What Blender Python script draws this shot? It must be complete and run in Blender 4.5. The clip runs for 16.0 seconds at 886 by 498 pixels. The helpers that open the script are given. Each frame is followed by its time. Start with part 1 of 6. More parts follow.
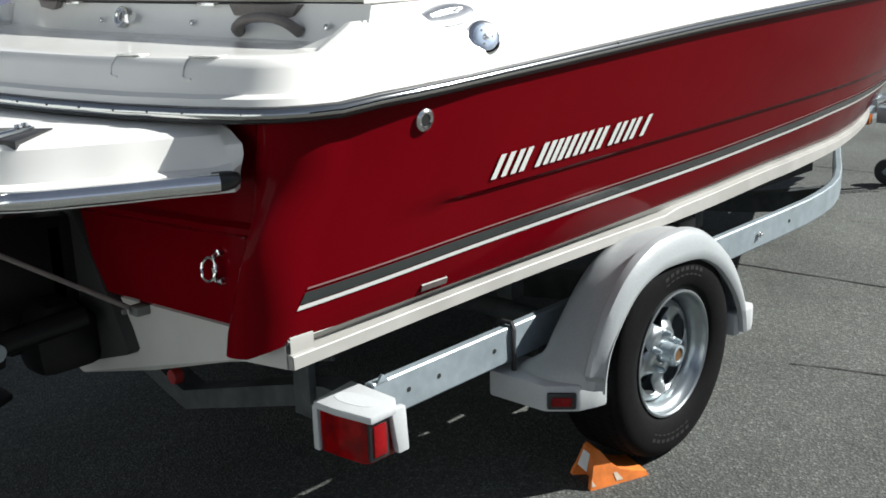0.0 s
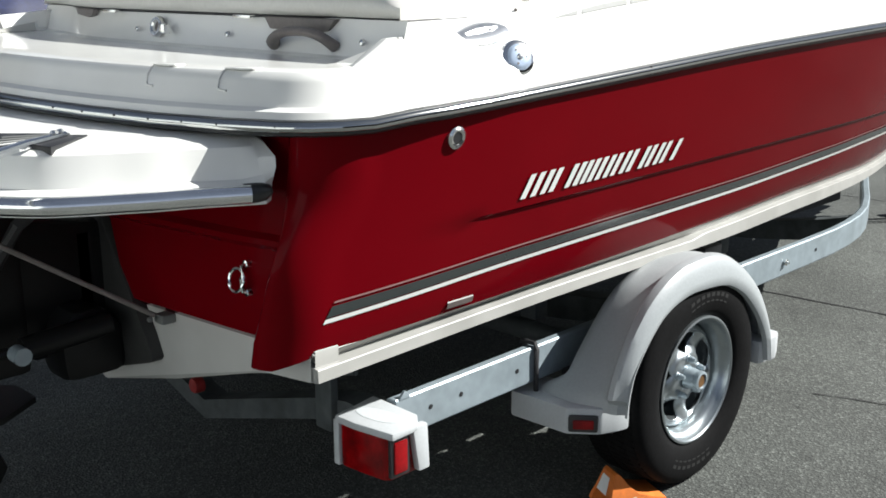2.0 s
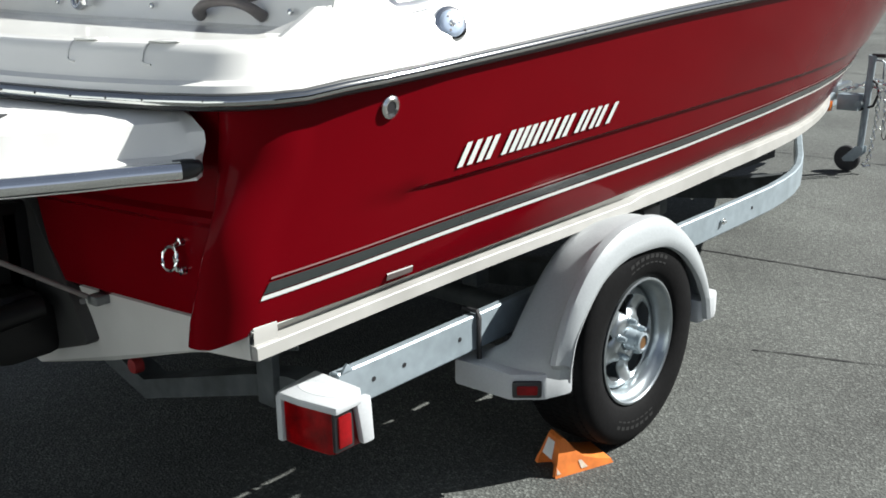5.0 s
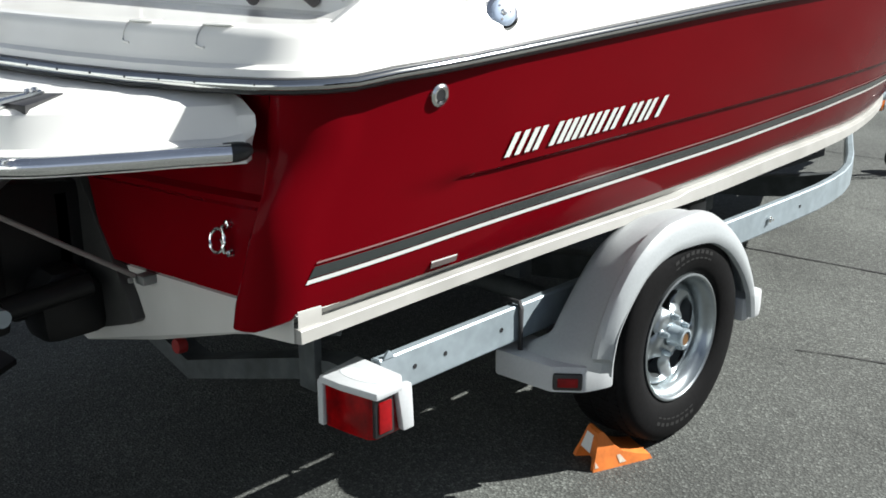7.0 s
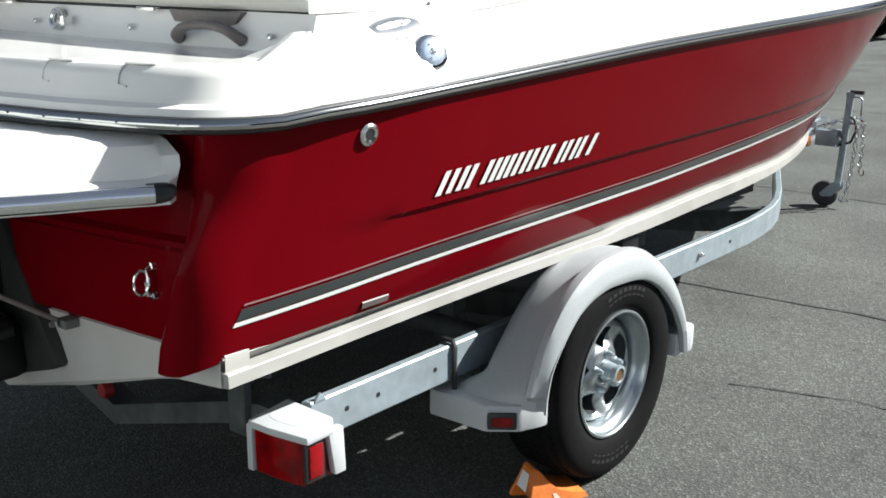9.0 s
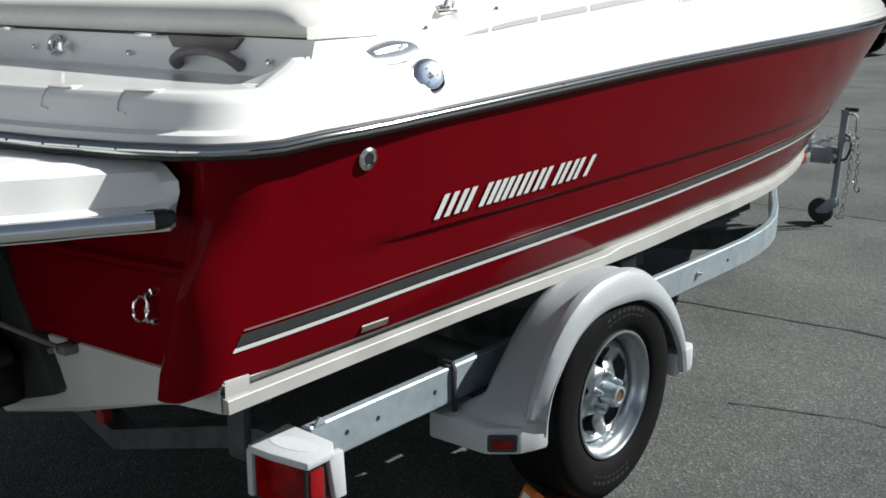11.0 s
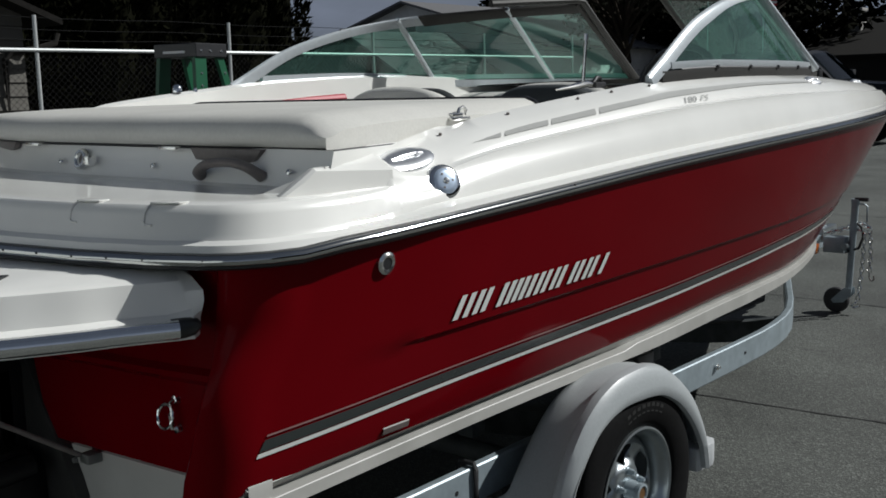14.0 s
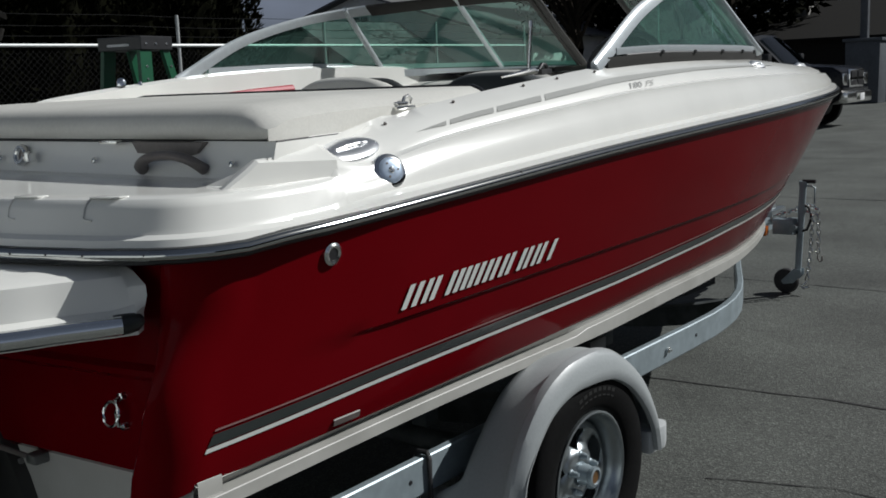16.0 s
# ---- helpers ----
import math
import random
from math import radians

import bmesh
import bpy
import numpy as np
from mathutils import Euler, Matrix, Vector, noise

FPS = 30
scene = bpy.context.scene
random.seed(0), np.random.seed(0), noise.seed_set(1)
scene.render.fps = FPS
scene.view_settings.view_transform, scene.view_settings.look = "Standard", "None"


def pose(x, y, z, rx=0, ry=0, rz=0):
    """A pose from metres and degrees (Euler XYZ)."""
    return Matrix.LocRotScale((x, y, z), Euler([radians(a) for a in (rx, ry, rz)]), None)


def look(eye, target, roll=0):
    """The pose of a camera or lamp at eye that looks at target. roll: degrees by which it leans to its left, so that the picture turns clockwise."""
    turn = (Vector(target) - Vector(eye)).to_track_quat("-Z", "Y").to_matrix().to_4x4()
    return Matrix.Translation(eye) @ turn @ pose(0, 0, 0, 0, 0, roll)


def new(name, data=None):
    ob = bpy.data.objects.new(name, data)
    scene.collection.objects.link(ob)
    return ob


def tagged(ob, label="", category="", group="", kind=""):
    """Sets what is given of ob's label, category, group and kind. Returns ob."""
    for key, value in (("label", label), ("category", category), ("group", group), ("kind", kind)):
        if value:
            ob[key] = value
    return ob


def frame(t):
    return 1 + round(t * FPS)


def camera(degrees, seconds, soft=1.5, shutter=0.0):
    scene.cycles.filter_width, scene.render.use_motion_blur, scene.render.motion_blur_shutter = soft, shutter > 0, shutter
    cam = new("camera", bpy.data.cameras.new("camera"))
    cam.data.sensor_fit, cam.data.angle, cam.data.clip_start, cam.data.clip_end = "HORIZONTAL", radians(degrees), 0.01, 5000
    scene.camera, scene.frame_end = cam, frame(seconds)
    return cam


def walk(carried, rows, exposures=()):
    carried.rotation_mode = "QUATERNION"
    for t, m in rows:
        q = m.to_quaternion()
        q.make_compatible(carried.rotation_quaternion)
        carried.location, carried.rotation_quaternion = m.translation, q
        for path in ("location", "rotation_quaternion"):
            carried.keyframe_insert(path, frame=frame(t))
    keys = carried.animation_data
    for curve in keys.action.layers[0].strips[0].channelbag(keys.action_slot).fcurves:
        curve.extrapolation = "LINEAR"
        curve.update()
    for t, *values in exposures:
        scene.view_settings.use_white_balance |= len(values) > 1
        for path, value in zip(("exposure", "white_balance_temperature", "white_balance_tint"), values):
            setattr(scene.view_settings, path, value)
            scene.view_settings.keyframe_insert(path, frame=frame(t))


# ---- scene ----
cam = camera(46.21, 16.0, soft=1.7)
ROWS = [
    (0, -2.5288, -2.5731, 1.4532, 74.502, 1.549, -46.927),
    (0.5, -2.5291, -2.5722, 1.4593, 76.104, 1.150, -46.962),
    (1, -2.5320, -2.5738, 1.4655, 75.860, 0.615, -46.039),
    (1.5, -2.5386, -2.5696, 1.4567, 75.751, 0.409, -45.618),
    (2, -2.5403, -2.5566, 1.4560, 75.423, 0.028, -45.452),
    (2.5, -2.5444, -2.5564, 1.4641, 74.911, -0.158, -45.200),
    (3, -2.5343, -2.5466, 1.4615, 74.420, 0.205, -45.417),
    (3.5, -2.5322, -2.5628, 1.4712, 74.294, 0.271, -46.187),
    (3.7, -2.5287, -2.5734, 1.4708, 73.712, 0.387, -47.697),
    (5.8, -2.5092, -2.5378, 1.4558, 73.413, 0.727, -49.146),
    (6, -2.5081, -2.5426, 1.4613, 72.984, 0.096, -49.034),
    (6.5, -2.5246, -2.5480, 1.4444, 72.874, 0.025, -46.651),
    (7, -2.5236, -2.5416, 1.4555, 73.041, 0.016, -46.362),
    (7.5, -2.5243, -2.5496, 1.4605, 73.449, -0.128, -46.786),
    (8, -2.5214, -2.5348, 1.4539, 73.427, -0.123, -47.151),
    (8.5, -2.5018, -2.5225, 1.4602, 72.663, -0.197, -47.933),
    (9, -2.4929, -2.5393, 1.4604, 74.961, -0.420, -49.703),
    (9.2, -2.4976, -2.5390, 1.4667, 75.562, -0.554, -49.022),
    (11.3, -2.4941, -2.5293, 1.4719, 76.215, 0.135, -50.445),
    (11.5, -2.4897, -2.5214, 1.4721, 77.355, 0.320, -50.942),
    (12, -2.5063, -2.5317, 1.4812, 80.047, -0.141, -50.509),
    (12.5, -2.5195, -2.5363, 1.4803, 81.437, 1.128, -49.385),
    (13, -2.5145, -2.5284, 1.4939, 81.511, 2.112, -49.221),
    (13.5, -2.5261, -2.5369, 1.4954, 82.454, 1.178, -49.317),
    (14, -2.5287, -2.5510, 1.4910, 81.286, 1.419, -49.494),
    (14.5, -2.5188, -2.5560, 1.4890, 80.308, 1.829, -50.409),
    (15, -2.5031, -2.5511, 1.4869, 79.167, 1.777, -51.126),
    (15.5, -2.5020, -2.5607, 1.4841, 79.518, 1.746, -52.139),
    (16, -2.5103, -2.5688, 1.4871, 80.660, 2.297, -51.969),
]
EXPOSURES = [(0.0, 0.80, 6620, 10), (3.5, 1.02, 6620, 10), (6.0, 1.08, 6620, 10), (9.2, 1.12, 6620, 10), (11.3, 0.40, 6500, 10), (12.5, -0.08, 6500, 10), (16.0, -0.38, 6500, 10)]
walk(cam, [(t, pose(x, y, z, rx, ry, rz)) for t, x, y, z, rx, ry, rz in ROWS], EXPOSURES)

# ---- light ----
SUN_AZ, SUN_EL = math.atan2(-0.62, 0.785), radians(38)
world = bpy.data.worlds.new("sky")
scene.world = world
world.use_nodes = True
wn, wl = world.node_tree.nodes, world.node_tree.links
sky = wn.new("ShaderNodeTexSky")
sky.sky_type, sky.sun_disc = "NISHITA", False
sky.sun_elevation, sky.sun_rotation = SUN_EL, math.pi / 2 - SUN_AZ
sky.air_density, sky.dust_density = 1.0, 1.5
tint = wn.new("ShaderNodeMix")
tint.data_type, tint.blend_type = "RGBA", "MULTIPLY"
tint.inputs["Factor"].default_value = 1.0
tint.inputs[7].default_value = (0.24, 0.252, 0.245, 1)
wl.new(sky.outputs[0], tint.inputs[6])
# broken grey cloud that thickens towards the horizon
wc, ws = wn.new("ShaderNodeTexCoord"), wn.new("ShaderNodeSeparateXYZ")
wl.new(wc.outputs["Generated"], ws.inputs[0])
squash = wn.new("ShaderNodeMapping")
squash.inputs["Scale"].default_value = (1.0, 1.0, 3.5)
wl.new(wc.outputs["Generated"], squash.inputs["Vector"])
cloud = wn.new("ShaderNodeTexNoise")
cloud.inputs["Scale"].default_value, cloud.inputs["Detail"].default_value, cloud.inputs["Roughness"].default_value = 2.6, 8.0, 0.55
wl.new(squash.outputs[0], cloud.inputs["Vector"])
cover = wn.new("ShaderNodeMapRange")
cover.inputs["From Min"].default_value, cover.inputs["From Max"].default_value = 0.10, 0.55
wl.new(cloud.outputs["Fac"], cover.inputs["Value"])
low = wn.new("ShaderNodeMapRange")
low.inputs["From Min"].default_value, low.inputs["From Max"].default_value = 0.05, 0.55
low.inputs["To Min"].default_value, low.inputs["To Max"].default_value = 1.0, 0.30
wl.new(ws.outputs["Z"], low.inputs["Value"])
amount = wn.new("ShaderNodeMath")
amount.operation = "MULTIPLY"
wl.new(cover.outputs[0], amount.inputs[0])
wl.new(low.outputs[0], amount.inputs[1])
clouds = wn.new("ShaderNodeMix")
clouds.data_type = "RGBA"
clouds.inputs[7].default_value = (3.5, 4.1, 5.4, 1)
wl.new(amount.outputs[0], clouds.inputs["Factor"])
wl.new(tint.outputs[2], clouds.inputs[6])
wl.new(clouds.outputs[2], wn["Background"].inputs[0])
wn["Background"].inputs[1].default_value = 0.06
sun = new("sun", bpy.data.lights.new("sun", "SUN"))
sun.data.energy, sun.data.angle, sun.data.color = 5.0, radians(0.55), (0.985, 1.0, 0.985)
sun_from = Vector((math.cos(SUN_AZ) * math.cos(SUN_EL), math.sin(SUN_AZ) * math.cos(SUN_EL), math.sin(SUN_EL)))
sun.matrix_world = look(sun_from * 30, (0, 0, 0))

# ---- materials ----
def material(name, color, rough=0.5, metal=0.0, vary=0.12, grain=40.0, bump=0.0, stain=0.0, stain_scale=3.0, coat=0.0, spec=0.5):
    """Principled surface with fine grain, broad stains and a little relief."""
    m = bpy.data.materials.new(name)
    m.use_nodes = True
    n, l = m.node_tree.nodes, m.node_tree.links
    b = n["Principled BSDF"]
    b.inputs["Roughness"].default_value, b.inputs["Metallic"].default_value = rough, metal
    b.inputs["Coat Weight"].default_value = coat
    b.inputs["Coat Roughness"].default_value = 0.04
    b.inputs["Specular IOR Level"].default_value = spec
    co = n.new("ShaderNodeTexCoord")
    fine = n.new("ShaderNodeTexNoise")
    fine.inputs["Scale"].default_value, fine.inputs["Detail"].default_value = grain, 6.0
    broad = n.new("ShaderNodeTexNoise")
    broad.inputs["Scale"].default_value, broad.inputs["Detail"].default_value = stain_scale, 4.0
    l.new(co.outputs["Object"], fine.inputs["Vector"])
    l.new(co.outputs["Object"], broad.inputs["Vector"])
    ramp = n.new("ShaderNodeValToRGB")
    ramp.color_ramp.elements[0].position, ramp.color_ramp.elements[1].position = 0.3, 0.7
    ramp.color_ramp.elements[0].color = (*[c * (1 - vary) for c in color], 1)
    ramp.color_ramp.elements[1].color = (*[min(1, c * (1 + vary)) for c in color], 1)
    l.new(fine.outputs["Fac"], ramp.inputs["Fac"])
    out = ramp.outputs["Color"]
    if stain:
        mix = n.new("ShaderNodeMix")
        mix.data_type, mix.blend_type = "RGBA", "MULTIPLY"
        r2 = n.new("ShaderNodeValToRGB")
        r2.color_ramp.elements[0].position, r2.color_ramp.elements[1].position = 0.35, 0.6
        r2.color_ramp.elements[0].color = (1 - stain, 1 - stain, 1 - stain * 1.05, 1)
        r2.color_ramp.elements[1].color = (1, 1, 1, 1)
        l.new(broad.outputs["Fac"], r2.inputs["Fac"])
        mix.inputs["Factor"].default_value = 1.0
        l.new(out, mix.inputs[6])
        l.new(r2.outputs["Color"], mix.inputs[7])
        out = mix.outputs[2]
        rr = n.new("ShaderNodeMapRange")
        rr.inputs["To Min"].default_value, rr.inputs["To Max"].default_value = min(1, rough + 0.08), max(0.02, rough - 0.03)
        l.new(broad.outputs["Fac"], rr.inputs["Value"])
        l.new(rr.outputs["Result"], b.inputs["Roughness"])
    l.new(out, b.inputs["Base Color"])
    if bump:
        bp = n.new("ShaderNodeBump")
        bp.inputs["Strength"].default_value, bp.inputs["Distance"].default_value = min(1, bump), 0.002
        l.new(fine.outputs["Fac"], bp.inputs["Height"])
        l.new(bp.outputs["Normal"], b.inputs["Normal"])
    return m


def glass_material(name, tint, rough=0.0, film=0.0):
    m = bpy.data.materials.new(name)
    m.use_nodes = True
    n, l = m.node_tree.nodes, m.node_tree.links
    n.remove(n["Principled BSDF"])
    tr, gl, mix, fr = n.new("ShaderNodeBsdfTransparent"), n.new("ShaderNodeBsdfGlossy"), n.new("ShaderNodeMixShader"), n.new("ShaderNodeLayerWeight")
    power, gain = n.new("ShaderNodeMath"), n.new("ShaderNodeMath")
    power.operation, gain.operation = "POWER", "MULTIPLY_ADD"
    power.inputs[1].default_value, gain.inputs[1].default_value, gain.inputs[2].default_value = 5.0, 0.8, 0.075
    tr.inputs["Color"].default_value = (*tint, 1)
    gl.inputs["Roughness"].default_value = rough
    fr.inputs["Blend"].default_value = 0.5
    l.new(fr.outputs["Facing"], power.inputs[0])
    l.new(power.outputs[0], gain.inputs[0])
    l.new(gain.outputs[0], mix.inputs[0])
    l.new(tr.outputs[0], mix.inputs[1])
    l.new(gl.outputs[0], mix.inputs[2])
    last = mix.outputs[0]
    if film:
        dust, over = n.new("ShaderNodeBsdfDiffuse"), n.new("ShaderNodeMixShader")
        dust.inputs["Color"].default_value, over.inputs[0].default_value = (0.30, 0.60, 0.52, 1), film
        l.new(last, over.inputs[1])
        l.new(dust.outputs[0], over.inputs[2])
        last = over.outputs[0]
    l.new(last, n["Material Output"].inputs[0])
    return m


def asphalt_material():
    """Worn asphalt: pale stones in a darker binder, broad stains and pits."""
    m = bpy.data.materials.new("asphalt")
    m.use_nodes = True
    n, l = m.node_tree.nodes, m.node_tree.links
    b = n["Principled BSDF"]
    b.inputs["Roughness"].default_value = 0.85
    co = n.new("ShaderNodeTexCoord")
    vor = n.new("ShaderNodeTexVoronoi")
    vor.inputs["Scale"].default_value = 132.0
    l.new(co.outputs["Object"], vor.inputs["Vector"])
    stones = n.new("ShaderNodeValToRGB")
    e = stones.color_ramp.elements
    e[0].position, e[0].color = 0.0, (0.060, 0.065, 0.062, 1)
    e[1].position, e[1].color = 1.0, (0.164, 0.176, 0.167, 1)
    for p, c in ((0.3, 0.074), (0.55, 0.089), (0.82, 0.112)):
        k = e.new(p)
        k.color = (c * 0.935, c, c * 0.95, 1)
    sep = n.new("ShaderNodeSeparateColor")
    l.new(vor.outputs["Color"], sep.inputs[0])
    l.new(sep.outputs[0], stones.inputs["Fac"])
    binder = n.new("ShaderNodeMapRange")
    binder.inputs["From Min"].default_value, binder.inputs["From Max"].default_value = 0.35, 0.75
    binder.inputs["To Min"].default_value, binder.inputs["To Max"].default_value = 1.0, 0.7
    l.new(vor.outputs["Distance"], binder.inputs["Value"])
    broad = n.new("ShaderNodeTexNoise")
    broad.inputs["Scale"].default_value, broad.inputs["Detail"].default_value = 1.0, 9.0
    l.new(co.outputs["Object"], broad.inputs["Vector"])
    br = n.new("ShaderNodeValToRGB")
    br.color_ramp.elements[0].position, br.color_ramp.elements[0].color = 0.3, (0.66, 0.655, 0.63, 1)
    br.color_ramp.elements[1].position, br.color_ramp.elements[1].color = 0.68, (1.28, 1.28, 1.23, 1)
    l.new(broad.outputs["Fac"], br.inputs["Fac"])
    spots = n.new("ShaderNodeTexNoise")
    spots.inputs["Scale"].default_value, spots.inputs["Detail"].default_value = 6.0, 3.0
    l.new(co.outputs["Object"], spots.inputs["Vector"])
    sr = n.new("ShaderNodeValToRGB")
    sr.color_ramp.elements[0].position, sr.color_ramp.elements[0].color = 0.27, (0.62, 0.62, 0.62, 1)
    sr.color_ramp.elements[1].position, sr.color_ramp.elements[1].color = 0.36, (1, 1, 1, 1)
    l.new(spots.outputs["Fac"], sr.inputs["Fac"])
    last = stones.outputs["Color"]
    for src in (binder.outputs["Result"], br.outputs["Color"], sr.outputs["Color"]):
        mix = n.new("ShaderNodeMix")
        mix.data_type, mix.blend_type = "RGBA", "MULTIPLY"
        mix.inputs["Factor"].default_value = 1.0
        l.new(last, mix.inputs[6])
        l.new(src, mix.inputs[7])
        last = mix.outputs[2]
    l.new(last, b.inputs["Base Color"])
    bp = n.new("ShaderNodeBump")
    bp.inputs["Strength"].default_value, bp.inputs["Distance"].default_value = 0.6, 0.004
    l.new(vor.outputs["Distance"], bp.inputs["Height"])
    l.new(bp.outputs["Normal"], b.inputs["Normal"])
    return m


RED = material("red_gelcoat", (0.142, 0.0012, 0.0045), 0.07, vary=0.03, grain=6, stain=0.06, stain_scale=1.5, spec=0.04)
WHITE = material("white_gelcoat", (0.85, 0.845, 0.81), 0.22, vary=0.015, grain=8, stain=0.05, stain_scale=2.0, coat=0.5)
# same white gelcoat in two tones: hull dimmed in sun, transom lifted in shade
LIFTED_WHITE = material("lifted_white", (0.56, 0.555, 0.53), 0.35, vary=0.03, grain=10, stain=0.08, stain_scale=4)
DIMMED_WHITE = material("dimmed_white", (0.38, 0.376, 0.355), 0.4, vary=0.04, grain=14, stain=0.15, stain_scale=5)
CHROME = material("chrome", (0.88, 0.89, 0.90), 0.14, 1.0, vary=0.02)
STEEL = material("stainless", (0.80, 0.80, 0.78), 0.2, 1.0, vary=0.04)
RUBBER = material("black_rubber", (0.025, 0.025, 0.027), 0.6, vary=0.2, grain=60, bump=0.2)
SATIN = material("satin_steel", (0.86, 0.87, 0.89), 0.30, 1.0, vary=0.04)
BRIGHT_TRIM = material("polished_trim", (0.52, 0.53, 0.52), 0.10, 1.0, vary=0.04)
BADGE_FACE = material("badge_satin", (0.50, 0.60, 0.74), 0.3, 0.5, vary=0.12, grain=60)
RAIL_VINYL = material("rail_vinyl", (0.028, 0.030, 0.031), 0.3, vary=0.1, stain=0.1)
GREY_VINYL = material("grey_vinyl", (0.16, 0.165, 0.16), 0.45, vary=0.08)
STRIPE_DARK = material("dark_stripe", (0.035, 0.042, 0.042), 0.25, vary=0.05, coat=0.4)
STRIPE_SILVER = material("silver_stripe", (0.75, 0.75, 0.72), 0.3, vary=0.03)
PIN_STRIPE = material("pin_stripe", (0.32, 0.17, 0.17), 0.3, vary=0.03)
DECK_GREY = material("deck_grey", (0.45, 0.45, 0.43), 0.3, vary=0.03)
VINYL = material("cream_vinyl", (0.66, 0.65, 0.61), 0.5, vary=0.04, grain=120, bump=0.15, stain=0.08, stain_scale=4)
DARK_VINYL = material("charcoal_vinyl", (0.035, 0.04, 0.04), 0.5, vary=0.1, grain=120, bump=0.15)
RED_VINYL = material("red_vinyl", (0.45, 0.06, 0.08), 0.5, vary=0.06, grain=120, bump=0.1)
TAUPE = material("taupe_plastic", (0.17, 0.15, 0.14), 0.5, vary=0.08, grain=80, bump=0.1)
GALV = material("galvanised_steel", (0.30, 0.358, 0.392), 0.40, 0.3, vary=0.1, grain=25, stain=0.14, stain_scale=9)
# darker copy of the galvanised steel; under-hull shade is in its colour
SHADED_ZINC = material("shaded_zinc", (0.085, 0.095, 0.10), 0.6, 0.1, vary=0.2, grain=25, stain=0.3, stain_scale=7, spec=0.25)
GALV_SHINY = material("zinc_wheel", (0.40, 0.44, 0.46), 0.28, 0.85, vary=0.08, grain=20, stain=0.12, stain_scale=12)
FENDER = material("grey_plastic", (0.36, 0.385, 0.395), 0.36, vary=0.05, grain=140, bump=0.12, stain=0.06)
LIGHT_GREY = material("pale_plastic", (0.48, 0.50, 0.51), 0.42, vary=0.04, grain=140, bump=0.1)
BLACK_PLASTIC = material("black_plastic", (0.02, 0.02, 0.022), 0.4, vary=0.15)
SHADE_PLATE = material("shade_plate_grey", (0.035, 0.035, 0.034), 0.45, vary=0.1, stain=0.2, stain_scale=6)
DRIVE = material("drive_paint", (0.008, 0.0082, 0.0085), 0.4, vary=0.15, stain=0.2, spec=0.25)
TYRE = material("tyre_rubber", (0.006, 0.006, 0.0064), 0.75, vary=0.25, grain=90, bump=0.3, stain=0.2, stain_scale=8, spec=0.10)
TYRE_LETTER = material("tyre_lettering", (0.013, 0.013, 0.013), 0.5, vary=0.1)
LENS_RED = material("red_lens", (0.20, 0.0008, 0.002), 0.15, vary=0.5, grain=25, spec=0.3)
LENS_DARK = material("dark_red_lens", (0.20, 0.003, 0.005), 0.15, vary=0.3, grain=40, spec=0.3)
LENS_AMBER = material("amber_lens", (0.42, 0.10, 0.012), 0.2, vary=0.1, coat=0.4)
ORANGE = material("orange_plastic", (0.72, 0.19, 0.03), 0.55, vary=0.1, grain=50, stain=0.35, stain_scale=10, bump=0.2)
PATCH_GREY = material("patch_grey", (0.13, 0.105, 0.10), 0.45, vary=0.15, grain=30, stain=0.2)
WORN = material("worn_plastic", (0.55, 0.46, 0.36), 0.7, vary=0.2, grain=60)
CARPET = material("bunk_carpet", (0.05, 0.05, 0.052), 0.95, vary=0.3, grain=200, bump=0.6)
GREASE = material("grease_cap", (0.12, 0.06, 0.02), 0.4, vary=0.2)
RED_CAP = material("red_roller", (0.25, 0.012, 0.012), 0.5, vary=0.1)
ALU = material("brushed_aluminium", (0.52, 0.56, 0.585), 0.33, 0.4, vary=0.05, grain=60)
# dark gasket grey, also used to paint shade on the screen's bars
GASKET_SHADE_GREY = material("gasket_shade_grey", (0.036, 0.035, 0.033), 0.5, vary=0.1, grain=50, spec=0.2)
GLASS = glass_material("tinted_glass", (0.38, 0.67, 0.56), film=0.085)
POST_GREY = material("post_grey", (0.10, 0.11, 0.125), 0.5, vary=0.1, grain=12, stain=0.15)
TARP = material("blue_tarp", (0.004, 0.010, 0.060), 0.6, vary=0.2, grain=30, bump=0.15, stain=0.2)
CAR_GLASS = glass_material("car_glass", (0.12, 0.16, 0.18))
ASPHALT = asphalt_material()
TAR = material("joint_tar", (0.02, 0.02, 0.02), 0.7, vary=0.2)
GREEN_FIBRE = material("green_fibreglass", (0.002, 0.075, 0.032), 0.4, vary=0.08, grain=60)
FENCE = material("fence_zinc", (0.45, 0.47, 0.47), 0.5, 0.3, vary=0.1)
TRUCK = material("black_truck_paint", (0.004, 0.005, 0.009), 0.25, vary=0.1, spec=0.25)
SIDING = material("grey_siding", (0.10, 0.093, 0.08), 0.7, vary=0.06, grain=30, stain=0.1)
WHITE_SIDING = material("white_siding", (0.80, 0.80, 0.78), 0.7, vary=0.05, grain=30, stain=0.1)
ROOF = material("roof_shingle", (0.014, 0.013, 0.012), 0.95, vary=0.3, grain=25, bump=0.4, spec=0.1)
ROOF_GREY = material("roof_shingle_grey", (0.13, 0.13, 0.135), 0.9, vary=0.25, grain=25, bump=0.4)
BOUNCE_PALE = material("bounce_pale", (0.76, 0.80, 0.80), 0.8, vary=0.05, grain=6, stain=0.12, stain_scale=0.6)
DARK_WALL = material("dark_wall", (0.022, 0.02, 0.018), 0.85, vary=0.15, grain=12, spec=0.2)
BARK = material("bark", (0.03, 0.024, 0.018), 0.9, vary=0.4, grain=18, bump=0.6, spec=0.1)
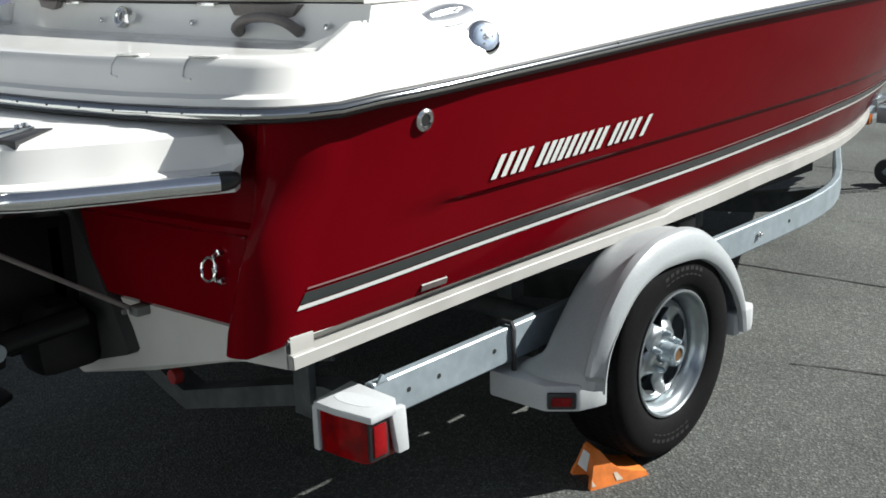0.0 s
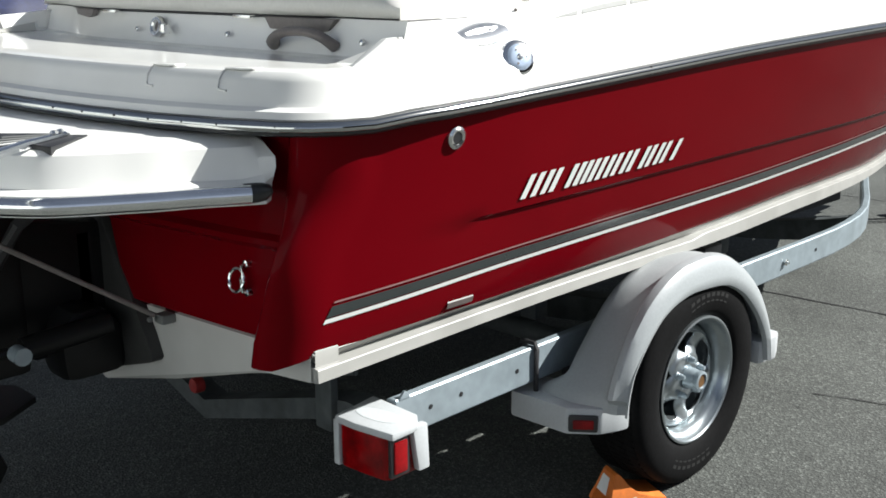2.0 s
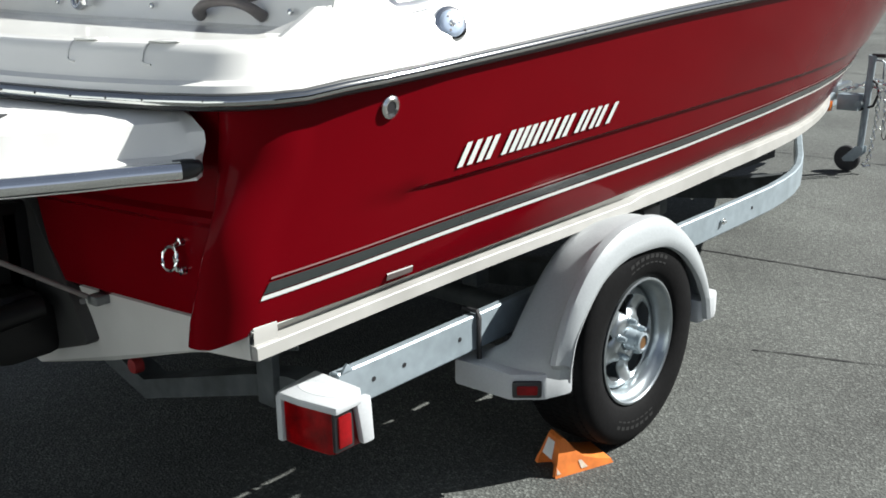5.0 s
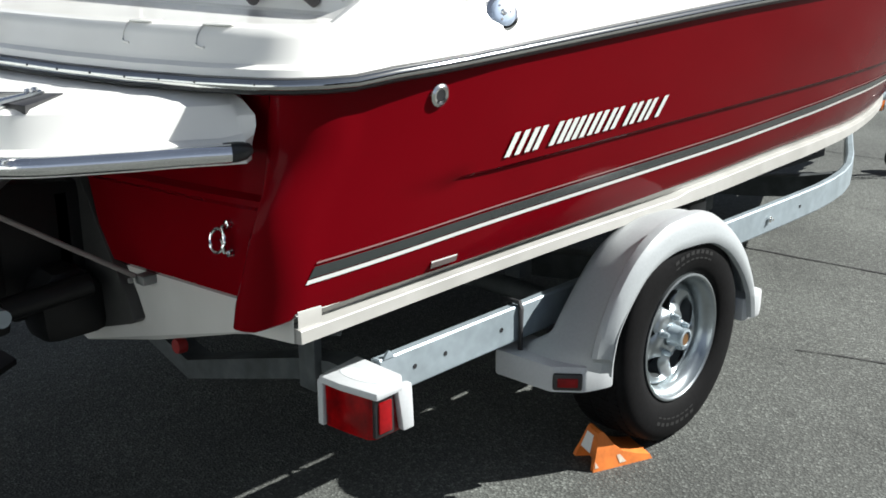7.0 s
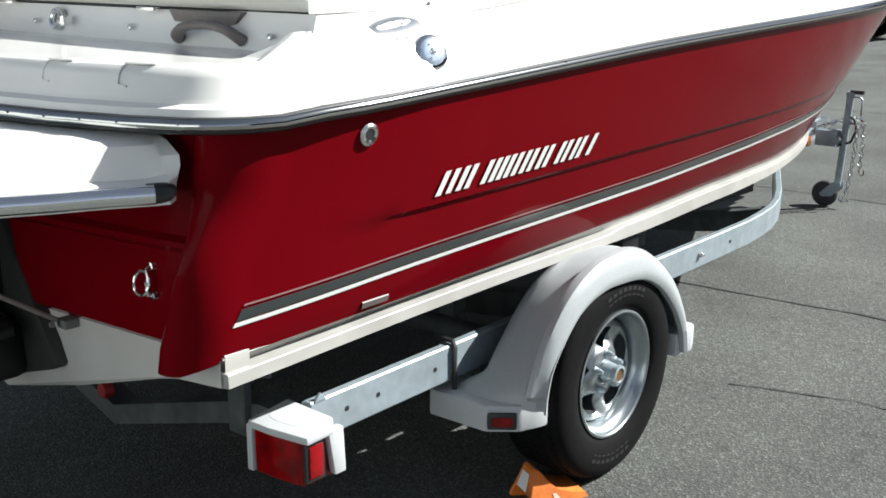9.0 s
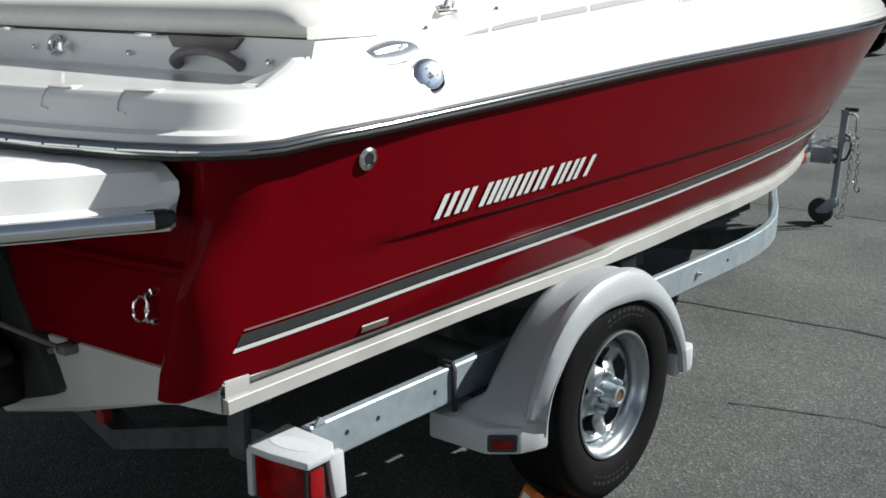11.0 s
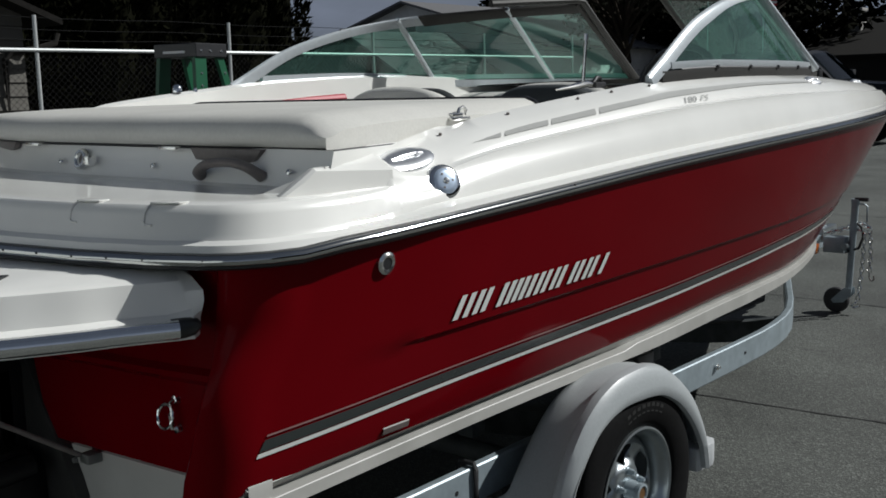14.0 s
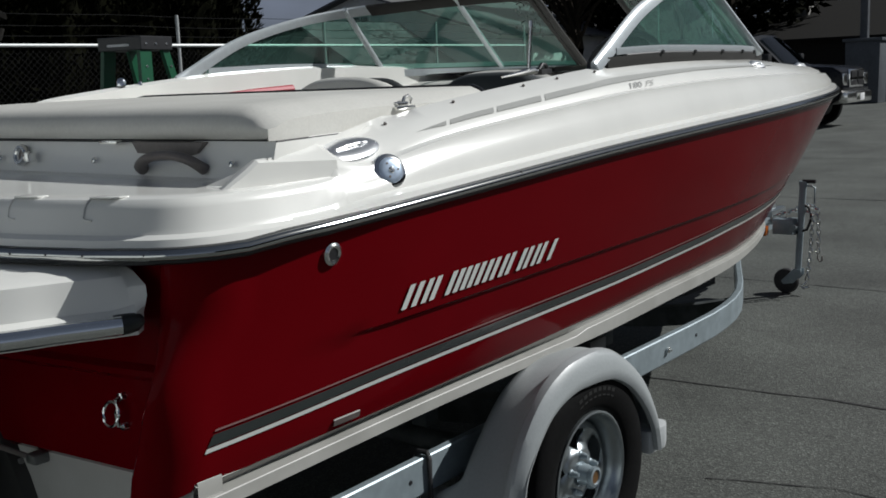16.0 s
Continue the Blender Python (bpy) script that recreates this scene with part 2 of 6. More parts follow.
WIRE = material("weathered_wire", (0.012, 0.012, 0.012), 0.8, vary=0.2, spec=0.15)
SIGN_BLUE = material("sign_blue", (0.02, 0.03, 0.05), 0.6, vary=0.1)
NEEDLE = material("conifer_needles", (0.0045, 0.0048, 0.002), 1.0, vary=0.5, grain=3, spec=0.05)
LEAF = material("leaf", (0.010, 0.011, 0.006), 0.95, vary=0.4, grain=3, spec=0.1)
FLAG_RED = material("flag_red", (0.5, 0.02, 0.03), 0.8, vary=0.05)
FLAG_WHITE = material("flag_white", (0.7, 0.7, 0.7), 0.8, vary=0.05)
FLAG_BLUE = material("flag_blue", (0.02, 0.04, 0.2), 0.8, vary=0.05)
CONCRETE = material("concrete", (0.32, 0.31, 0.29), 0.9, vary=0.12, grain=20, bump=0.2)

# ---- mesh helpers ----
def thing(name, label, category, at=(0, 0, 0), group=""):
    ob = new(name)
    ob.matrix_basis = pose(*at)
    return tagged(ob, label, category, group)


def part(name, bm, mat, parent=None, label="", smooth=True, angle=35):
    """Link a bmesh as one mesh object under a thing or a part."""
    bmesh.ops.recalc_face_normals(bm, faces=bm.faces)
    me = bpy.data.meshes.new(name)
    lim = math.cos(radians(angle))
    for f in bm.faces:
        f.smooth = smooth
    for e in bm.edges:
        if len(e.link_faces) == 2 and e.link_faces[0].normal.dot(e.link_faces[1].normal) < lim:
            e.smooth = False
    bm.to_mesh(me)
    bm.free()
    me.materials.append(mat)
    ob = new(name, me)
    if parent is not None:
        ob.parent = parent
        if parent.type == "EMPTY":
            ob.matrix_parent_inverse = parent.matrix_basis.inverted()
    if label:
        tagged(ob, label)
    return ob


def piece(name, like, matrix, parent, label=""):
    """One more small part that shares the mesh of an alike one."""
    ob = new(name, like)
    ob.parent = parent
    ob.matrix_basis = matrix
    if label:
        tagged(ob, label)
    return ob


def shared(name, bm, mat, smooth=True):
    """Mesh data for pieces made in a loop."""
    bmesh.ops.recalc_face_normals(bm, faces=bm.faces)
    me = bpy.data.meshes.new(name)
    for f in bm.faces:
        f.smooth = smooth
    bm.to_mesh(me)
    bm.free()
    me.materials.append(mat)
    return me


def mesh():
    return bmesh.new()


def block(bm, lo, hi, bevel=0.0, turn=None, segments=2):
    """A box from corner to corner, bevelled, optionally turned by a matrix."""
    c = [(a + b) / 2 for a, b in zip(lo, hi)]
    s = [abs(b - a) for a, b in zip(lo, hi)]
    made = bmesh.ops.create_cube(bm, size=1.0)["verts"]
    for v in made:
        v.co = Vector((v.co.x * s[0] + c[0], v.co.y * s[1] + c[1], v.co.z * s[2] + c[2]))
    if bevel:
        edges = list({e for v in made for e in v.link_edges})
        out = bmesh.ops.bevel(bm, geom=edges, offset=bevel, segments=segments, affect="EDGES", profile=0.6)
        made = list({v for f in out["faces"] for v in f.verts} | {v for v in made if v.is_valid})
    if turn is not None:
        for v in made:
            v.co = turn @ v.co
    return made


def grid(bm, rows, close=False, loop=False):
    """Faces between rows of points. close: each row is a ring; loop: the last row joins the first."""
    vs = [[bm.verts.new(p) for p in r] for r in rows]
    n = len(vs)
    for i in range(n if loop else n - 1):
        a, b = vs[i], vs[(i + 1) % n]
        m = len(a)
        for j in range(m if close else m - 1):
            q = [a[j], a[(j + 1) % m], b[(j + 1) % m], b[j]]
            try:
                bm.faces.new(q)
            except ValueError:
                pass
    return vs


def tube(bm, path, r, sides=10, cap=True, flat=1.0):
    """A round bar along a path; r may be a list."""
    pts = [Vector(p) for p in path]
    rs = r if isinstance(r, (list, tuple)) else [r] * len(pts)
    rows, up = [], Vector((0, 0, 1))
    for i, p in enumerate(pts):
        d = (pts[min(i + 1, len(pts) - 1)] - pts[max(i - 1, 0)]).normalized()
        a = d.cross(up)
        if a.length < 0.05:
            a = d.cross(Vector((1, 0, 0)))
        a.normalize()
        b = a.cross(d)
        rows.append([p + rs[i] * (math.cos(t) * a + flat * math.sin(t) * b) for t in [2 * math.pi * k / sides for k in range(sides)]])
    vs = grid(bm, rows, close=True)
    if cap:
        for ring in (vs[0], vs[-1]):
            try:
                bm.faces.new(ring)
            except ValueError:
                pass
    return vs


def sweep(bm, path, profile, closed=False, out=-1.0):
    """A profile of (outward, up) points along a path in plan."""
    pts = [Vector(p) for p in path]
    rows = []
    for i, p in enumerate(pts):
        d = pts[min(i + 1, len(pts) - 1)] - pts[max(i - 1, 0)]
        nrm = Vector((d.y, -d.x, 0)).normalized() * out
        rows.append([p + nrm * o + Vector((0, 0, u)) for o, u in profile])
    vs = grid(bm, rows, close=True)
    if not closed:
        for ring in (vs[0], vs[-1]):
            try:
                bm.faces.new(ring)
            except ValueError:
                pass


def lathe(bm, centre, axis, profile, sides=40, cap=False):
    """Turn (radius, along) points round an axis 'x', 'y' or 'z'."""
    rows = []
    for k in range(sides):
        t = 2 * math.pi * k / sides
        c, s = math.cos(t), math.sin(t)
        ring = []
        for r, a in profile:
            v = {"x": (a, r * c, r * s), "y": (r * c, a, r * s), "z": (r * c, r * s, a)}[axis]
            ring.append(Vector(centre) + Vector(v))
        rows.append(ring)
    vs = grid(bm, rows, loop=True)
    if cap:
        for j in (0, -1):
            try:
                bm.faces.new([r[j] for r in vs])
            except ValueError:
                pass


def prism(bm, poly, lo, hi, axis="z", bevel=0.0):
    """A polygon drawn in the plane across an axis, from lo to hi along it."""
    def at(p, a):
        return {"z": (p[0], p[1], a), "y": (p[0], a, p[1]), "x": (a, p[0], p[1])}[axis]
    low, high = [bm.verts.new(at(p, lo)) for p in poly], [bm.verts.new(at(p, hi)) for p in poly]
    faces = [bm.faces.new(low), bm.faces.new(high)]
    m = len(poly)
    for i in range(m):
        faces.append(bm.faces.new([low[i], low[(i + 1) % m], high[(i + 1) % m], high[i]]))
    if bevel:
        edges = list({e for f in faces for e in f.edges})
        bmesh.ops.recalc_face_normals(bm, faces=faces)
        bmesh.ops.bevel(bm, geom=edges, offset=bevel, segments=2, affect="EDGES", profile=0.6)


def curve(xs, ys):
    """A smooth line through a few stations."""
    xs, ys = list(xs), list(ys)
    n = len(xs)
    sl = [(ys[i + 1] - ys[i]) / (xs[i + 1] - xs[i]) for i in range(n - 1)]
    m = [sl[0]] + [0.0 if sl[i - 1] * sl[i] <= 0 else 2 * sl[i - 1] * sl[i] / (sl[i - 1] + sl[i]) for i in range(1, n - 1)] + [sl[-1]]

    def f(x):
        if x <= xs[0]:
            return ys[0]
        if x >= xs[-1]:
            return ys[-1]
        k = max(i for i in range(n - 1) if xs[i] <= x)
        h = xs[k + 1] - xs[k]
        t = (x - xs[k]) / h
        return ((1 + 2 * t) * (1 - t) ** 2 * ys[k] + t * (1 - t) ** 2 * h * m[k] + t * t * (3 - 2 * t) * ys[k + 1] + t * t * (t - 1) * h * m[k + 1])
    return f


def span(a, b, n):
    return [a + (b - a) * i / (n - 1) for i in range(n)]


# ---- ground ----
bm = mesh()
edges_x = [-400, -60, -12, -4, 0, 4, 8, 14, 24, 60, 400]
edges_y = [-400, -60, -12, -5, -2, 1, 4, 9, 20, 60, 400]
grid(bm, [[(x, y, 0) for x in edges_x] for y in edges_y])
ground = tagged(part("ground", bm, ASPHALT), "worn grey asphalt lot with pale stones and tarred joints", "ground", kind="structure")


def crack(points, width):
    bm = mesh()
    rows = []
    pts = []
    for a, b in zip(points, points[1:]):
        steps = max(2, int(math.dist(a, b) / 0.06))
        pts += [(a[0] + (b[0] - a[0]) * i / steps, a[1] + (b[1] - a[1]) * i / steps) for i in range(steps)]
    pts.append(points[-1])
    for i, (x, y) in enumerate(pts):
        d = Vector((points[-1][0] - points[0][0], points[-1][1] - points[0][1])).normalized()
        w = width * (0.5 + 0.9 * random.random())
        o = 0.012 * (noise.noise((x * 4, y * 4, 0)))
        nx, ny = -d.y, d.x
        rows.append([(x + nx * (o + w), y + ny * (o + w), 0.003), (x + nx * (o - w), y + ny * (o - w), 0.003)])
    grid(bm, rows)
    return part("joint", bm, TAR, ground)


for line, wd in ((((1.95, 3.5), (1.95, -0.3), (2.03, -1.12), (2.06, -4.5)), 0.007),
                 (((4.45, 2.5), (4.45, -0.6), (4.5, -4.0)), 0.006),
                 (((0.9, -1.05), (1.05, -1.45), (1.02, -2.0)), 0.004),
                 (((9.0, 6.0), (9.2, -4.0)), 0.012),
                 (((14.0, 8.0), (14.2, -6.0)), 0.015)):
    crack(line, wd)

# ---- boat hull lines ----
def rub_y(x):
    if x < 1:
        return 1.03 + 0.09 * math.sin((x + 1.5) / 2.5 * math.pi / 2)
    return 1.12 * max(0.0, 1 - min(1, (x - 1) / 3.1) ** 2.2) ** 0.62


rub_z = curve([-1.6, -1.03, -0.68, -0.31, 0.15, 0.5, 0.92, 1.5, 2.07, 3.0, 4.1], [1.172, 1.19, 1.211, 1.235, 1.263, 1.279, 1.296, 1.316, 1.331, 1.348, 1.36])
chine_y = curve([-1.3, 0.3, 1.0, 1.5, 2.0, 2.5, 3.0, 3.4, 3.78], [0.93, 0.93, 0.91, 0.855, 0.755, 0.62, 0.45, 0.27, 0.004])
chine_top = curve([-1.3, -0.4, 0.3, 1.0, 2.0, 3.0, 3.78], [0.692, 0.703, 0.720, 0.735, 0.70, 0.66, 0.64])
chine_low = curve([-1.3, -0.4, 0.3, 1.0, 2.0, 3.0, 3.78], [0.627, 0.645, 0.648, 0.660, 0.640, 0.610, 0.60])
keel_z = curve([-1.3, 1.5, 2.5, 3.2, 3.78], [0.385, 0.395, 0.43, 0.5, 0.6])
stem_x = curve([0.58, 0.7, 0.85, 1.0, 1.15, 1.36], [3.78, 3.83, 3.9, 3.97, 4.03, 4.1])
white_z = curve([-1.3, -1.0, -0.7, 0.33, 0.9, 1.43, 2.0, 3.4], [0.761, 0.776, 0.789, 0.817, 0.838, 0.852, 0.854, 0.845])
crease_z = curve([-1.3, -0.84, -0.2, 0.22, 0.8, 1.4, 2.0, 3.4], [0.925, 0.93, 0.944, 0.953, 0.962, 0.966, 0.968, 0.97])


def side_y(x, z):
    """Half breadth of the red topside at station x and height z."""
    zb, zt = chine_top(x), rub_z(x)
    s = max(0.0, min(1.0, (z - zb) / (zt - zb)))
    p = 0.8 if x < 0.8 else min(1.0, 0.8 + 0.08 * (x - 0.8))
    y0, y1 = chine_y(min(x, 3.78)), rub_y(min(x, 4.1)) - 0.012
    knuckle = 0.009 * max(0.0, min(1.0, (x + 0.98) / 0.2)) * (1.0 if z > crease_z(x) else 0.0)
    pull = 0.032 * max(0.0, min(1.1, (-0.93 - x) / 0.30)) ** 2 * (0.25 + 0.75 * s)
    return y0 + (y1 - y0) * s ** p + knuckle - pull


def rub_path(side=-1):
    """The rub rail's line from the bow to the middle of the transom."""
    pts = [(4.1 - 0.9 * (1 - math.cos(t)), None) for t in span(0, 1.2, 14)]
    xs = [p[0] for p in pts] + span(3.4, -1.1, 46)
    line = [(x, side * rub_y(x), rub_z(x)) for x in xs]
    for x, y in ((-1.19, 1.036), (-1.255, 1.02), (-1.305, 0.99), (-1.345, 0.945), (-1.40, 0.83), (-1.45, 0.66), (-1.485, 0.45), (-1.505, 0.22), (-1.51, 0.0)):
        line.append((x, side * y, 1.178))
    return line


boat = thing("sport_boat", "red and white fibreglass bowrider boat resting on a galvanised trailer", "boat", (1.0, 0, 0.64))

# red topsides, each side one shell with the rounded column at the stern
def topside(side):
    bm = mesh()
    xs = span(-1.10, 3.3, 60) + [3.3 + 0.8 * (1 - (1 - i / 16) ** 1.6) for i in range(1, 17)]
    zs = lambda x: ([chine_top(x) + k * (crease_z(x) - 0.005 - chine_top(x)) for k in span(0, 1, 9)]
                    + [crease_z(x) + 0.004 + k * (rub_z(x) - 0.01 - crease_z(x) - 0.004) for k in span(0, 1, 9)])
    rows = []
    stern = zs(-1.26)
    def column(z):
        t = max(0.0, min(1.0, (z - 0.86) / 0.20))
        t = t * t * (3 - 2 * t)
        xc = -1.232 + 0.085 * t
        bb = side_y(xc, z)
        inner = bb - 0.105 + 0.22 * min(0.25, max(0.0, z - 0.70)) - 0.05 * t
        xa = -1.362 + 0.058 * t
        ry = min(0.085 + 0.03 * t, bb - inner - 0.014)
        ring = [(min(-1.285, xa + 0.03), inner), (xa + 0.014 * (1 - t) + 0.001, inner), (xa + 0.003 * (1 - t), inner + 0.008)]
        for k in range(10):
            f = radians(90 * k / 9)
            ring.append((xc - (xc - xa) * math.cos(f), bb - ry + ry * math.sin(f)))
        return ring
    cols = [column(z) for z in stern]
    for i in range(len(cols[0])):
        drop = 0.028 * (1 - max(0, i - 6) / (len(cols[0]) - 7))
        rows.append([(c[i][0], side * c[i][1], z if z > stern[0] else z - drop) for c, z in zip(cols, stern)])
    for k in (0.25, 0.5, 0.75):
        row = []
        for c, z in zip(cols, stern):
            x = c[-1][0] + k * (xs[0] - c[-1][0])
            row.append((x, side * side_y(x, z), z))
        rows.append(row)
    for x in xs:
        rows.append([(min(x, stem_x(z)), side * (side_y(x, z) if x < stem_x(z) else 0.0), z) for z in zs(x)])
    grid(bm, rows)
    bmesh.ops.remove_doubles(bm, verts=bm.verts, dist=0.0008)
    return part("topside", bm, RED, boat, "glossy dark red gelcoat hull side", angle=24)


for s in (-1, 1):
    topside(s)

# white running bottom with its chine band
bm = mesh()
rows = []
for x in span(-1.27, 3.78, 70):
    y, zt, zl = chine_y(x), chine_top(x), chine_low(x)
    lip = max(0.0, min(1.0, (0.24 - x) / 0.04))
    top = zt - 0.026 + (zl + 0.035 - zt + 0.026) * lip
    inner = y - 0.012 - 0.016 * lip
    half = [(y - 0.010, zt + 0.004), (y - 0.004, zt - 0.001), (inner, top + 0.005), (inner, top + 0.002), (y + 0.0065, top - 0.001), (y + 0.0085, top - 0.003), (y + 0.010, zl + 0.005), (y - 0.010, zl + 0.001), (y * 0.90, zl), (y * 0.75, zl - 0.15 * (zl - keel_z(x))), (y * 0.40, zl - 0.58 * (zl - keel_z(x))), (0.0, keel_z(x))]
    rows.append([(x, -a, z) for a, z in half] + [(x, a, z) for a, z in reversed(half[:-1])])
vs = grid(bm, rows)
bm.faces.new(vs[0])
bottom = part("hull_bottom", bm, DIMMED_WHITE, boat, "white running bottom with a chine band, toned down for sun", angle=25)
# pale patches where the bottom meets the red side
for s in (-1, 1):
    for x0, x1, z0, z1 in ((-1.266, -1.205, 0.652, 0.700), (-0.887, -0.80, 0.708, 0.727)):
        bm = mesh()
        grid(bm, [[(x, s * (side_y(x, z) + o), z) for z, o in ((z0, 0.002), (z0 + 0.003, 0.0045), (z1 - 0.003, 0.003), (z1, 0.0))] for x in (x0, (x0 + x1) / 2, x1)])
        part("chine_patch", bm, PATCH_GREY if x0 > -1 else DIMMED_WHITE, bottom, "pale patch at the chine")

# transom: red panels with a ledge, white drive well between them
for s in (-1, 1):
    bm = mesh()
    prof = [(-1.275, 0.655), (-1.30, 0.675), (-1.305, 0.875), (-1.318, 0.888), (-1.318, 0.90), (-1.30, 0.91), (-1.300, 1.0), (-1.300, 1.17)]
    grid(bm, [[(x + 0.06 * max(0.0, (y - 0.23) - 0.5), s * (y - 0.045 * (0.895 - y) / 0.665 * max(0.0, min(1.0, (z - 0.67) / 0.2))), z + 0.03 * (y - 0.23) / 0.55 * (1 if z < 0.92 else 0)) for x, z in prof] for y in span(0.205, 0.895, 10)])
    part("transom_panel", bm, RED, boat)
bm = mesh()
grid(bm, [[(-1.262, y, z) for z in (0.44 + 0.2 * abs(y), 0.7, 1.17)] for y in span(-0.30, 0.30, 5)])
grid(bm, [[(-1.274, y, z) for z in (min(0.63, 0.388 + 0.298 * abs(y)), 0.69)] for y in span(-0.92, 0.92, 11)])
part("drive_well", bm, LIFTED_WHITE, boat, "white inner transom round the drive, brightened against shade")

# rub rail: grey vinyl with a bright insert
bm, bm2 = mesh(), mesh()
whole = rub_path(-1) + [(x, -y, z) for x, y, z in reversed(rub_path(-1)[:-1])]
sweep(bm, whole, [(-0.03, -0.016), (0.000, -0.016), (0.006, -0.012), (0.010, 0.008), (0.007, 0.0145), (0.002, 0.0165), (-0.03, 0.0165)])
part("rub_rail", bm, RAIL_VINYL, boat, "grey vinyl rub rail")
sweep(bm2, whole, [(0.003, -0.008), (0.009, -0.0072), (0.013, -0.0045), (0.0145, 0.0), (0.0142, 0.005), (0.012, 0.0095), (0.008, 0.013), (0.003, 0.0150)])
part("rail_insert", bm2, BRIGHT_TRIM, boat, "bright stainless insert of the rub rail")
bm = mesh()
lathe(bm, (0, 0, 0), "x", [(0.0, -0.003), (0.002, -0.002), (0.003, 0.002)], 8)
screw = shared("rail_screw", bm, RUBBER)
for x, y in [(-1.345, 0.945), (-1.40, 0.83), (-1.425, 0.745), (-1.45, 0.66), (-1.468, 0.555), (-1.485, 0.45), (-1.495, 0.335)]:
    for s in (-1, 1):
        ob = piece("rail_screw", screw, pose(x - 0.014, s * y, 1.183), boat)
        ob.matrix_parent_inverse = boat.matrix_basis.inverted()
bm = mesh()
block(bm, (-0.328, -1.103, 1.226), (-0.323, -1.080, 1.248), 0.001)
part("rail_joint", bm, RUBBER, boat)

# stripes and the name's place on the side
def side_strip(name, lo, hi, x0, x1, mat, lean=0.0, label=""):
    for s in (-1, 1):
        bm = mesh()
        rows = []
        for x in span(x0, x1, 60):
            row = []
            for k in span(0, 1, 3):
                z = white_z(x) + lo + k * (hi - lo)
                xx = x + lean * (z - white_z(x))
                row.append((xx, s * (side_y(xx, z) + 0.0025), z))
            rows.append(row)
        grid(bm, rows)
        part(name, bm, mat, boat, label)


side_strip("white_line", -0.004, 0.006, -1.252, 3.2, STRIPE_SILVER, 0.5, "thin silver-white line")
side_strip("dark_stripe", 0.009, 0.034, -1.252, 3.2, STRIPE_DARK, 0.5, "charcoal stripe")
side_strip("pin_line", 0.040, 0.0445, -1.252, 3.2, PIN_STRIPE, 0.5)

# the maker's mark as a row of plain slanted strokes
x = -0.722
for w, strokes in ((0.100, 3), (0.090, 2), (0.087, 3), (0.063, 2), (0.067, 2), (0.083, 2), (0.067, 2), (0.080, 2)):
    st = 0.0185
    for k in range(strokes):
        u0 = (w - 0.012 - st) * k / (strokes - 1)
        bm = mesh()
        rows = []
        for v in span(0, 1, 4):
            row = []
            for u in (u0, u0 + st):
                z = 0.957 + 0.034 * (x + 0.722 + u) + v * 0.058
                xx = x + u + 0.42 * v * 0.058
                row.append((xx, -side_y(xx, z) - 0.004, z))
            rows.append(row)
        grid(bm, rows)
        part("name_stroke", bm, STRIPE_SILVER, boat, "plain slanted silver-white stroke")
    x += w

# ---- deck ----
gun_z = curve([-1.2, -1.0, -0.85, -0.7, -0.5, -0.3, 0.1, 0.4, 1.0, 1.7, 2.3, 3.0, 4.1], [1.275, 1.29, 1.325, 1.37, 1.413, 1.438, 1.478, 1.502, 1.520, 1.513, 1.495, 1.480, 1.455])
gun_in = curve([-1.2, -0.9, -0.5, 0.2, 1.0, 2.0, 3.0, 3.6, 4.1], [0.17, 0.17, 0.19, 0.19, 0.2, 0.22, 0.24, 0.2, 0.0])


TIER = [(0.004, 1.192), (0.010, 1.208), (0.024, 1.216), (0.030, 1.226), (0.040, 1.262), (0.046, 1.273), (0.055, 1.281), (0.070, 1.285), (0.090, 1.286), (0.120, 1.286), (0.160, 1.286)]


def deck_section(x, fore=False):
    """Outer deck from the rub rail up and in to the gunwale's inner edge."""
    sec = deck_curve(x)
    w = 1.0 if x < -0.897 and not fore else 0.0
    v = smooth01((-0.80 - x) / 0.20)
    if v > 0:
        y, dz = rub_y(x), 0.6 * (rub_z(x) - 1.187)
        sec = [(a + (y - o - a) * (w if i > 5 else v), z + (tz + dz - z) * (w if i > 5 else v)) for i, ((a, z), (o, tz)) in enumerate(zip(sec[:10], TIER))] + sec[10:]
    return sec


def smooth01(v):
    v = max(0.0, min(1.0, v))
    return v * v * (3 - 2 * v)


# the quarter's inner edge along the sun pad
quarter_z = curve([-1.2, -1.09, -0.974, -0.87, -0.7, -0.5, -0.3], [1.330, 1.338, 1.347, 1.361, 1.386, 1.414, 1.438])


def well_y(x):
    return 0.868 + 0.106 * max(0.0, min(1.0, (-0.58 - x) / 0.45))


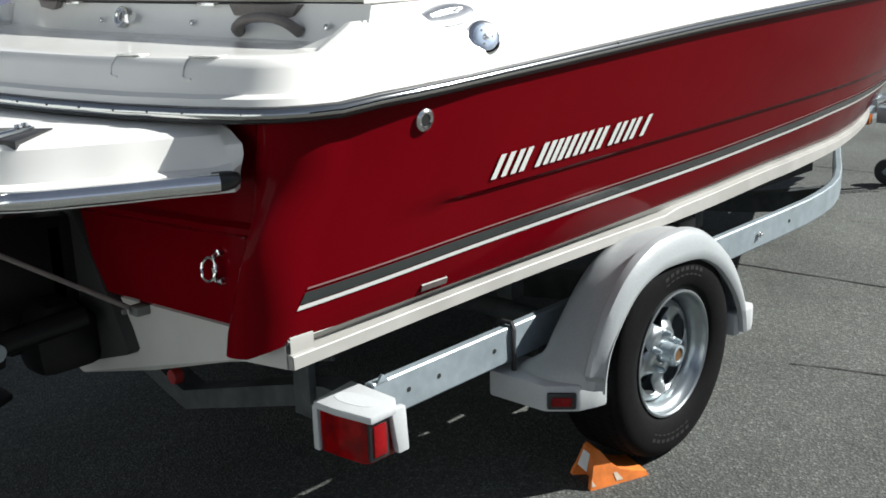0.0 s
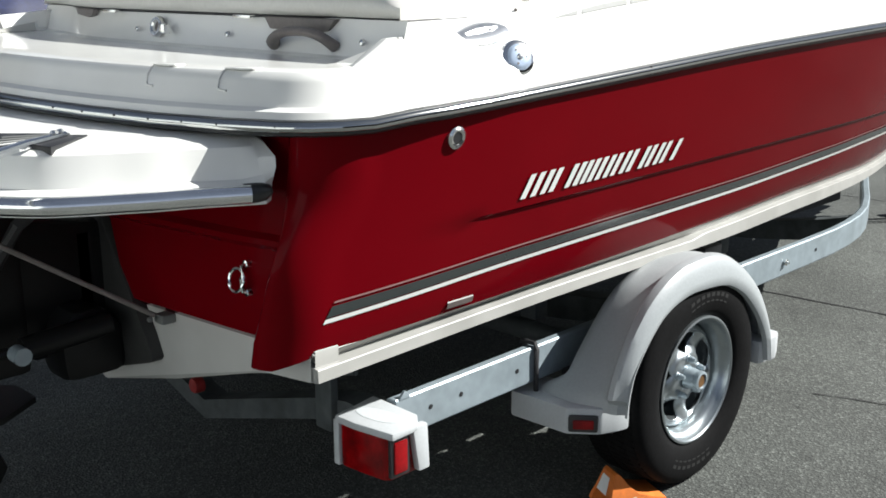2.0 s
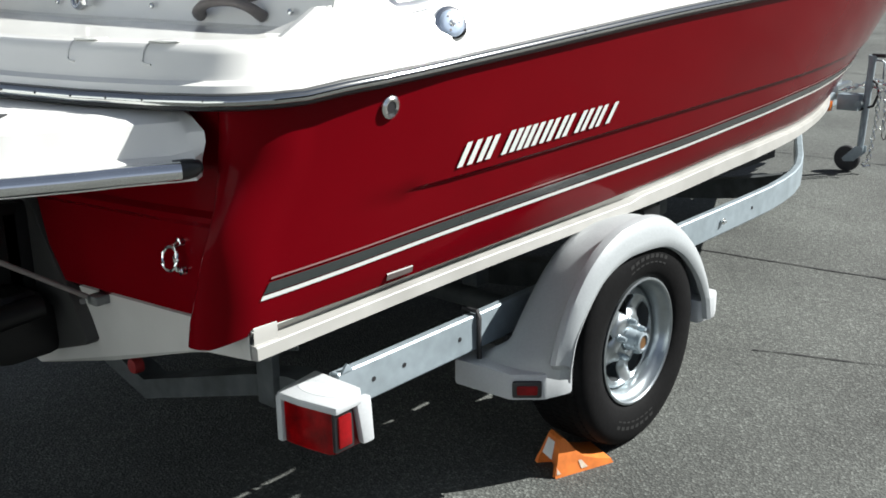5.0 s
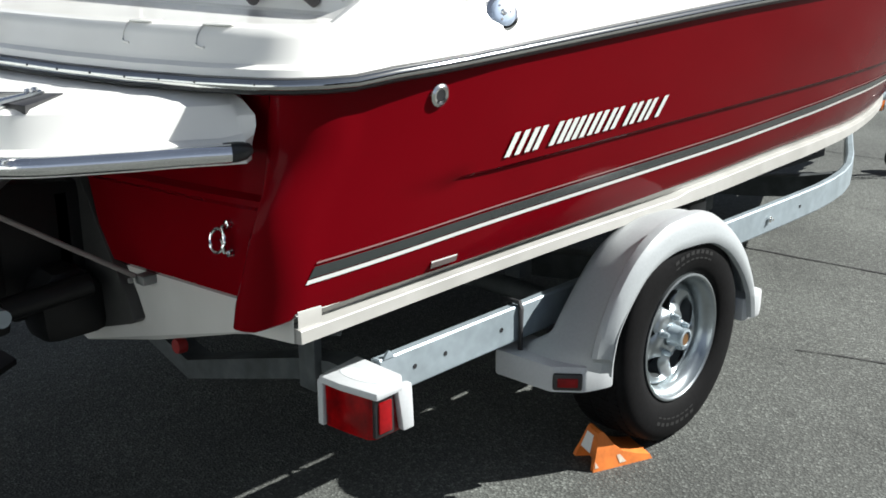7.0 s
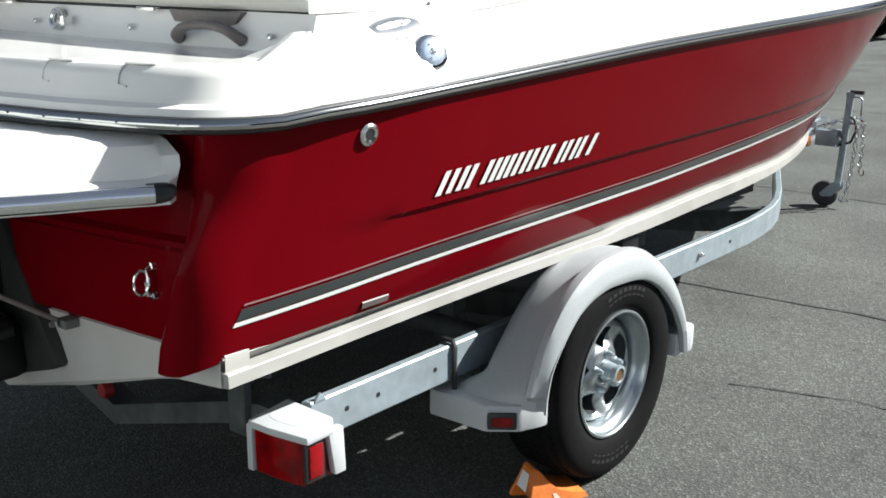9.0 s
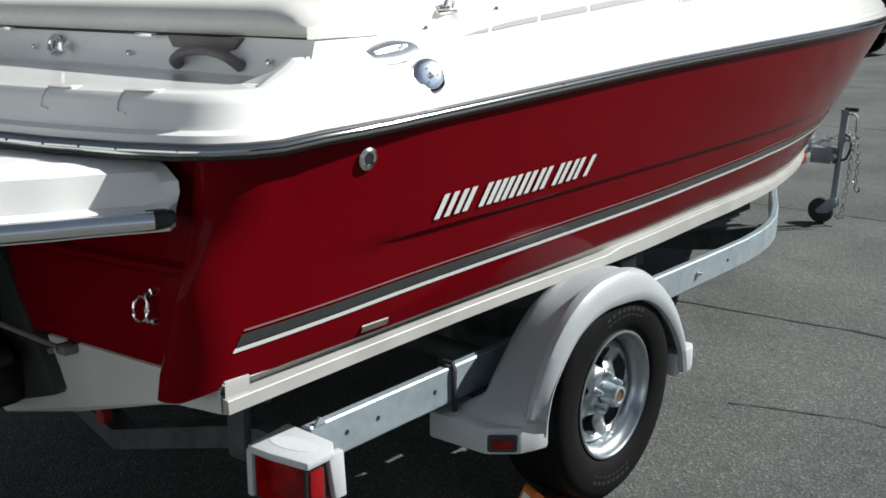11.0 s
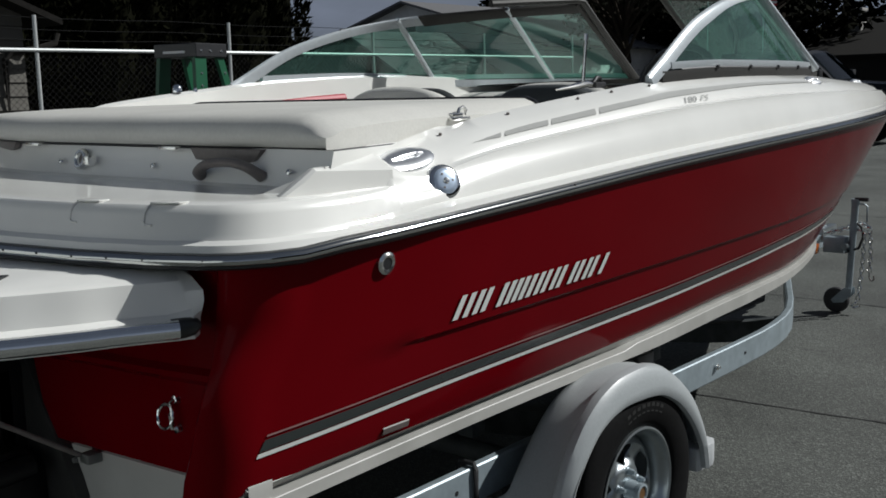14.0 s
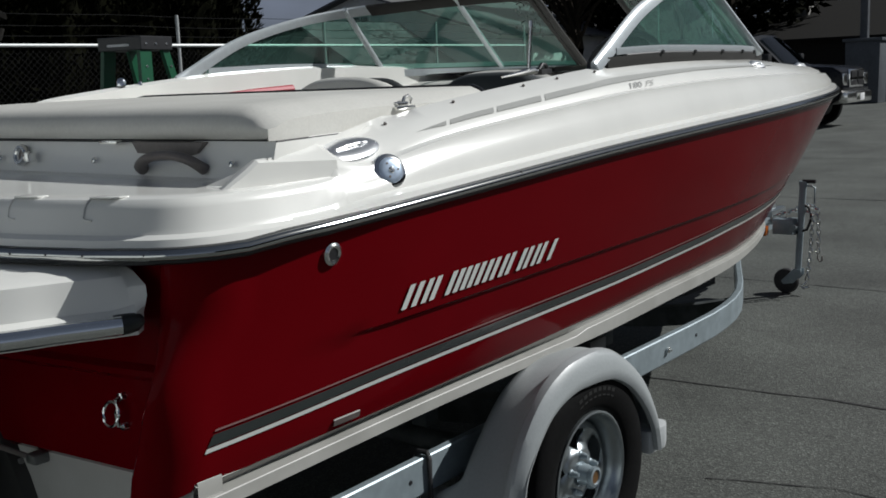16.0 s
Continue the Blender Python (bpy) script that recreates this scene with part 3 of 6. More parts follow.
def deck_curve(x):
    y, z, g, d = rub_y(x), rub_z(x), gun_z(x), gun_in(x)
    k = max(0.05, min(1.0, y / 0.5))
    rise = g - z
    m = smooth01((rise - 0.12) / 0.09)
    low, high = (0.034, 0.054), (0.062, 0.652 * rise)
    mid = [(low[0] + (high[0] - low[0]) * q, low[1] + (high[1] - low[1]) * q) for q in (0.4, 0.75)]
    mid = [(a + (b - a) * m, c + (e - c) * m) for (a, c), (b, e) in zip(mid, ((0.044, 0.36 * rise + 0.02), (0.060, 0.55 * rise)))]
    sec = [(y - 0.004, z + 0.014), (y - 0.008 * k, z + 0.029), (y - 0.031 * k, z + 0.037), (y - 0.034 * k, z + 0.054), (y - mid[0][0] * k, z + mid[0][1]), (y - mid[1][0] * k, z + mid[1][1]), (y - 0.062 * k, z + 0.652 * rise),
           (y - 0.086 * k, z + 0.672 * rise), (y - 0.098 * k, z + 0.765 * rise), (y - 0.14 * k, z + 0.90 * rise), (y - max(d, 0.0) - 0.005 * k, g), (y - d - 0.03 * k, g - 0.010), (y - d - 0.035 * k, g - 0.30)]
    if x < -0.45:
        # towards the stern the side runs smoothly up to the raised quarter
        h = max(0.0, min(1.0, 1 - (x + 0.897) / 0.27)) ** 1.6
        wy, wz = well_y(x), quarter_z(x)
        slope = [(y - 0.046, 1.267), (y - 0.059, 1.284), (y - 0.063, 1.305), (y - 0.065, 1.323), (y - 0.073, 1.329), (y - 0.0985, wz - 0.0155), (wy - 0.004, wz)]
        for i, (a, b) in enumerate(slope):
            sec[4 + i] = (sec[4 + i][0] + (a - sec[4 + i][0]) * h, sec[4 + i][1] + (b - sec[4 + i][1]) * h)
        e = 1 - smooth01((x + 0.60) / 0.12)
        sec[11] = (sec[11][0] + (wy - 0.002 - sec[11][0]) * e, sec[11][1] + (max(wz, g) - sec[11][1]) * e)
        sec[12] = (sec[12][0] + (wy - 0.004 - sec[12][0]) * e, sec[12][1])
    return sec


def deck_point(x, f):
    """A place on the starboard deck side: f counts along the section."""
    sec = deck_section(x)
    i = int(f)
    (ya, za), (yb, zb) = sec[i], sec[i + 1]
    return (x, -(ya + (yb - ya) * (f - i)), za + (zb - za) * (f - i))


for s in (-1, 1):
    bm = mesh()
    lift = lambda i, x: 0.045 * min(1.0, i / 8) * max(0.0, min(1.0, (x + 0.9) / 0.5)) if s > 0 else 0.0
    aft = [-1.06, -1.0, -0.95, -0.92, -0.89701]
    fore = [-0.912, -0.897, -0.885, -0.87, -0.85, -0.83, -0.81] + span(-0.79, -0.45, 14) + span(-0.41, 3.4, 48) + [3.4 + 0.695 * (1 - (1 - i / 14) ** 1.7) for i in range(1, 15)]
    for xs in (aft, fore):
        grid(bm, [[(x, s * max(0.0, a - (0.008 if xs is fore and x < -0.9 and i > 3 else 0.0)), z + lift(i, x)) for i, (a, z) in enumerate(deck_section(x, xs is fore))] for x in xs])
    part("deck_side", bm, WHITE, boat, "glossy white fibreglass deck side", angle=38)
bm = mesh()
rows = []
for x in span(1.7, 4.05, 24):
    a = max(0.0, deck_section(x)[10][0])
    rows.append([(x, -a, gun_z(x) - 0.004), (x, -a * 0.5, gun_z(x) + 0.004), (x, 0, gun_z(x) + 0.008), (x, a * 0.5, gun_z(x) + 0.004), (x, a, gun_z(x) - 0.004)])
grid(bm, rows)
part("foredeck", bm, WHITE, boat)

def sweep_port(bm, aft=-1.2):
    """Sweep the port end of the pad and its plinth forward."""
    for v in bm.verts:
        if v.co.x > aft and v.co.z > 1.26:
            v.co.x += 0.15 * smooth01((v.co.y - 0.25) / 0.72) * smooth01((-0.55 - v.co.x) / 0.30)


# transom top: lip, ledge and the inner face under the sun pad
bm = mesh()
line = [p for p in rub_path(-1) if p[0] < -1.05]
line = [(-1.06, -rub_y(-1.06), rub_z(-1.06)), (-1.12, -rub_y(-1.12), 1.184)] + [p for p in line if p[0] < -1.15]
rows = []
join = [(rub_y(-1.06) - a, z) for a, z in deck_section(-1.06)[:11]]
half = [p for p in line if p[1] <= 0.0]
for p, q_, n_ in zip(half, [half[0]] + half[:-1], half[1:] + [(half[-1][0], 0.05, 1.178)]):
    d = Vector(n_) - Vector(q_)
    nrm = Vector((-d.y, d.x, 0)).normalized()
    q = Vector((p[0], p[1], 0))
    if nrm.dot(Vector((-0.9, 0, 0)) - q) < 0:
        nrm = -nrm
    w = max(0.0, min(1.0, (p[0] + 1.20) / 0.14))
    row = [q + nrm * (o + (jo - o) * w) + Vector((0, 0, z + (jz - z) * w)) for (o, z), (jo, jz) in zip(TIER, join)]
    yy = max(-0.974, min(0.0, p[1] * 0.965))
    inner = [Vector((max(-1.075, -1.12 + 0.1 * w), yy, 1.287)), Vector((-1.070, yy, 1.288)), Vector((-1.06, yy, 1.294)), Vector((-1.035, yy, 1.372)), Vector((-1.024, yy * 0.985, 1.3715))]
    rows.append(row + inner)
rows += [[Vector((v.x, -v.y, v.z)) for v in r] for r in reversed(rows[:-1])]
grid(bm, rows)
sweep_port(bm, -1.13)
part("transom_deck", bm, WHITE, boat, "white moulded transom ledge", angle=25)
# small moulded ridges down the lip
def lip_x(y, off):
    pts = [(-1.345, 0.945), (-1.40, 0.83), (-1.45, 0.66), (-1.485, 0.45), (-1.505, 0.22), (-1.51, 0.0)]
    k = max(i for i in range(5) if pts[i][1] >= abs(y))
    (xa, ya), (xb, yb) = pts[k], pts[k + 1]
    return xa + (xb - xa) * (ya - abs(y)) / (ya - yb) + off


for y in (-0.595, -0.785):
    bm = mesh()
    tube(bm, [(lip_x(y, 0.066), y, 1.2850), (lip_x(y, 0.050), y, 1.2785), (lip_x(y, 0.041), y, 1.266), (lip_x(y, 0.036), y - 0.001, 1.250), (lip_x(y, 0.0345), y - 0.006, 1.245), (lip_x(y - 0.02, 0.0345), y - 0.022, 1.243)], 0.0022, 6)
    tab = [(lip_x(y, 0.085), y), (lip_x(y, 0.052), y - 0.002), (lip_x(y - 0.048, 0.052), y - 0.048), (lip_x(y - 0.060, 0.060), y - 0.060), (lip_x(y - 0.060, 0.085), y - 0.060)]
    prism(bm, tab, 1.2835, 1.2872, "z", 0.002)
    part("moulded_ridge", bm, WHITE, boat)

# plinth under the sun pad and the raised quarters outside it
for s in (-1, 1):
    bm = mesh()
    wall = lambda x, back: [(x, s * 0.60, 1.372), (x, s * (well_y(x) - 0.02), 1.374 + (0.012 if x > -0.97 else 0.0)), (x - back * 0.02, s * (well_y(x) - 0.003), 1.370), (x - back * 0.2, s * well_y(x), 1.350), (x - back, s * (well_y(x) + 0.001), 1.27)]
    grid(bm, [wall(-1.035, 0.033)] + [wall(x, 0.0) for x in span(-0.98, 0.1, 14)])
    sweep_port(bm)
    part("pad_plinth", bm, WHITE, boat, angle=30)
    # the quarter's toe on the ledge, its top, and the blend into the gunwale
    bm = mesh()
    rows = [[(-1.165, 0.935, 1.284), (-1.168, 0.943, 1.285), (-1.170, 0.951, 1.285), (-1.168, 0.960, 1.283), (-1.160, 0.968, 1.276)]]
    rows.append([(-1.118, 0.945, 1.318), (-1.118, 0.952, 1.320), (-1.118, 0.964, 1.320), (-1.114, 0.970, 1.314), (-1.104, 0.977, 1.268)])
    for x in [-1.088, -1.06, -1.03, -1.0, -0.97, -0.945, -0.92, -0.897, -0.888]:
        f = (x + 1.088) / 0.19
        by, bz = 0.974 + 0.024 * f, 1.338 - 0.010 * f
        wy, wz = well_y(x) - 0.004, quarter_z(x)
        wy = min(wy, by - 0.02)
        rows.append([(x, wy, wz), (x, wy + (by - wy) * 0.5, wz + (bz - wz) * 0.55), (x, by - 0.008, bz + 0.001), (x, by, bz - 0.005), (x, by + 0.006, 1.268)])
    grid(bm, [[(x, s * y, z) for x, y, z in r] for r in rows])
    sweep_port(bm)
    part("quarter_deck", bm, WHITE, boat, angle=28)

# sun pad
bm = mesh()
rows = []
for y in span(-0.86, 0.86, 40):
    e = max(0.0, abs(y) - 0.76) / 0.10
    drop = 0.035 * e ** 2
    x0 = -1.05 + 0.04 * max(0.0, abs(y) - 0.55)
    x1 = 0.02 - 0.5 * max(0.0, abs(y) - 0.60)
    rows.append([(x0 + 0.05, y, 1.372), (x0 + 0.005, y, 1.376), (x0 - 0.012, y, 1.388), (x0 - 0.012, y, 1.412 - drop * 0.4), (x0 + 0.008, y, 1.436 - drop), (x0 + 0.05, y, 1.448 - drop), (x0 + 0.15, y, 1.454 - drop), (x0 + 0.3, y, 1.458 - drop), (x0 + 0.46, y, 1.460 - drop), (x1 - 0.3, y, 1.461 - drop), (x1 - 0.02, y, 1.462 - drop), (x1, y, 1.456 - drop), (x1, y, 1.36)])
rows = [[(x, y * (well_y(x) - 0.008) / 0.86, z) for x, y, z in r] for r in rows]
rows = [[(x, y, min(z, 1.3735)) for x, y, z in rows[0]]] + rows + [[(x, y, min(z, 1.3735)) for x, y, z in rows[-1]]]
grid(bm, rows)
sweep_port(bm)
pad = part("sun_pad", bm, VINYL, boat, "cream vinyl sun pad with dark piping", angle=60)
bm = mesh()
tube(bm, [(0.02 - 0.5 * max(0.0, abs(y) - 0.60) - 0.01, y, 1.464 - 0.035 * (max(0.0, abs(y) - 0.76) / 0.10) ** 2) for y in span(-0.86, 0.86, 40)], 0.005, 6)
part("piping", bm, BLACK_PLASTIC, pad, "dark piping")
bm = mesh()
tube(bm, [(-1.05 + 0.04 * max(0.0, abs(y) - 0.55) + 0.012, y, 1.372) for y in span(-0.96, 0.96, 30)], 0.004, 6)
sweep_port(bm)
part("piping", bm, BLACK_PLASTIC, pad, "dark piping")
for s in (-1, 1):
    bm = mesh()
    tube(bm, [(x, s * (well_y(x) - 0.006), 1.371) for x in span(-1.03, -0.6, 12)], 0.0025, 6)
    sweep_port(bm)
    part("seam", bm, BLACK_PLASTIC, pad, "dark seam")

# ---- swim platform ----
EDGE = [(0.0, -2.02), (0.15, -2.01), (0.3, -1.98), (0.42, -1.935), (0.52, -1.88), (0.62, -1.81), (0.725, -1.727), (0.765, -1.67), (0.797, -1.61), (0.828, -1.55), (0.852, -1.492), (0.873, -1.45), (0.893, -1.413), (0.906, -1.388), (0.916, -1.366)]
edge_x, edge_y = curve(range(15), [p[1] for p in EDGE]), curve(range(15), [p[0] for p in EDGE])
rim_line = [(edge_x(u), -edge_y(u)) for u in span(14, 0, 57)]
rows = [[(-1.335, -0.80, 1.03), (-1.335, -0.890, 1.03), (-1.338, -0.899, 1.066), (-1.338, -0.906, 1.082), (-1.338, -0.914, 1.101), (-1.338, -0.912, 1.121), (-1.335, -0.874, 1.143), (-1.332, -0.822, 1.158), (-1.30, -0.79, 1.164)]]
for i, (x, y) in enumerate(rim_line):
    xa, ya = rim_line[max(i - 1, 0)]
    xb, yb = rim_line[min(i + 1, 56)]
    n_ = Vector((yb - ya, xa - xb)).normalized()
    if n_.x < 0:
        n_ = -n_
    end = max(0.0, 1 - i / 7)
    at = lambda o, z: (min(-1.30, x + n_.x * o), y + n_.y * o, z)
    bulge = 0.006 * end
    rows.append([(-1.32, max(y, -0.80), 1.03), at(0.0, 1.03), at(0.0, 1.066), at(0.010 - bulge, 1.073), at(0.024 - bulge, 1.078 + 0.008 * end), at(0.030 - bulge, 1.110 + 0.010 * end), at(0.037 - 0.4 * bulge + 0.012 * end, 1.139), at(0.052 + 0.030 * end, 1.147 + 0.006 * end), (-1.30, y + n_.y * 0.10, 1.164)])
rows += [[(px, -py, pz) for px, py, pz in r] for r in reversed(rows[:-1])]
bm = mesh()
vs = grid(bm, rows)
for r in (vs[0], vs[-1]):
    bm.faces.new(r)
platform = part("swim_platform", bm, WHITE, boat, "white moulded swim platform", angle=30)
bm = mesh()
tube_line = [(x - 0.006, y, 1.052) for x, y in rim_line[4:]]
tube_line += [(x, -y, z) for x, y, z in reversed(tube_line[:-1])]
tube(bm, tube_line, 0.019, 12)
part("edge_tube", bm, CHROME, platform, "polished tube along the platform's edge")
for s in (-1, 1):
    bm = mesh()
    tube(bm, [(-1.402, s * 0.894, 1.052), (-1.380, s * 0.903, 1.053), (-1.366, s * 0.908, 1.054), (-1.352, s * 0.908, 1.056)], [0.0205, 0.0205, 0.019, 0.012], 14)
    part("end_cap", bm, RAIL_VINYL, platform, "dark grey end cap")
bm = mesh()
prism(bm, [(-1.69, -0.457), (-1.66, -0.487), (-1.615, -0.534), (-1.598, -0.58), (-1.57, -0.609), (-1.693, -0.707), (-1.7, -0.674), (-1.717, -0.624), (-1.745, -0.595)], 1.140, 1.1565, "z", 0.001)
well = part("ladder_well", bm, BLACK_PLASTIC, platform, "dark slotted well of the boarding ladder")
for k in range(4):
    bm = mesh()
    tube(bm, [(-1.593 - 0.016 * k, -0.583 + 0.004 - 0.012 * k, 1.158), (-1.712 - 0.016 * k, -0.538 - 0.03 * k, 1.158)], 0.0022, 6)
    part("well_slat", bm, GREY_VINYL, well)
bm = mesh()
tube(bm, [(-1.612, -0.598, 1.160), (-1.720, -0.668, 1.160), (-1.820, -0.735, 1.156), (-1.90, -0.80, 1.135), (-1.93, -0.83, 1.09)], [0.007, 0.009, 0.009, 0.009, 0.009], 10)
part("ladder_bar", bm, CHROME, platform, "chrome rail of the folded ladder")
for f in (0.12, 0.3):
    bm = mesh()
    a, b = Vector((-1.612, -0.598, 1.158)), Vector((-1.720, -0.668, 1.158))
    lathe(bm, tuple(a.lerp(b, f) + Vector((0, 0, 0.010))), "z", [(0.0, 0.006), (0.006, 0.005), (0.008, 0.0)], 8)
    part("ladder_bolt", bm, STEEL, platform)

# ---- stern drive ----
drive = part("stern_drive", (lambda b: (block(b, (-1.40, -0.10, 0.50), (-1.26, 0.10, 0.86), 0.03), b)[1])(mesh()), DRIVE, boat, "black stern drive under the platform")
def drive_part(name, mat=DRIVE, label=""):
    def put(fill):
        b = mesh()
        fill(b)
        return part(name, b, mat, drive, label)
    return put


drive_part("bell_housing")(lambda b: prism(b, [(-1.32, 0.52), (-1.32, 0.86), (-1.52, 0.88), (-1.66, 0.80), (-1.66, 0.58), (-1.5, 0.52)], -0.10, 0.10, "y", 0.02))
drive_part("upper_housing")(lambda b: prism(b, [(-1.52, 0.50), (-1.52, 0.93), (-1.62, 0.99), (-1.84, 0.95), (-1.90, 0.80), (-1.86, 0.50)], -0.12, 0.12, "y", 0.025))
drive_part("lower_unit")(lambda b: prism(b, [(-1.56, 0.54), (-1.62, 0.34), (-1.58, 0.24), (-1.70, 0.06), (-1.80, 0.08), (-1.82, 0.24), (-2.02, 0.30), (-2.02, 0.38), (-1.86, 0.40), (-1.84, 0.54)], -0.05, 0.05, "y", 0.015))
drive_part("cavitation_plate")(lambda b: prism(b, [(-1.5, -0.06), (-1.62, -0.14), (-2.04, -0.14), (-2.1, 0.0), (-2.04, 0.14), (-1.62, 0.14), (-1.5, 0.06)], 0.40, 0.415, "z"))
drive_part("propeller")(lambda b: [lathe(b, (-2.06, 0, 0.33), "x", [(0.0, -0.09), (0.045, -0.07), (0.055, 0.06), (0.0, 0.07)], 16)] + [prism(b, [(math.cos(a) * 0.05 + 0, 0.33 + math.sin(a) * 0.05), (math.cos(a + 0.5) * 0.17, 0.33 + math.sin(a + 0.5) * 0.17), (math.cos(a + 1.2) * 0.17, 0.33 + math.sin(a + 1.2) * 0.17), (math.cos(a + 1.3) * 0.05, 0.33 + math.sin(a + 1.3) * 0.05)], -2.075, -2.065, "x") for a in (0.2, 2.3, 4.4)])
for s in (-1, 1):
    drive_part("trim_ram", DRIVE)(lambda b: (tube(b, [(-1.36, s * 0.215, 0.62), (-1.58, s * 0.20, 0.60)], 0.030, 12), tube(b, [(-1.58, s * 0.20, 0.60), (-1.80, s * 0.16, 0.585)], 0.013, 10)))
    drive_part("ram_pin", GALV)(lambda b: lathe(b, (-1.60, s * 0.235, 0.60), "y", [(0.0, -0.02), (0.022, -0.02), (0.022, 0.02), (0.0, 0.02)], 12))
    drive_part("side_cowl")(lambda b: prism(b, [(-1.30, 0.47), (-1.30, 0.60), (-1.36, 0.66), (-1.44, 0.66), (-1.48, 0.60), (-1.47, 0.47)], s * 0.05, s * 0.19, "y", 0.035))
drive_part("hose", RUBBER)(lambda b: tube(b, [(-1.34, -0.14, 0.94), (-1.45, -0.2, 0.97), (-1.56, -0.2, 0.9), (-1.6, -0.15, 0.8)], 0.016, 8))
tie = mesh()
tube(tie, [(-1.315, -0.362, 0.662), (-1.62, -0.22, 0.87), (-1.76, -0.14, 0.97)], 0.0065, 8)
part("tie_strap", tie, TAUPE, boat, "thin strap from the transom to the drive")
bm = mesh()
block(bm, (-1.312, -0.392, 0.640), (-1.272, -0.350, 0.664), 0.006)
lathe(bm, (-1.33, -0.365, 0.655), "x", [(0.0, -0.006), (0.006, -0.005), (0.008, 0.004)], 8)
part("strap_bracket", bm, GREY_VINYL, boat)
# dark plate in the outline of the shade on the white transom
bm = mesh()
prism(bm, [(-0.05, 0.46), (-0.05, 0.93), (-0.075, 0.925), (-0.105, 0.885), (-0.150, 0.81), (-0.20, 0.735), (-0.255, 0.653), (-0.298, 0.585), (-0.322, 0.534), (-0.31, 0.522), (-0.131, 0.464)], -1.308, -1.272, "x", 0.004)
part("transom_shade_plate", bm, SHADE_PLATE, boat, "dark grey plate that stands in for shade on the transom")

# tow eye on the transom panel
bm = mesh()
tube(bm, [(-1.306, -0.752, 0.866), (-1.318, -0.752, 0.862), (-1.321, -0.752, 0.834), (-1.318, -0.752, 0.806), (-1.306, -0.752, 0.802)], 0.0062, 8)
for y, z in ((-0.752, 0.802), (-0.752, 0.866)):
    lathe(bm, (-1.306, y, z), "x", [(0.0, -0.008), (0.009, -0.006), (0.011, 0.004)], 12)
tow = part("tow_eye", bm, CHROME, boat, "chrome stern tow eye with a ring")
bm = mesh()
tube(bm, [(-1.321 + 0.006 * math.sin(t), -0.731 + 0.026 * math.cos(t), 0.828 + 0.025 * math.sin(t)) for t in span(0, 2 * math.pi, 26)], 0.0035, 6, cap=False)
part("ring", bm, CHROME, tow)

# ---- deck fittings ----
def disc_on(name, at, normal, profile, mat, parent, label="", sides=28, stretch=(1, 1)):
    bm = mesh()
    lathe(bm, (0, 0, 0), "z", profile, sides, cap=False)
    for v in bm.verts:
        v.co.x *= stretch[0]
        v.co.y *= stretch[1]
    q = Vector(normal).to_track_quat("Z", "X").to_matrix().to_4x4()
    bmesh.ops.transform(bm, matrix=Matrix.Translation(at) @ q, verts=bm.verts)
    return part(name, bm, mat, parent, label)


def deck_seat(x, y, off=0.0):
    """A place on the starboard deck at (x, y) and the surface's normal there."""
    def height(u, v):
        sec = deck_section(u)
        for (ya, za), (yb, zb) in zip(sec[3:11], sec[4:12]):
            if yb <= v <= ya:
                return za + (zb - za) * (ya - v) / max(1e-6, ya - yb)
        return sec[10][1]
    z = height(x, y)
    sx = (height(x + 0.03, y) - height(x - 0.03, y)) / 0.06
    sy = (height(x, y + 0.012) - height(x, y - 0.012)) / 0.024
    n = Vector((-sx, sy, 1)).normalized()
    return Vector((x, -y, z)) + n * off, n


VENT_AT = (-0.957, -side_y(-0.957, 1.130) - 0.001, 1.130)
vent = disc_on("hull_vent", VENT_AT, (-0.05, -1, -0.12), [(0.0, -0.004), (0.012, -0.002), (0.0135, 0.005), (0.019, 0.007), (0.025, 0.003), (0.026, -0.008)], STEEL, boat, "round stainless hull vent")
disc_on("vent_hole", tuple(a + b for a, b in zip(VENT_AT, (0, -0.0035, 0))), (-0.05, -1, -0.12), [(0.0, 0.0), (0.0128, 0.0), (0.0128, -0.004)], BLACK_PLASTIC, vent)
BADGE_AT, BADGE_N = deck_seat(-0.742, 1.020, 0.001)
BADGE_N = (BADGE_N + Vector((-0.32, -0.50, 0.0))).normalized()
badge = disc_on("round_badge", BADGE_AT, BADGE_N, [(0.028, 0.0095), (0.0315, 0.0088), (0.037, 0.0080), (0.043, 0.0045), (0.0455, -0.002), (0.0455, -0.016)], CHROME, boat, "domed chrome badge on the deck side", 36, (0.94, 0.94))
disc_on("badge_face", BADGE_AT, BADGE_N, [(0.0, 0.0135), (0.012, 0.0132), (0.022, 0.0124), (0.030, 0.0110), (0.033, 0.0082)], BADGE_FACE, badge, "pale blue satin face", 32, (0.94, 0.94))
disc_on("badge_stud", BADGE_AT + BADGE_N * 0.0132, BADGE_N, [(0.0, 0.003), (0.006, 0.0025), (0.008, 0.0), (0.008, -0.004)], STEEL, badge)
for k in range(3):
    t = radians(30 + 120 * k)
    q = BADGE_N.to_track_quat("Z", "X").to_matrix()
    disc_on("badge_screw", BADGE_AT + q @ Vector((0.018 * math.cos(t), 0.0166 * math.sin(t), 0.0126)), BADGE_N, [(0.0, 0.001), (0.0026, 0.001), (0.003, -0.002)], TAUPE, badge, "", 8)

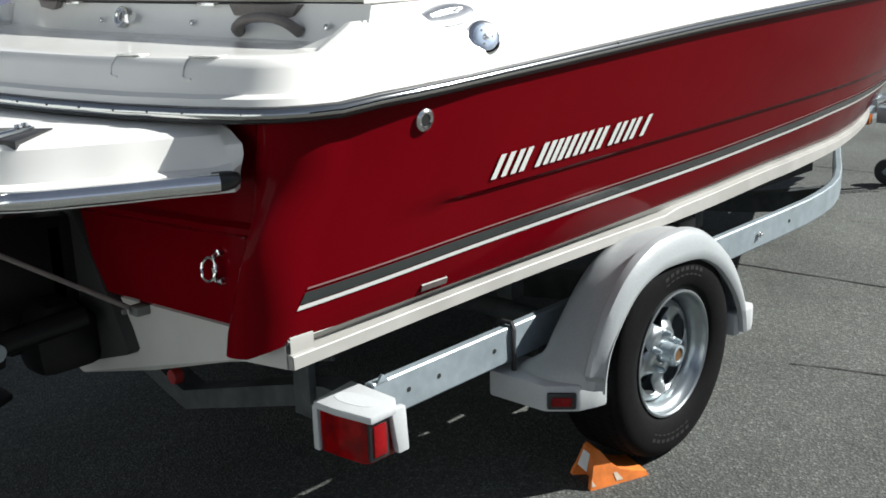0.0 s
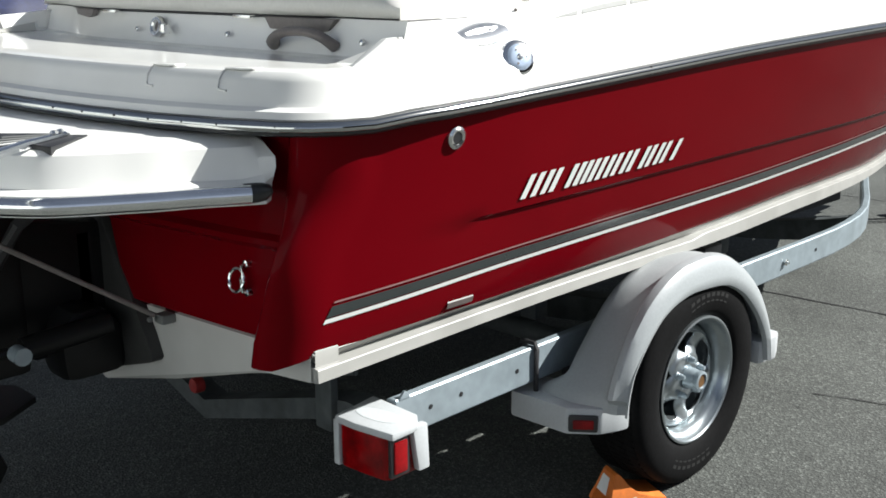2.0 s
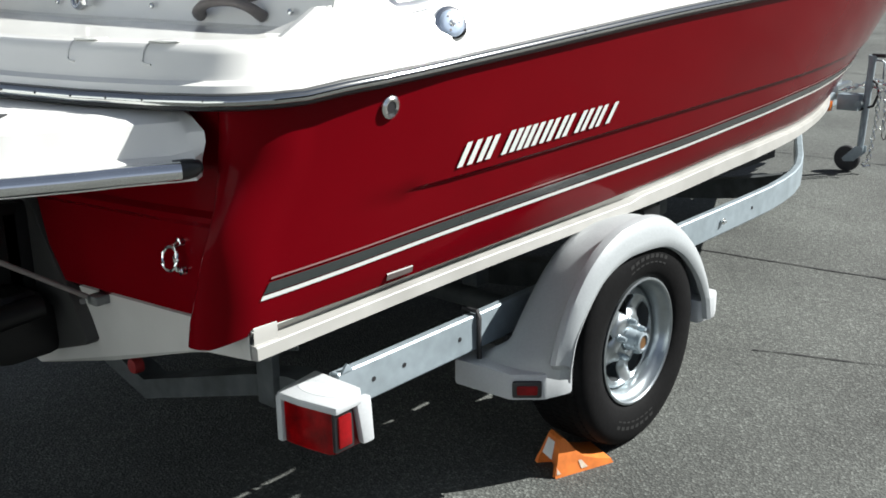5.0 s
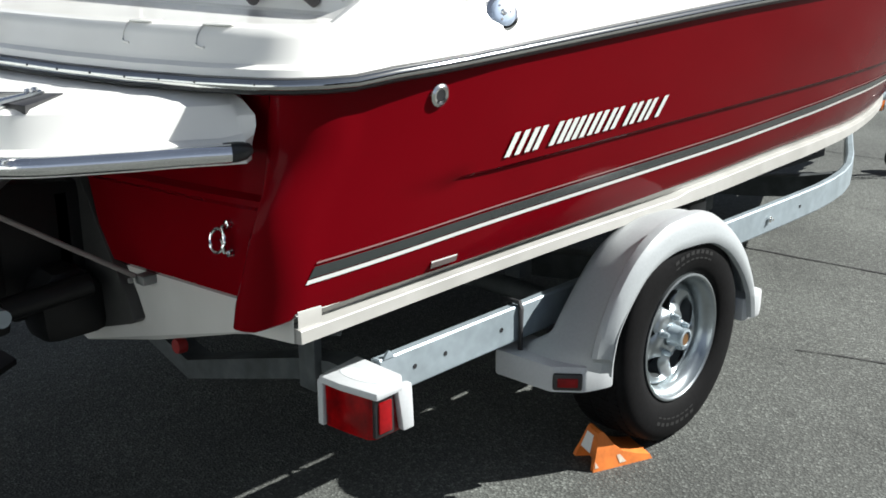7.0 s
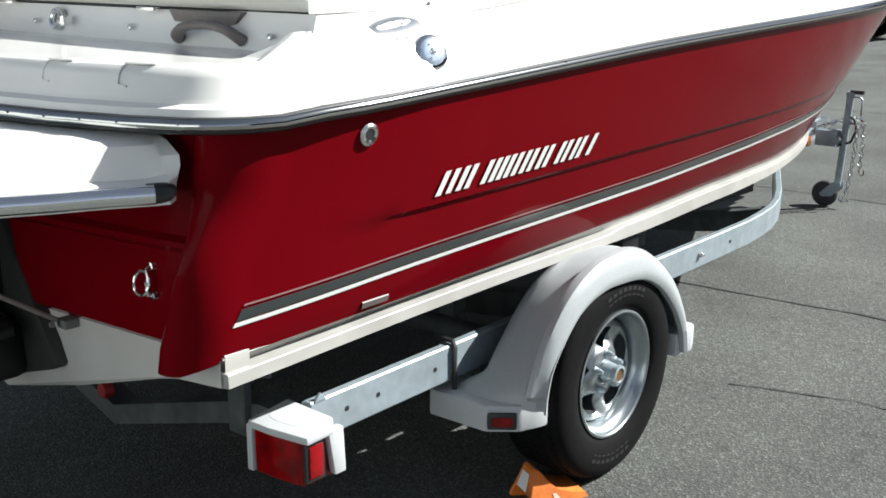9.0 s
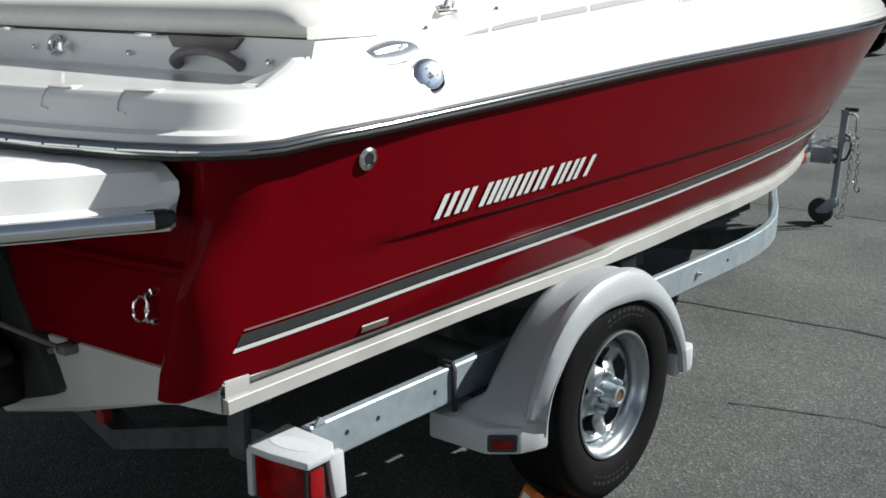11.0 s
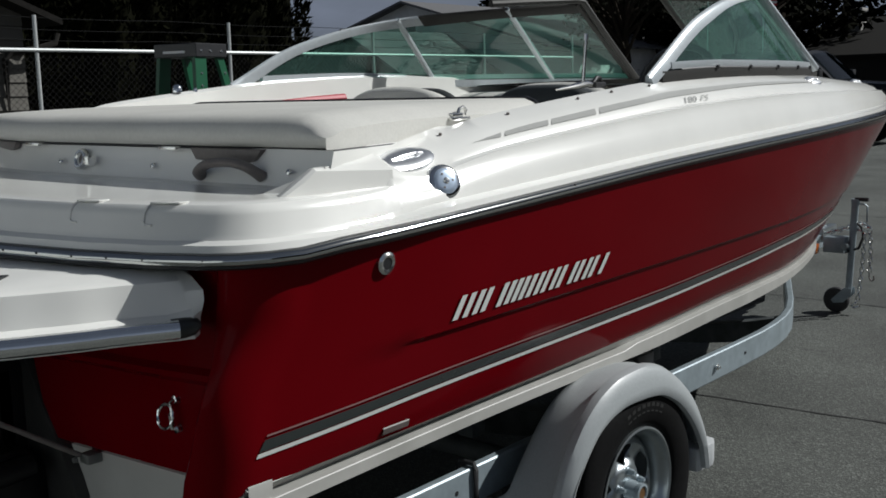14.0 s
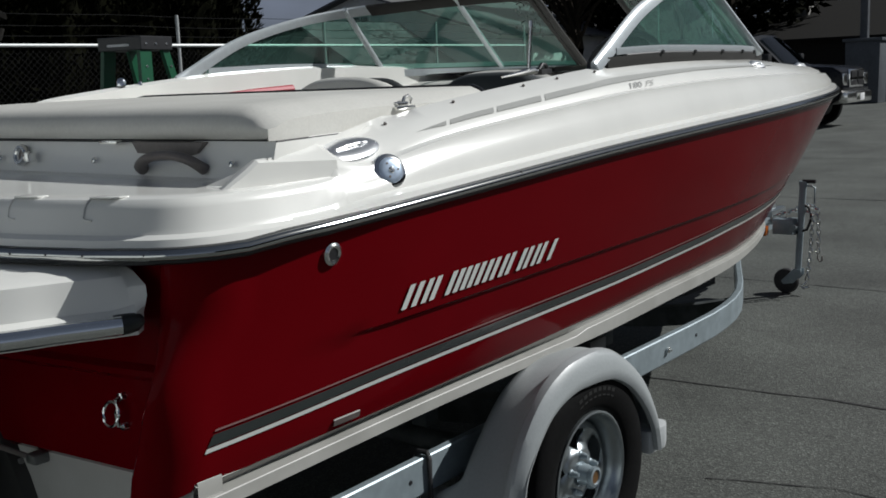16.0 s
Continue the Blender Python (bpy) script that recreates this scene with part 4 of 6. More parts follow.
# pull-up cleats: an oval chrome plate with a bar
def cleat(at, normal, turn, size, label):
    bm = mesh()
    lathe(bm, (0, 0, 0), "z", [(0.0, 0.0075), (0.02, 0.0072), (0.034, 0.0062), (0.044, 0.0040), (0.049, 0.001), (0.0505, -0.003), (0.049, -0.012)], 32)
    for v in bm.verts:
        v.co.x *= 1.75 * size
        v.co.y *= 0.74 * size
    q = Vector(normal).to_track_quat("Z", "Y").to_matrix().to_4x4() @ pose(0, 0, 0, 0, 0, turn)
    bmesh.ops.transform(bm, matrix=Matrix.Translation(at) @ q, verts=bm.verts)
    plate = part("deck_cleat", bm, SATIN, boat, label)
    bm = mesh()
    tube(bm, [(-0.050 * size, 0, 0.004), (-0.02 * size, 0, 0.008), (0.02 * size, 0, 0.008), (0.050 * size, 0, 0.004)], 0.005 * size, 8)
    block(bm, (0.02 * size, -0.008 * size, 0.003), (0.035 * size, 0.008 * size, 0.012), 0.003)
    bmesh.ops.transform(bm, matrix=Matrix.Translation(at) @ q, verts=bm.verts)
    part("cleat_bar", bm, SATIN, plate)


CLEAT_AT, CLEAT_N = deck_seat(-0.800, 0.957, 0.005)
cleat(CLEAT_AT, CLEAT_N + Vector((-0.07, 0, 0)), 12, 1.08, "oval chrome pull-up cleat")
cleat(deck_point(1.56, 8.8), (0, -0.75, 1), 0, 0.75, "oval chrome deck cleat")
cleat(deck_point(2.62, 9.3), (0, -0.75, 1), 0, 0.65, "small oval bow light")
for x, r in ((-0.085, 0.019), (0.0, 0.009)):
    disc_on("deck_knob", (x, 0.90, 1.512 + 0.25 * r), (0, 0, 1), [(0.0, 1.1 * r), (0.4 * r, 1.05 * r), (0.75 * r, 0.8 * r), (0.95 * r, 0.4 * r), (r, -0.01)], CHROME, boat, "domed chrome deck knob", 20)
# latch on the gunwale
bm = mesh()
block(bm, (-0.530, -0.870, 1.413), (-0.455, -0.842, 1.423), 0.003)
block(bm, (-0.520, -0.865, 1.421), (-0.478, -0.847, 1.433), 0.004)
tube(bm, [(-0.492, -0.856, 1.427), (-0.482, -0.856, 1.443), (-0.468, -0.856, 1.447), (-0.457, -0.856, 1.438), (-0.460, -0.856, 1.424)], 0.0046, 8)
part("gunwale_latch", bm, STEEL, boat, "small dark chrome latch")
bm = mesh()
tube(bm, [(-0.03, -0.845, 1.483), (0.05, -0.845, 1.490), (0.12, -0.845, 1.498), (0.15, -0.845, 1.496)], [0.004, 0.010, 0.014, 0.010], 10, flat=0.8)
base = part("light_base", bm, STEEL, boat, "chrome plug base of the stern light")
bm = mesh()
tube(bm, [(0.106, -0.845, 1.495), (0.124, -0.845, 1.628)], 0.0055, 8)
tube(bm, [(0.124, -0.845, 1.626), (0.126, -0.845, 1.644)], 0.0075, 10)
part("light_pole", bm, STEEL, base)
bm = mesh()
block(bm, (0.155, -0.86, 1.485), (0.215, -0.83, 1.503), 0.005)
tube(bm, [(0.16, -0.845, 1.50), (0.18, -0.845, 1.517), (0.20, -0.845, 1.515), (0.21, -0.845, 1.50)], 0.006, 8)
part("pole_clip", bm, BLACK_PLASTIC, base, "black pole clip")
for x, f in ((-0.62, 9.6), (-0.36, 9.6), (-0.05, 9.6), (0.12, 9.6), (0.32, 9.5)):
    disc_on("snap_stud", deck_point(x, f), (0, -0.5, 1), [(0.0, 0.007), (0.0038, 0.006), (0.0045, 0.002), (0.003, 0.0), (0.0045, -0.004)], TAUPE, boat, "small dark snap stud", 10)

# graphics along the deck side
def deck_patch(name, x0, x1, lo, hi, mat, label="", taper=0.0, cant=0.05, fade=0.0):
    bm = mesh()
    rows = []
    n = max(4, int((x1 - x0) / 0.04))
    for i, x in enumerate(span(x0, x1, n)):
        sec = deck_section(x)
        k = 1 - taper * (1 - i / (n - 1)) - fade * i / (n - 1)
        row = []
        for t in span(lo, hi, 3):
            tt = hi + (t - hi) * k
            (ya, za), (yb, zb) = sec[8], sec[9]
            row.append((x + cant * (tt - lo), -(ya + (yb - ya) * tt) - 0.0015, za + (zb - za) * tt + 0.002))
        rows.append(row)
    grid(bm, rows)
    part(name, bm, mat, boat, label)


for x0, x1, tp in ((-0.74, -0.48, 0.85), (-0.465, -0.287, 0.0), (-0.273, -0.07, 0.0)):
    deck_patch("deck_stripe", x0, x1, 0.02, 0.70, DECK_GREY, "grey decal segment", tp)
deck_patch("deck_stripe", -0.052, 1.70, 0.02, 0.70, DECK_GREY, "grey decal segment", fade=0.88)
for body, x, size, lean, mat in (("180", 0.388, 0.058, 0.010, GREY_VINYL), ("FS", 0.492, 0.058, 0.022, DECK_GREY)):
    text = bpy.data.curves.new("model_text", "FONT")
    text.body, text.size, text.fill_mode = body, 1.0, "FRONT"
    holder = bpy.data.objects.new("model_text", text)
    me = bpy.data.meshes.new_from_object(holder)
    bpy.data.objects.remove(holder)
    for v in me.vertices:
        u, f = v.co.x * size, v.co.y / 0.7
        v.co = Vector(deck_point(x + u + lean * f, 7.2 + 0.8 * f)) + Vector((0, -0.002, 0.0015))
    me.materials.append(mat)
    letters = new("model_lettering", me)
    letters.parent = boat
    letters.matrix_parent_inverse = boat.matrix_basis.inverted()

# transom face fittings
bm = mesh()
arch = [(-1.056, -0.545, 1.308), (-1.074, -0.560, 1.316), (-1.092, -0.605, 1.334), (-1.100, -0.655, 1.343), (-1.100, -0.705, 1.345), (-1.092, -0.742, 1.339), (-1.076, -0.760, 1.326), (-1.056, -0.764, 1.312)]
along = [curve(range(8), [p[i] for p in arch]) for i in range(3)]
tube(bm, [tuple(f(u) for f in along) for u in span(0, 7, 30)], [0.017 - 0.004 * math.sin(math.pi * k / 29) for k in range(30)], 12, flat=0.8)
part("grab_handle", bm, TAUPE, boat, "curved taupe grab handle on the transom")
# solid taupe wedges; the shade of the handle recesses is in their colour
bm = mesh()
prism(bm, [(-0.76, 1.371), (-0.50, 1.371), (-0.52, 1.344), (-0.70, 1.338), (-0.735, 1.346)], -1.052, -1.034, "x", 0.003)
part("recess_shade_wedge", bm, TAUPE, boat)
bm = mesh()
prism(bm, [(0.34, 1.371), (0.56, 1.371), (0.53, 1.352), (0.40, 1.347), (0.36, 1.352)], -1.052, -1.034, "x", 0.003)
sweep_port(bm)
part("recess_shade_wedge", bm, TAUPE, boat)
lock = disc_on("shower_lock", (-1.062, -0.035, 1.334), (-1, 0, 0.25), [(0.014, 0.004), (0.018, 0.008), (0.024, 0.008), (0.028, 0.002), (0.028, -0.006)], STEEL, boat, "round chrome fitting with a key")
disc_on("fitting_hole", (-1.058, -0.035, 1.334), (-1, 0, 0.25), [(0.0, 0.002), (0.015, 0.002)], TAUPE, lock)
bm = mesh()
block(bm, (-1.085, -0.105, 1.318), (-1.06, -0.078, 1.345), 0.005)
part("fitting_key", bm, STEEL, lock)
for y in (0.07, -0.36, -0.86):
    disc_on("drain_stud", (-1.06, y, 1.325), (-1, 0, 0.3), [(0.0, 0.006), (0.006, 0.005), (0.008, 0.0)], STEEL, boat, "small stud", 10)
for y in (-0.43, 0.21):
    bm = mesh()
    block(bm, (-1.068, y - 0.035, 1.3655), (-1.05, y + 0.035, 1.3735), 0.002)
    part("pad_hinge", bm, STEEL, boat, "small steel hinge")

# ---- cockpit ----
bm = mesh()
rows = []
for x in span(-0.2, 3.3, 20):
    a = max(0.1, deck_section(x)[12][0] - 0.002)
    z = gun_z(x) - 0.06
    rows.append([(x, -a, z), (x, -a + 0.05, 0.98), (x, -0.2 * a, 0.95), (x, 0.2 * a, 0.95), (x, a - 0.05, 0.98), (x, a, z)])
vs = grid(bm, rows)
for r in (vs[0], vs[-1]):
    bm.faces.new(r)
part("cockpit_liner", bm, VINYL, boat, "cream cockpit lining", angle=30)


def seat(x, y, dark_at, label):
    bm = mesh()
    rows = []
    for k in span(-0.27, 0.27, 15):
        e = (abs(k) / 0.27) ** 3
        top = 1.508 - 0.06 * e
        rows.append([(x - 0.05, y + k, 1.0), (x - 0.07, y + k, 1.30), (x - 0.05, y + k, top - 0.02), (x - 0.02, y + k, top), (x + 0.03, y + k, top - 0.01), (x + 0.06, y + k, top - 0.05), (x + 0.09, y + k, 1.28), (x + 0.10, y + k, 1.0)])
    vs = grid(bm, rows)
    for r in (vs[0], vs[-1]):
        bm.faces.new(r)
    back = part("seat_back", bm, VINYL, boat, label, angle=60)
    bm = mesh()
    rows = []
    for k in span(-0.22, 0.20, 14):
        e = (abs(k + 0.01) / 0.21) ** 4
        top = 1.500 - 0.05 * e
        rows.append([(x + dark_at + 0.0, y + k, 1.02), (x + dark_at, y + k, 1.36), (x + dark_at + 0.02, y + k, top - 0.015), (x + dark_at + 0.05, y + k, top), (x + dark_at + 0.11, y + k, top - 0.03), (x + dark_at + 0.13, y + k, 1.05)])
    vs = grid(bm, rows)
    for r in (vs[0], vs[-1]):
        bm.faces.new(r)
    part("seat_inset", bm, DARK_VINYL, back, "charcoal inset", angle=60)


seat(0.60, 0.36, 0.06, "cream bucket seat back with a charcoal inset")
seat(0.62, -0.40, -0.14, "cream helm seat back with a charcoal inset")
bm = mesh()
tube(bm, [(0.22, 0.80, 1.452), (0.5, 0.80, 1.462), (0.72, 0.80, 1.468)], [0.004, 0.014, 0.018], 8)
part("coaming_bolster", bm, RED_VINYL, boat, "red vinyl coaming strip")
# dashboard pods ahead of the seats
for s in (-1, 1):
    bm = mesh()
    prism(bm, [(1.35, 1.20), (1.40, 1.41), (1.60, 1.47), (2.1, 1.50), (2.1, 1.2)], s * 0.28, s * 0.86, "y", 0.03)
    part("dash_pod", bm, DARK_VINYL if s < 0 else VINYL, boat, "moulded dash pod")
bm = mesh()
tube(bm, [(1.34 + 0.05 * math.sin(t), -0.5 + 0.17 * math.cos(t), 1.49 + 0.15 * math.sin(t)) for t in span(0, 2 * math.pi, 26)], 0.014, 8, cap=False)
for t in (0.5, 2.6, 4.7):
    tube(bm, [(1.37, -0.5, 1.49), (1.34 + 0.05 * math.sin(t), -0.5 + 0.17 * math.cos(t), 1.49 + 0.15 * math.sin(t))], 0.010, 6)
part("steering_wheel", bm, BLACK_PLASTIC, boat, "black steering wheel")

# ---- windscreen ----
def windscreen(s):
    base = [(0.36, 0.925, 1.520), (0.85, 0.93, 1.534), (1.4, 0.905, 1.534), (1.87, 0.83, 1.532), (2.14, 0.745, 1.530), (2.27, 0.52, 1.528), (2.26, 0.23, 1.528)]
    top = [(0.345, 0.925, 1.516), (0.73, 0.895, 1.710), (1.04, 0.85, 1.788), (1.44, 0.765, 1.838), (1.71, 0.63, 1.856), (1.78, 0.45, 1.870), (1.66, 0.24, 1.882)]
    if s > 0:
        base[0], base[1], top[0], top[1], top[2] = (0.195, 0.925, 1.528), (0.85, 0.93, 1.542), (0.195, 0.925, 1.534), (0.53, 0.91, 1.69), (0.90, 0.87, 1.785)
        top[3:] = [(1.18, 0.76, 1.832), (1.36, 0.60, 1.850), (1.56, 0.45, 1.868), (1.82, 0.30, 1.888)]
        base[3:] = [(1.62, 0.86, 1.53), (1.95, 0.74, 1.528), (2.2, 0.5, 1.524), (2.35, 0.30, 1.515)]
    fx = lambda pts: [curve(range(len(pts)), [p[i] for p in pts]) for i in range(3)]
    fb, ft = fx(base), fx(top)
    us = span(0, 6, 49)
    b = [Vector((fb[0](u), s * fb[1](u), fb[2](u))) for u in us]
    t = [Vector((ft[0](u), s * ft[1](u), ft[2](u))) for u in us]
    def bar(k0, k1, w):
        bm = mesh()
        rows = []
        for k in range(k0, k1 + 1):
            lo, hi = b[k], t[k]
            down = lo - hi
            d = down.normalized() if down.length > 0.02 else Vector((0.6, 0, -0.8))
            along = (t[min(k + 1, len(t) - 1)] - t[max(k - 1, 0)]).normalized()
            n_ = along.cross(d).normalized() * 0.011
            rows.append([hi - n_ * 0.6, hi - d * 0.006, hi + n_ * 0.6, hi + d * w * 0.3 + n_, hi + d * w + n_, hi + d * w - n_, hi + d * w * 0.3 - n_])
        vs = grid(bm, rows, close=True)
        for r in (vs[0], vs[-1]):
            bm.faces.new(r)
        return bm
    if s < 0:
        rail = part("windscreen_frame", bar(0, 27, 0.040), ALU, boat, "brushed aluminium windscreen frame")
        part("top_bar", bar(27, 48, 0.032), GASKET_SHADE_GREY, rail, "dark grey bar along the front pane, port one darkened for shade")
    else:
        rail = part("windscreen_frame", bar(0, 24, 0.055), ALU, boat, "brushed aluminium windscreen frame")
        # the port bar is aluminium too; its shade is put into the colour
        part("top_bar", bar(24, 48, 0.065), GASKET_SHADE_GREY, rail, "dark grey bar along the front pane, port one darkened for shade")
    def strip(o0, o1, z0, z1, k0=0):
        bm = mesh()
        rows = []
        for k, p in enumerate(b):
            if k < k0:
                continue
            d = b[min(k + 1, len(b) - 1)] - b[max(k - 1, 0)]
            n_ = Vector((d.y, -d.x, 0)).normalized()
            if n_.dot(p - Vector((1.2, 0, p.z))) < 0:
                n_ = -n_
            top_z = min(z1, t[k].z - p.z + 0.004)
            rows.append([p + n_ * o + Vector((0, 0, z)) for o, z in ((o0, z0), (o1, z0), (o1 + 0.002, (z0 + top_z) / 2), (o1, top_z), (o0, top_z))])
        vs = grid(bm, rows, close=True)
        for r in (vs[0], vs[-1]):
            bm.faces.new(r)
        return bm
    part("base_rail", strip(-0.008, 0.008, 0.014, 0.036, 2), ALU, rail)
    part("snap_track", strip(0.0, 0.011, 0.008, 0.014, 3), BLACK_PLASTIC, rail)
    part("base_gasket", strip(-0.012, 0.010, -0.026, 0.009, 1), GASKET_SHADE_GREY if s < 0 else ALU, rail, "gasket strip under the windscreen")
    for k in range(7, 34, 4):
        bm = mesh()
        lathe(bm, (b[k].x, b[k].y + s * 0.012, b[k].z + 0.012), "y", [(0.0, s * 0.008), (0.007, s * 0.007), (0.008, 0.0)], 8)
        part("snap", bm, BLACK_PLASTIC, rail)
    for k, up in ((25, 26), (48, 48)) if s < 0 else ((17, 21), (36, 38), (48, 48)):
        bm = mesh()
        lean = Vector((-0.006, s * 0.016, 0)) if s < 0 and k < 48 else Vector((0, 0, 0))
        tube(bm, [b[k] + Vector((0, 0, 0.01)) + lean, t[up] + lean], 0.027 if s < 0 and k < 48 else 0.014, 10, flat=0.7 if s < 0 and k < 48 else 1.0)
        part("mullion", bm, GASKET_SHADE_GREY if k == 48 else ALU, rail)
    for k0, k1 in ((2, 16), (16, 34), (34, 48)):
        bm = mesh()
        grid(bm, [[b[k].lerp(t[k], f) for f in span(0.0, 1.0, 4)] for k in range(k0, k1 + 1)])
        pane = part("pane", bm, GLASS, rail, "green-tinted glass pane")
        pane.visible_shadow = False


windscreen(1)
windscreen(-1)
bm = mesh()
sweep_line = [(1.30, 0.42, 1.872), (1.55, 0.36, 1.888), (1.80, 0.285, 1.903), (1.84, 0.275, 1.895), (2.10, 0.275, 1.70), (2.36, 0.275, 1.52)]
tube(bm, sweep_line, 0.017, 8)
# frame coloured dark to carry its shade
part("centre_frame", bm, GASKET_SHADE_GREY, boat, "folded-back centre windscreen frame")
bm = mesh()
tube(bm, [(2.05, -0.42, 1.60), (1.88, -0.50, 1.70), (1.74, -0.53, 1.78)], 0.008, 6)
block(bm, (1.98, -0.45, 1.58), (2.06, -0.38, 1.62), 0.008)
part("wiper", bm, BLACK_PLASTIC, boat, "black wiper arm")

# ---- trailer ----
trailer = thing("boat_trailer", "galvanised steel boat trailer with grey plastic fenders", "trailer", (0.6, 0, 0.0))
ZT, ZB = 0.495, 0.393


def rail_drop(x):
    """The frame hangs a little lower towards the stern."""
    return -0.009 - 0.012 * max(0.0, min(1.0, (0.9 - x) / 1.9))


def rail_path(s):
    pts = [(x, s * 0.82) for x in (-0.962, -0.5, 0.0, 0.6, 1.2)]
    bend = [(1.45, 0.815), (1.62, 0.80), (1.78, 0.775), (1.95, 0.73), (2.15, 0.655), (2.4, 0.545), (2.7, 0.415), (3.0, 0.29), (3.3, 0.165), (3.5, 0.085)]
    return pts + [(x, s * y) for x, y in bend]


for s in (-1, 1):
    bm = mesh()
    sweep(bm, [(x, y, rail_drop(x)) for x, y in rail_path(s)], [(-0.009, ZB), (-0.005, ZB - 0.002), (0.021, ZB - 0.002), (0.025, ZB + 0.003), (0.025, ZT - 0.004), (0.021, ZT), (0.0, ZT), (-0.009, ZT - 0.006)], out=1.0)
    rail = part("frame_rail", bm, GALV, trailer, "galvanised box-section frame rail", angle=25)
    for x in (-0.846, -0.736, -0.516, 1.27):
        bm = mesh()
        lathe(bm, (x, s * 0.8465, 0.444 + rail_drop(x)), "y", [(0.0, 0.0), (0.0065, 0.0), (0.0065, -0.003 * s)], 12)
        part("bolt_hole", bm, BLACK_PLASTIC, rail)
    bm = mesh()
    lathe(bm, (1.01, s * 0.85, 0.444 + rail_drop(1.0)), "y", [(0.0, s * 0.014), (0.006, s * 0.014), (0.006, s * 0.006), (0.013, s * 0.005), (0.013, -0.002), (0.0, -0.002)], 8)
    part("bolt", bm, STEEL, rail)
    bm = mesh()
    for x in (-0.443,):
        tube(bm, [(x, s * 0.853, ZB - 0.045), (x, s * 0.853, ZT - 0.025), (x, s * 0.846, ZT - 0.008), (x, s * 0.80, ZT - 0.008), (x, s * 0.79, ZT - 0.025), (x, s * 0.79, ZB - 0.045)], 0.0075, 8)
    part("u_bolt", bm, RUBBER, rail, "dark U-bolt clamp")
    # bunk boards with carpet
    bm = mesh()
    rows = []
    for x in span(-1.05, 1.9, 20):
        y = s * 0.60
        z = chine_low(x) - 0.33 * (chine_low(x) - keel_z(x)) - 0.012
        rows.append([(x, y - s * 0.05, z - 0.058), (x, y + s * 0.05, z - 0.040), (x, y + s * 0.05, z), (x, y - s * 0.05, z - 0.018)])
    vs = grid(bm, rows, close=True)
    for r in (vs[0], vs[-1]):
        bm.faces.new(r)
    part("bunk", bm, CARPET, trailer, "carpeted bunk board under the hull")
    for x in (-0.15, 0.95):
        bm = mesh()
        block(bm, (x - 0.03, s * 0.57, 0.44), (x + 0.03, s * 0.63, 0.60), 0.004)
        part("bunk_bracket", bm, SHADED_ZINC, trailer)
    # bracket that steadies the bunk beside the wheel
    bm = mesh()
    block(bm, (0.55, s * 0.70, 0.50), (0.66, s * 0.78, 0.56), 0.006)
    block(bm, (0.57, s * 0.66, 0.44), (0.60, s * 0.80, 0.52), 0.004)
    part("guide_bracket", bm, BLACK_PLASTIC, trailer, "dark bracket")

# crossmembers carry the hull's shade in their darker zinc
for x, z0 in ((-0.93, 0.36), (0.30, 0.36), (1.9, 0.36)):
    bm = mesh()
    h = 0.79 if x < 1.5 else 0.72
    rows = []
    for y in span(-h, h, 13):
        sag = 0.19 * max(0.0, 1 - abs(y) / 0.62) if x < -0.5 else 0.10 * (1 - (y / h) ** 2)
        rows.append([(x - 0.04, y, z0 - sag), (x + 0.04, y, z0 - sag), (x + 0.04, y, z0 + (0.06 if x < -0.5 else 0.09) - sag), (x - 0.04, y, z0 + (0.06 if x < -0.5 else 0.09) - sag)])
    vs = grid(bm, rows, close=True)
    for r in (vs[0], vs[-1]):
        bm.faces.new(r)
    part("crossmember", bm, SHADED_ZINC, trailer, "galvanised crossmember with under-hull shade in its colour")
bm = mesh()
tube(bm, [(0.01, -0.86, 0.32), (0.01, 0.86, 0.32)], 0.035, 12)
part("axle", bm, SHADED_ZINC, trailer)
for y, z in ((0.30, 0.29), (0.02, 0.275)):
    bm = mesh()
    lathe(bm, (-0.975, y, z), "x", [(0.0, -0.02), (0.022, -0.018), (0.026, -0.008), (0.026, 0.01)], 14)
    part("rear_marker", bm, RED_CAP, trailer, "small red rear marker lamp")
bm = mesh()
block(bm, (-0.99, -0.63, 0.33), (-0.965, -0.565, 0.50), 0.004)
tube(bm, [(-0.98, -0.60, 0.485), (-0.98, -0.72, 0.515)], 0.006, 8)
part("bunk_post", bm, SHADED_ZINC, trailer)

# fenders
def ramp01(v):
    v = max(0.0, min(1.0, v))
    return v * v * (3 - 2 * v)


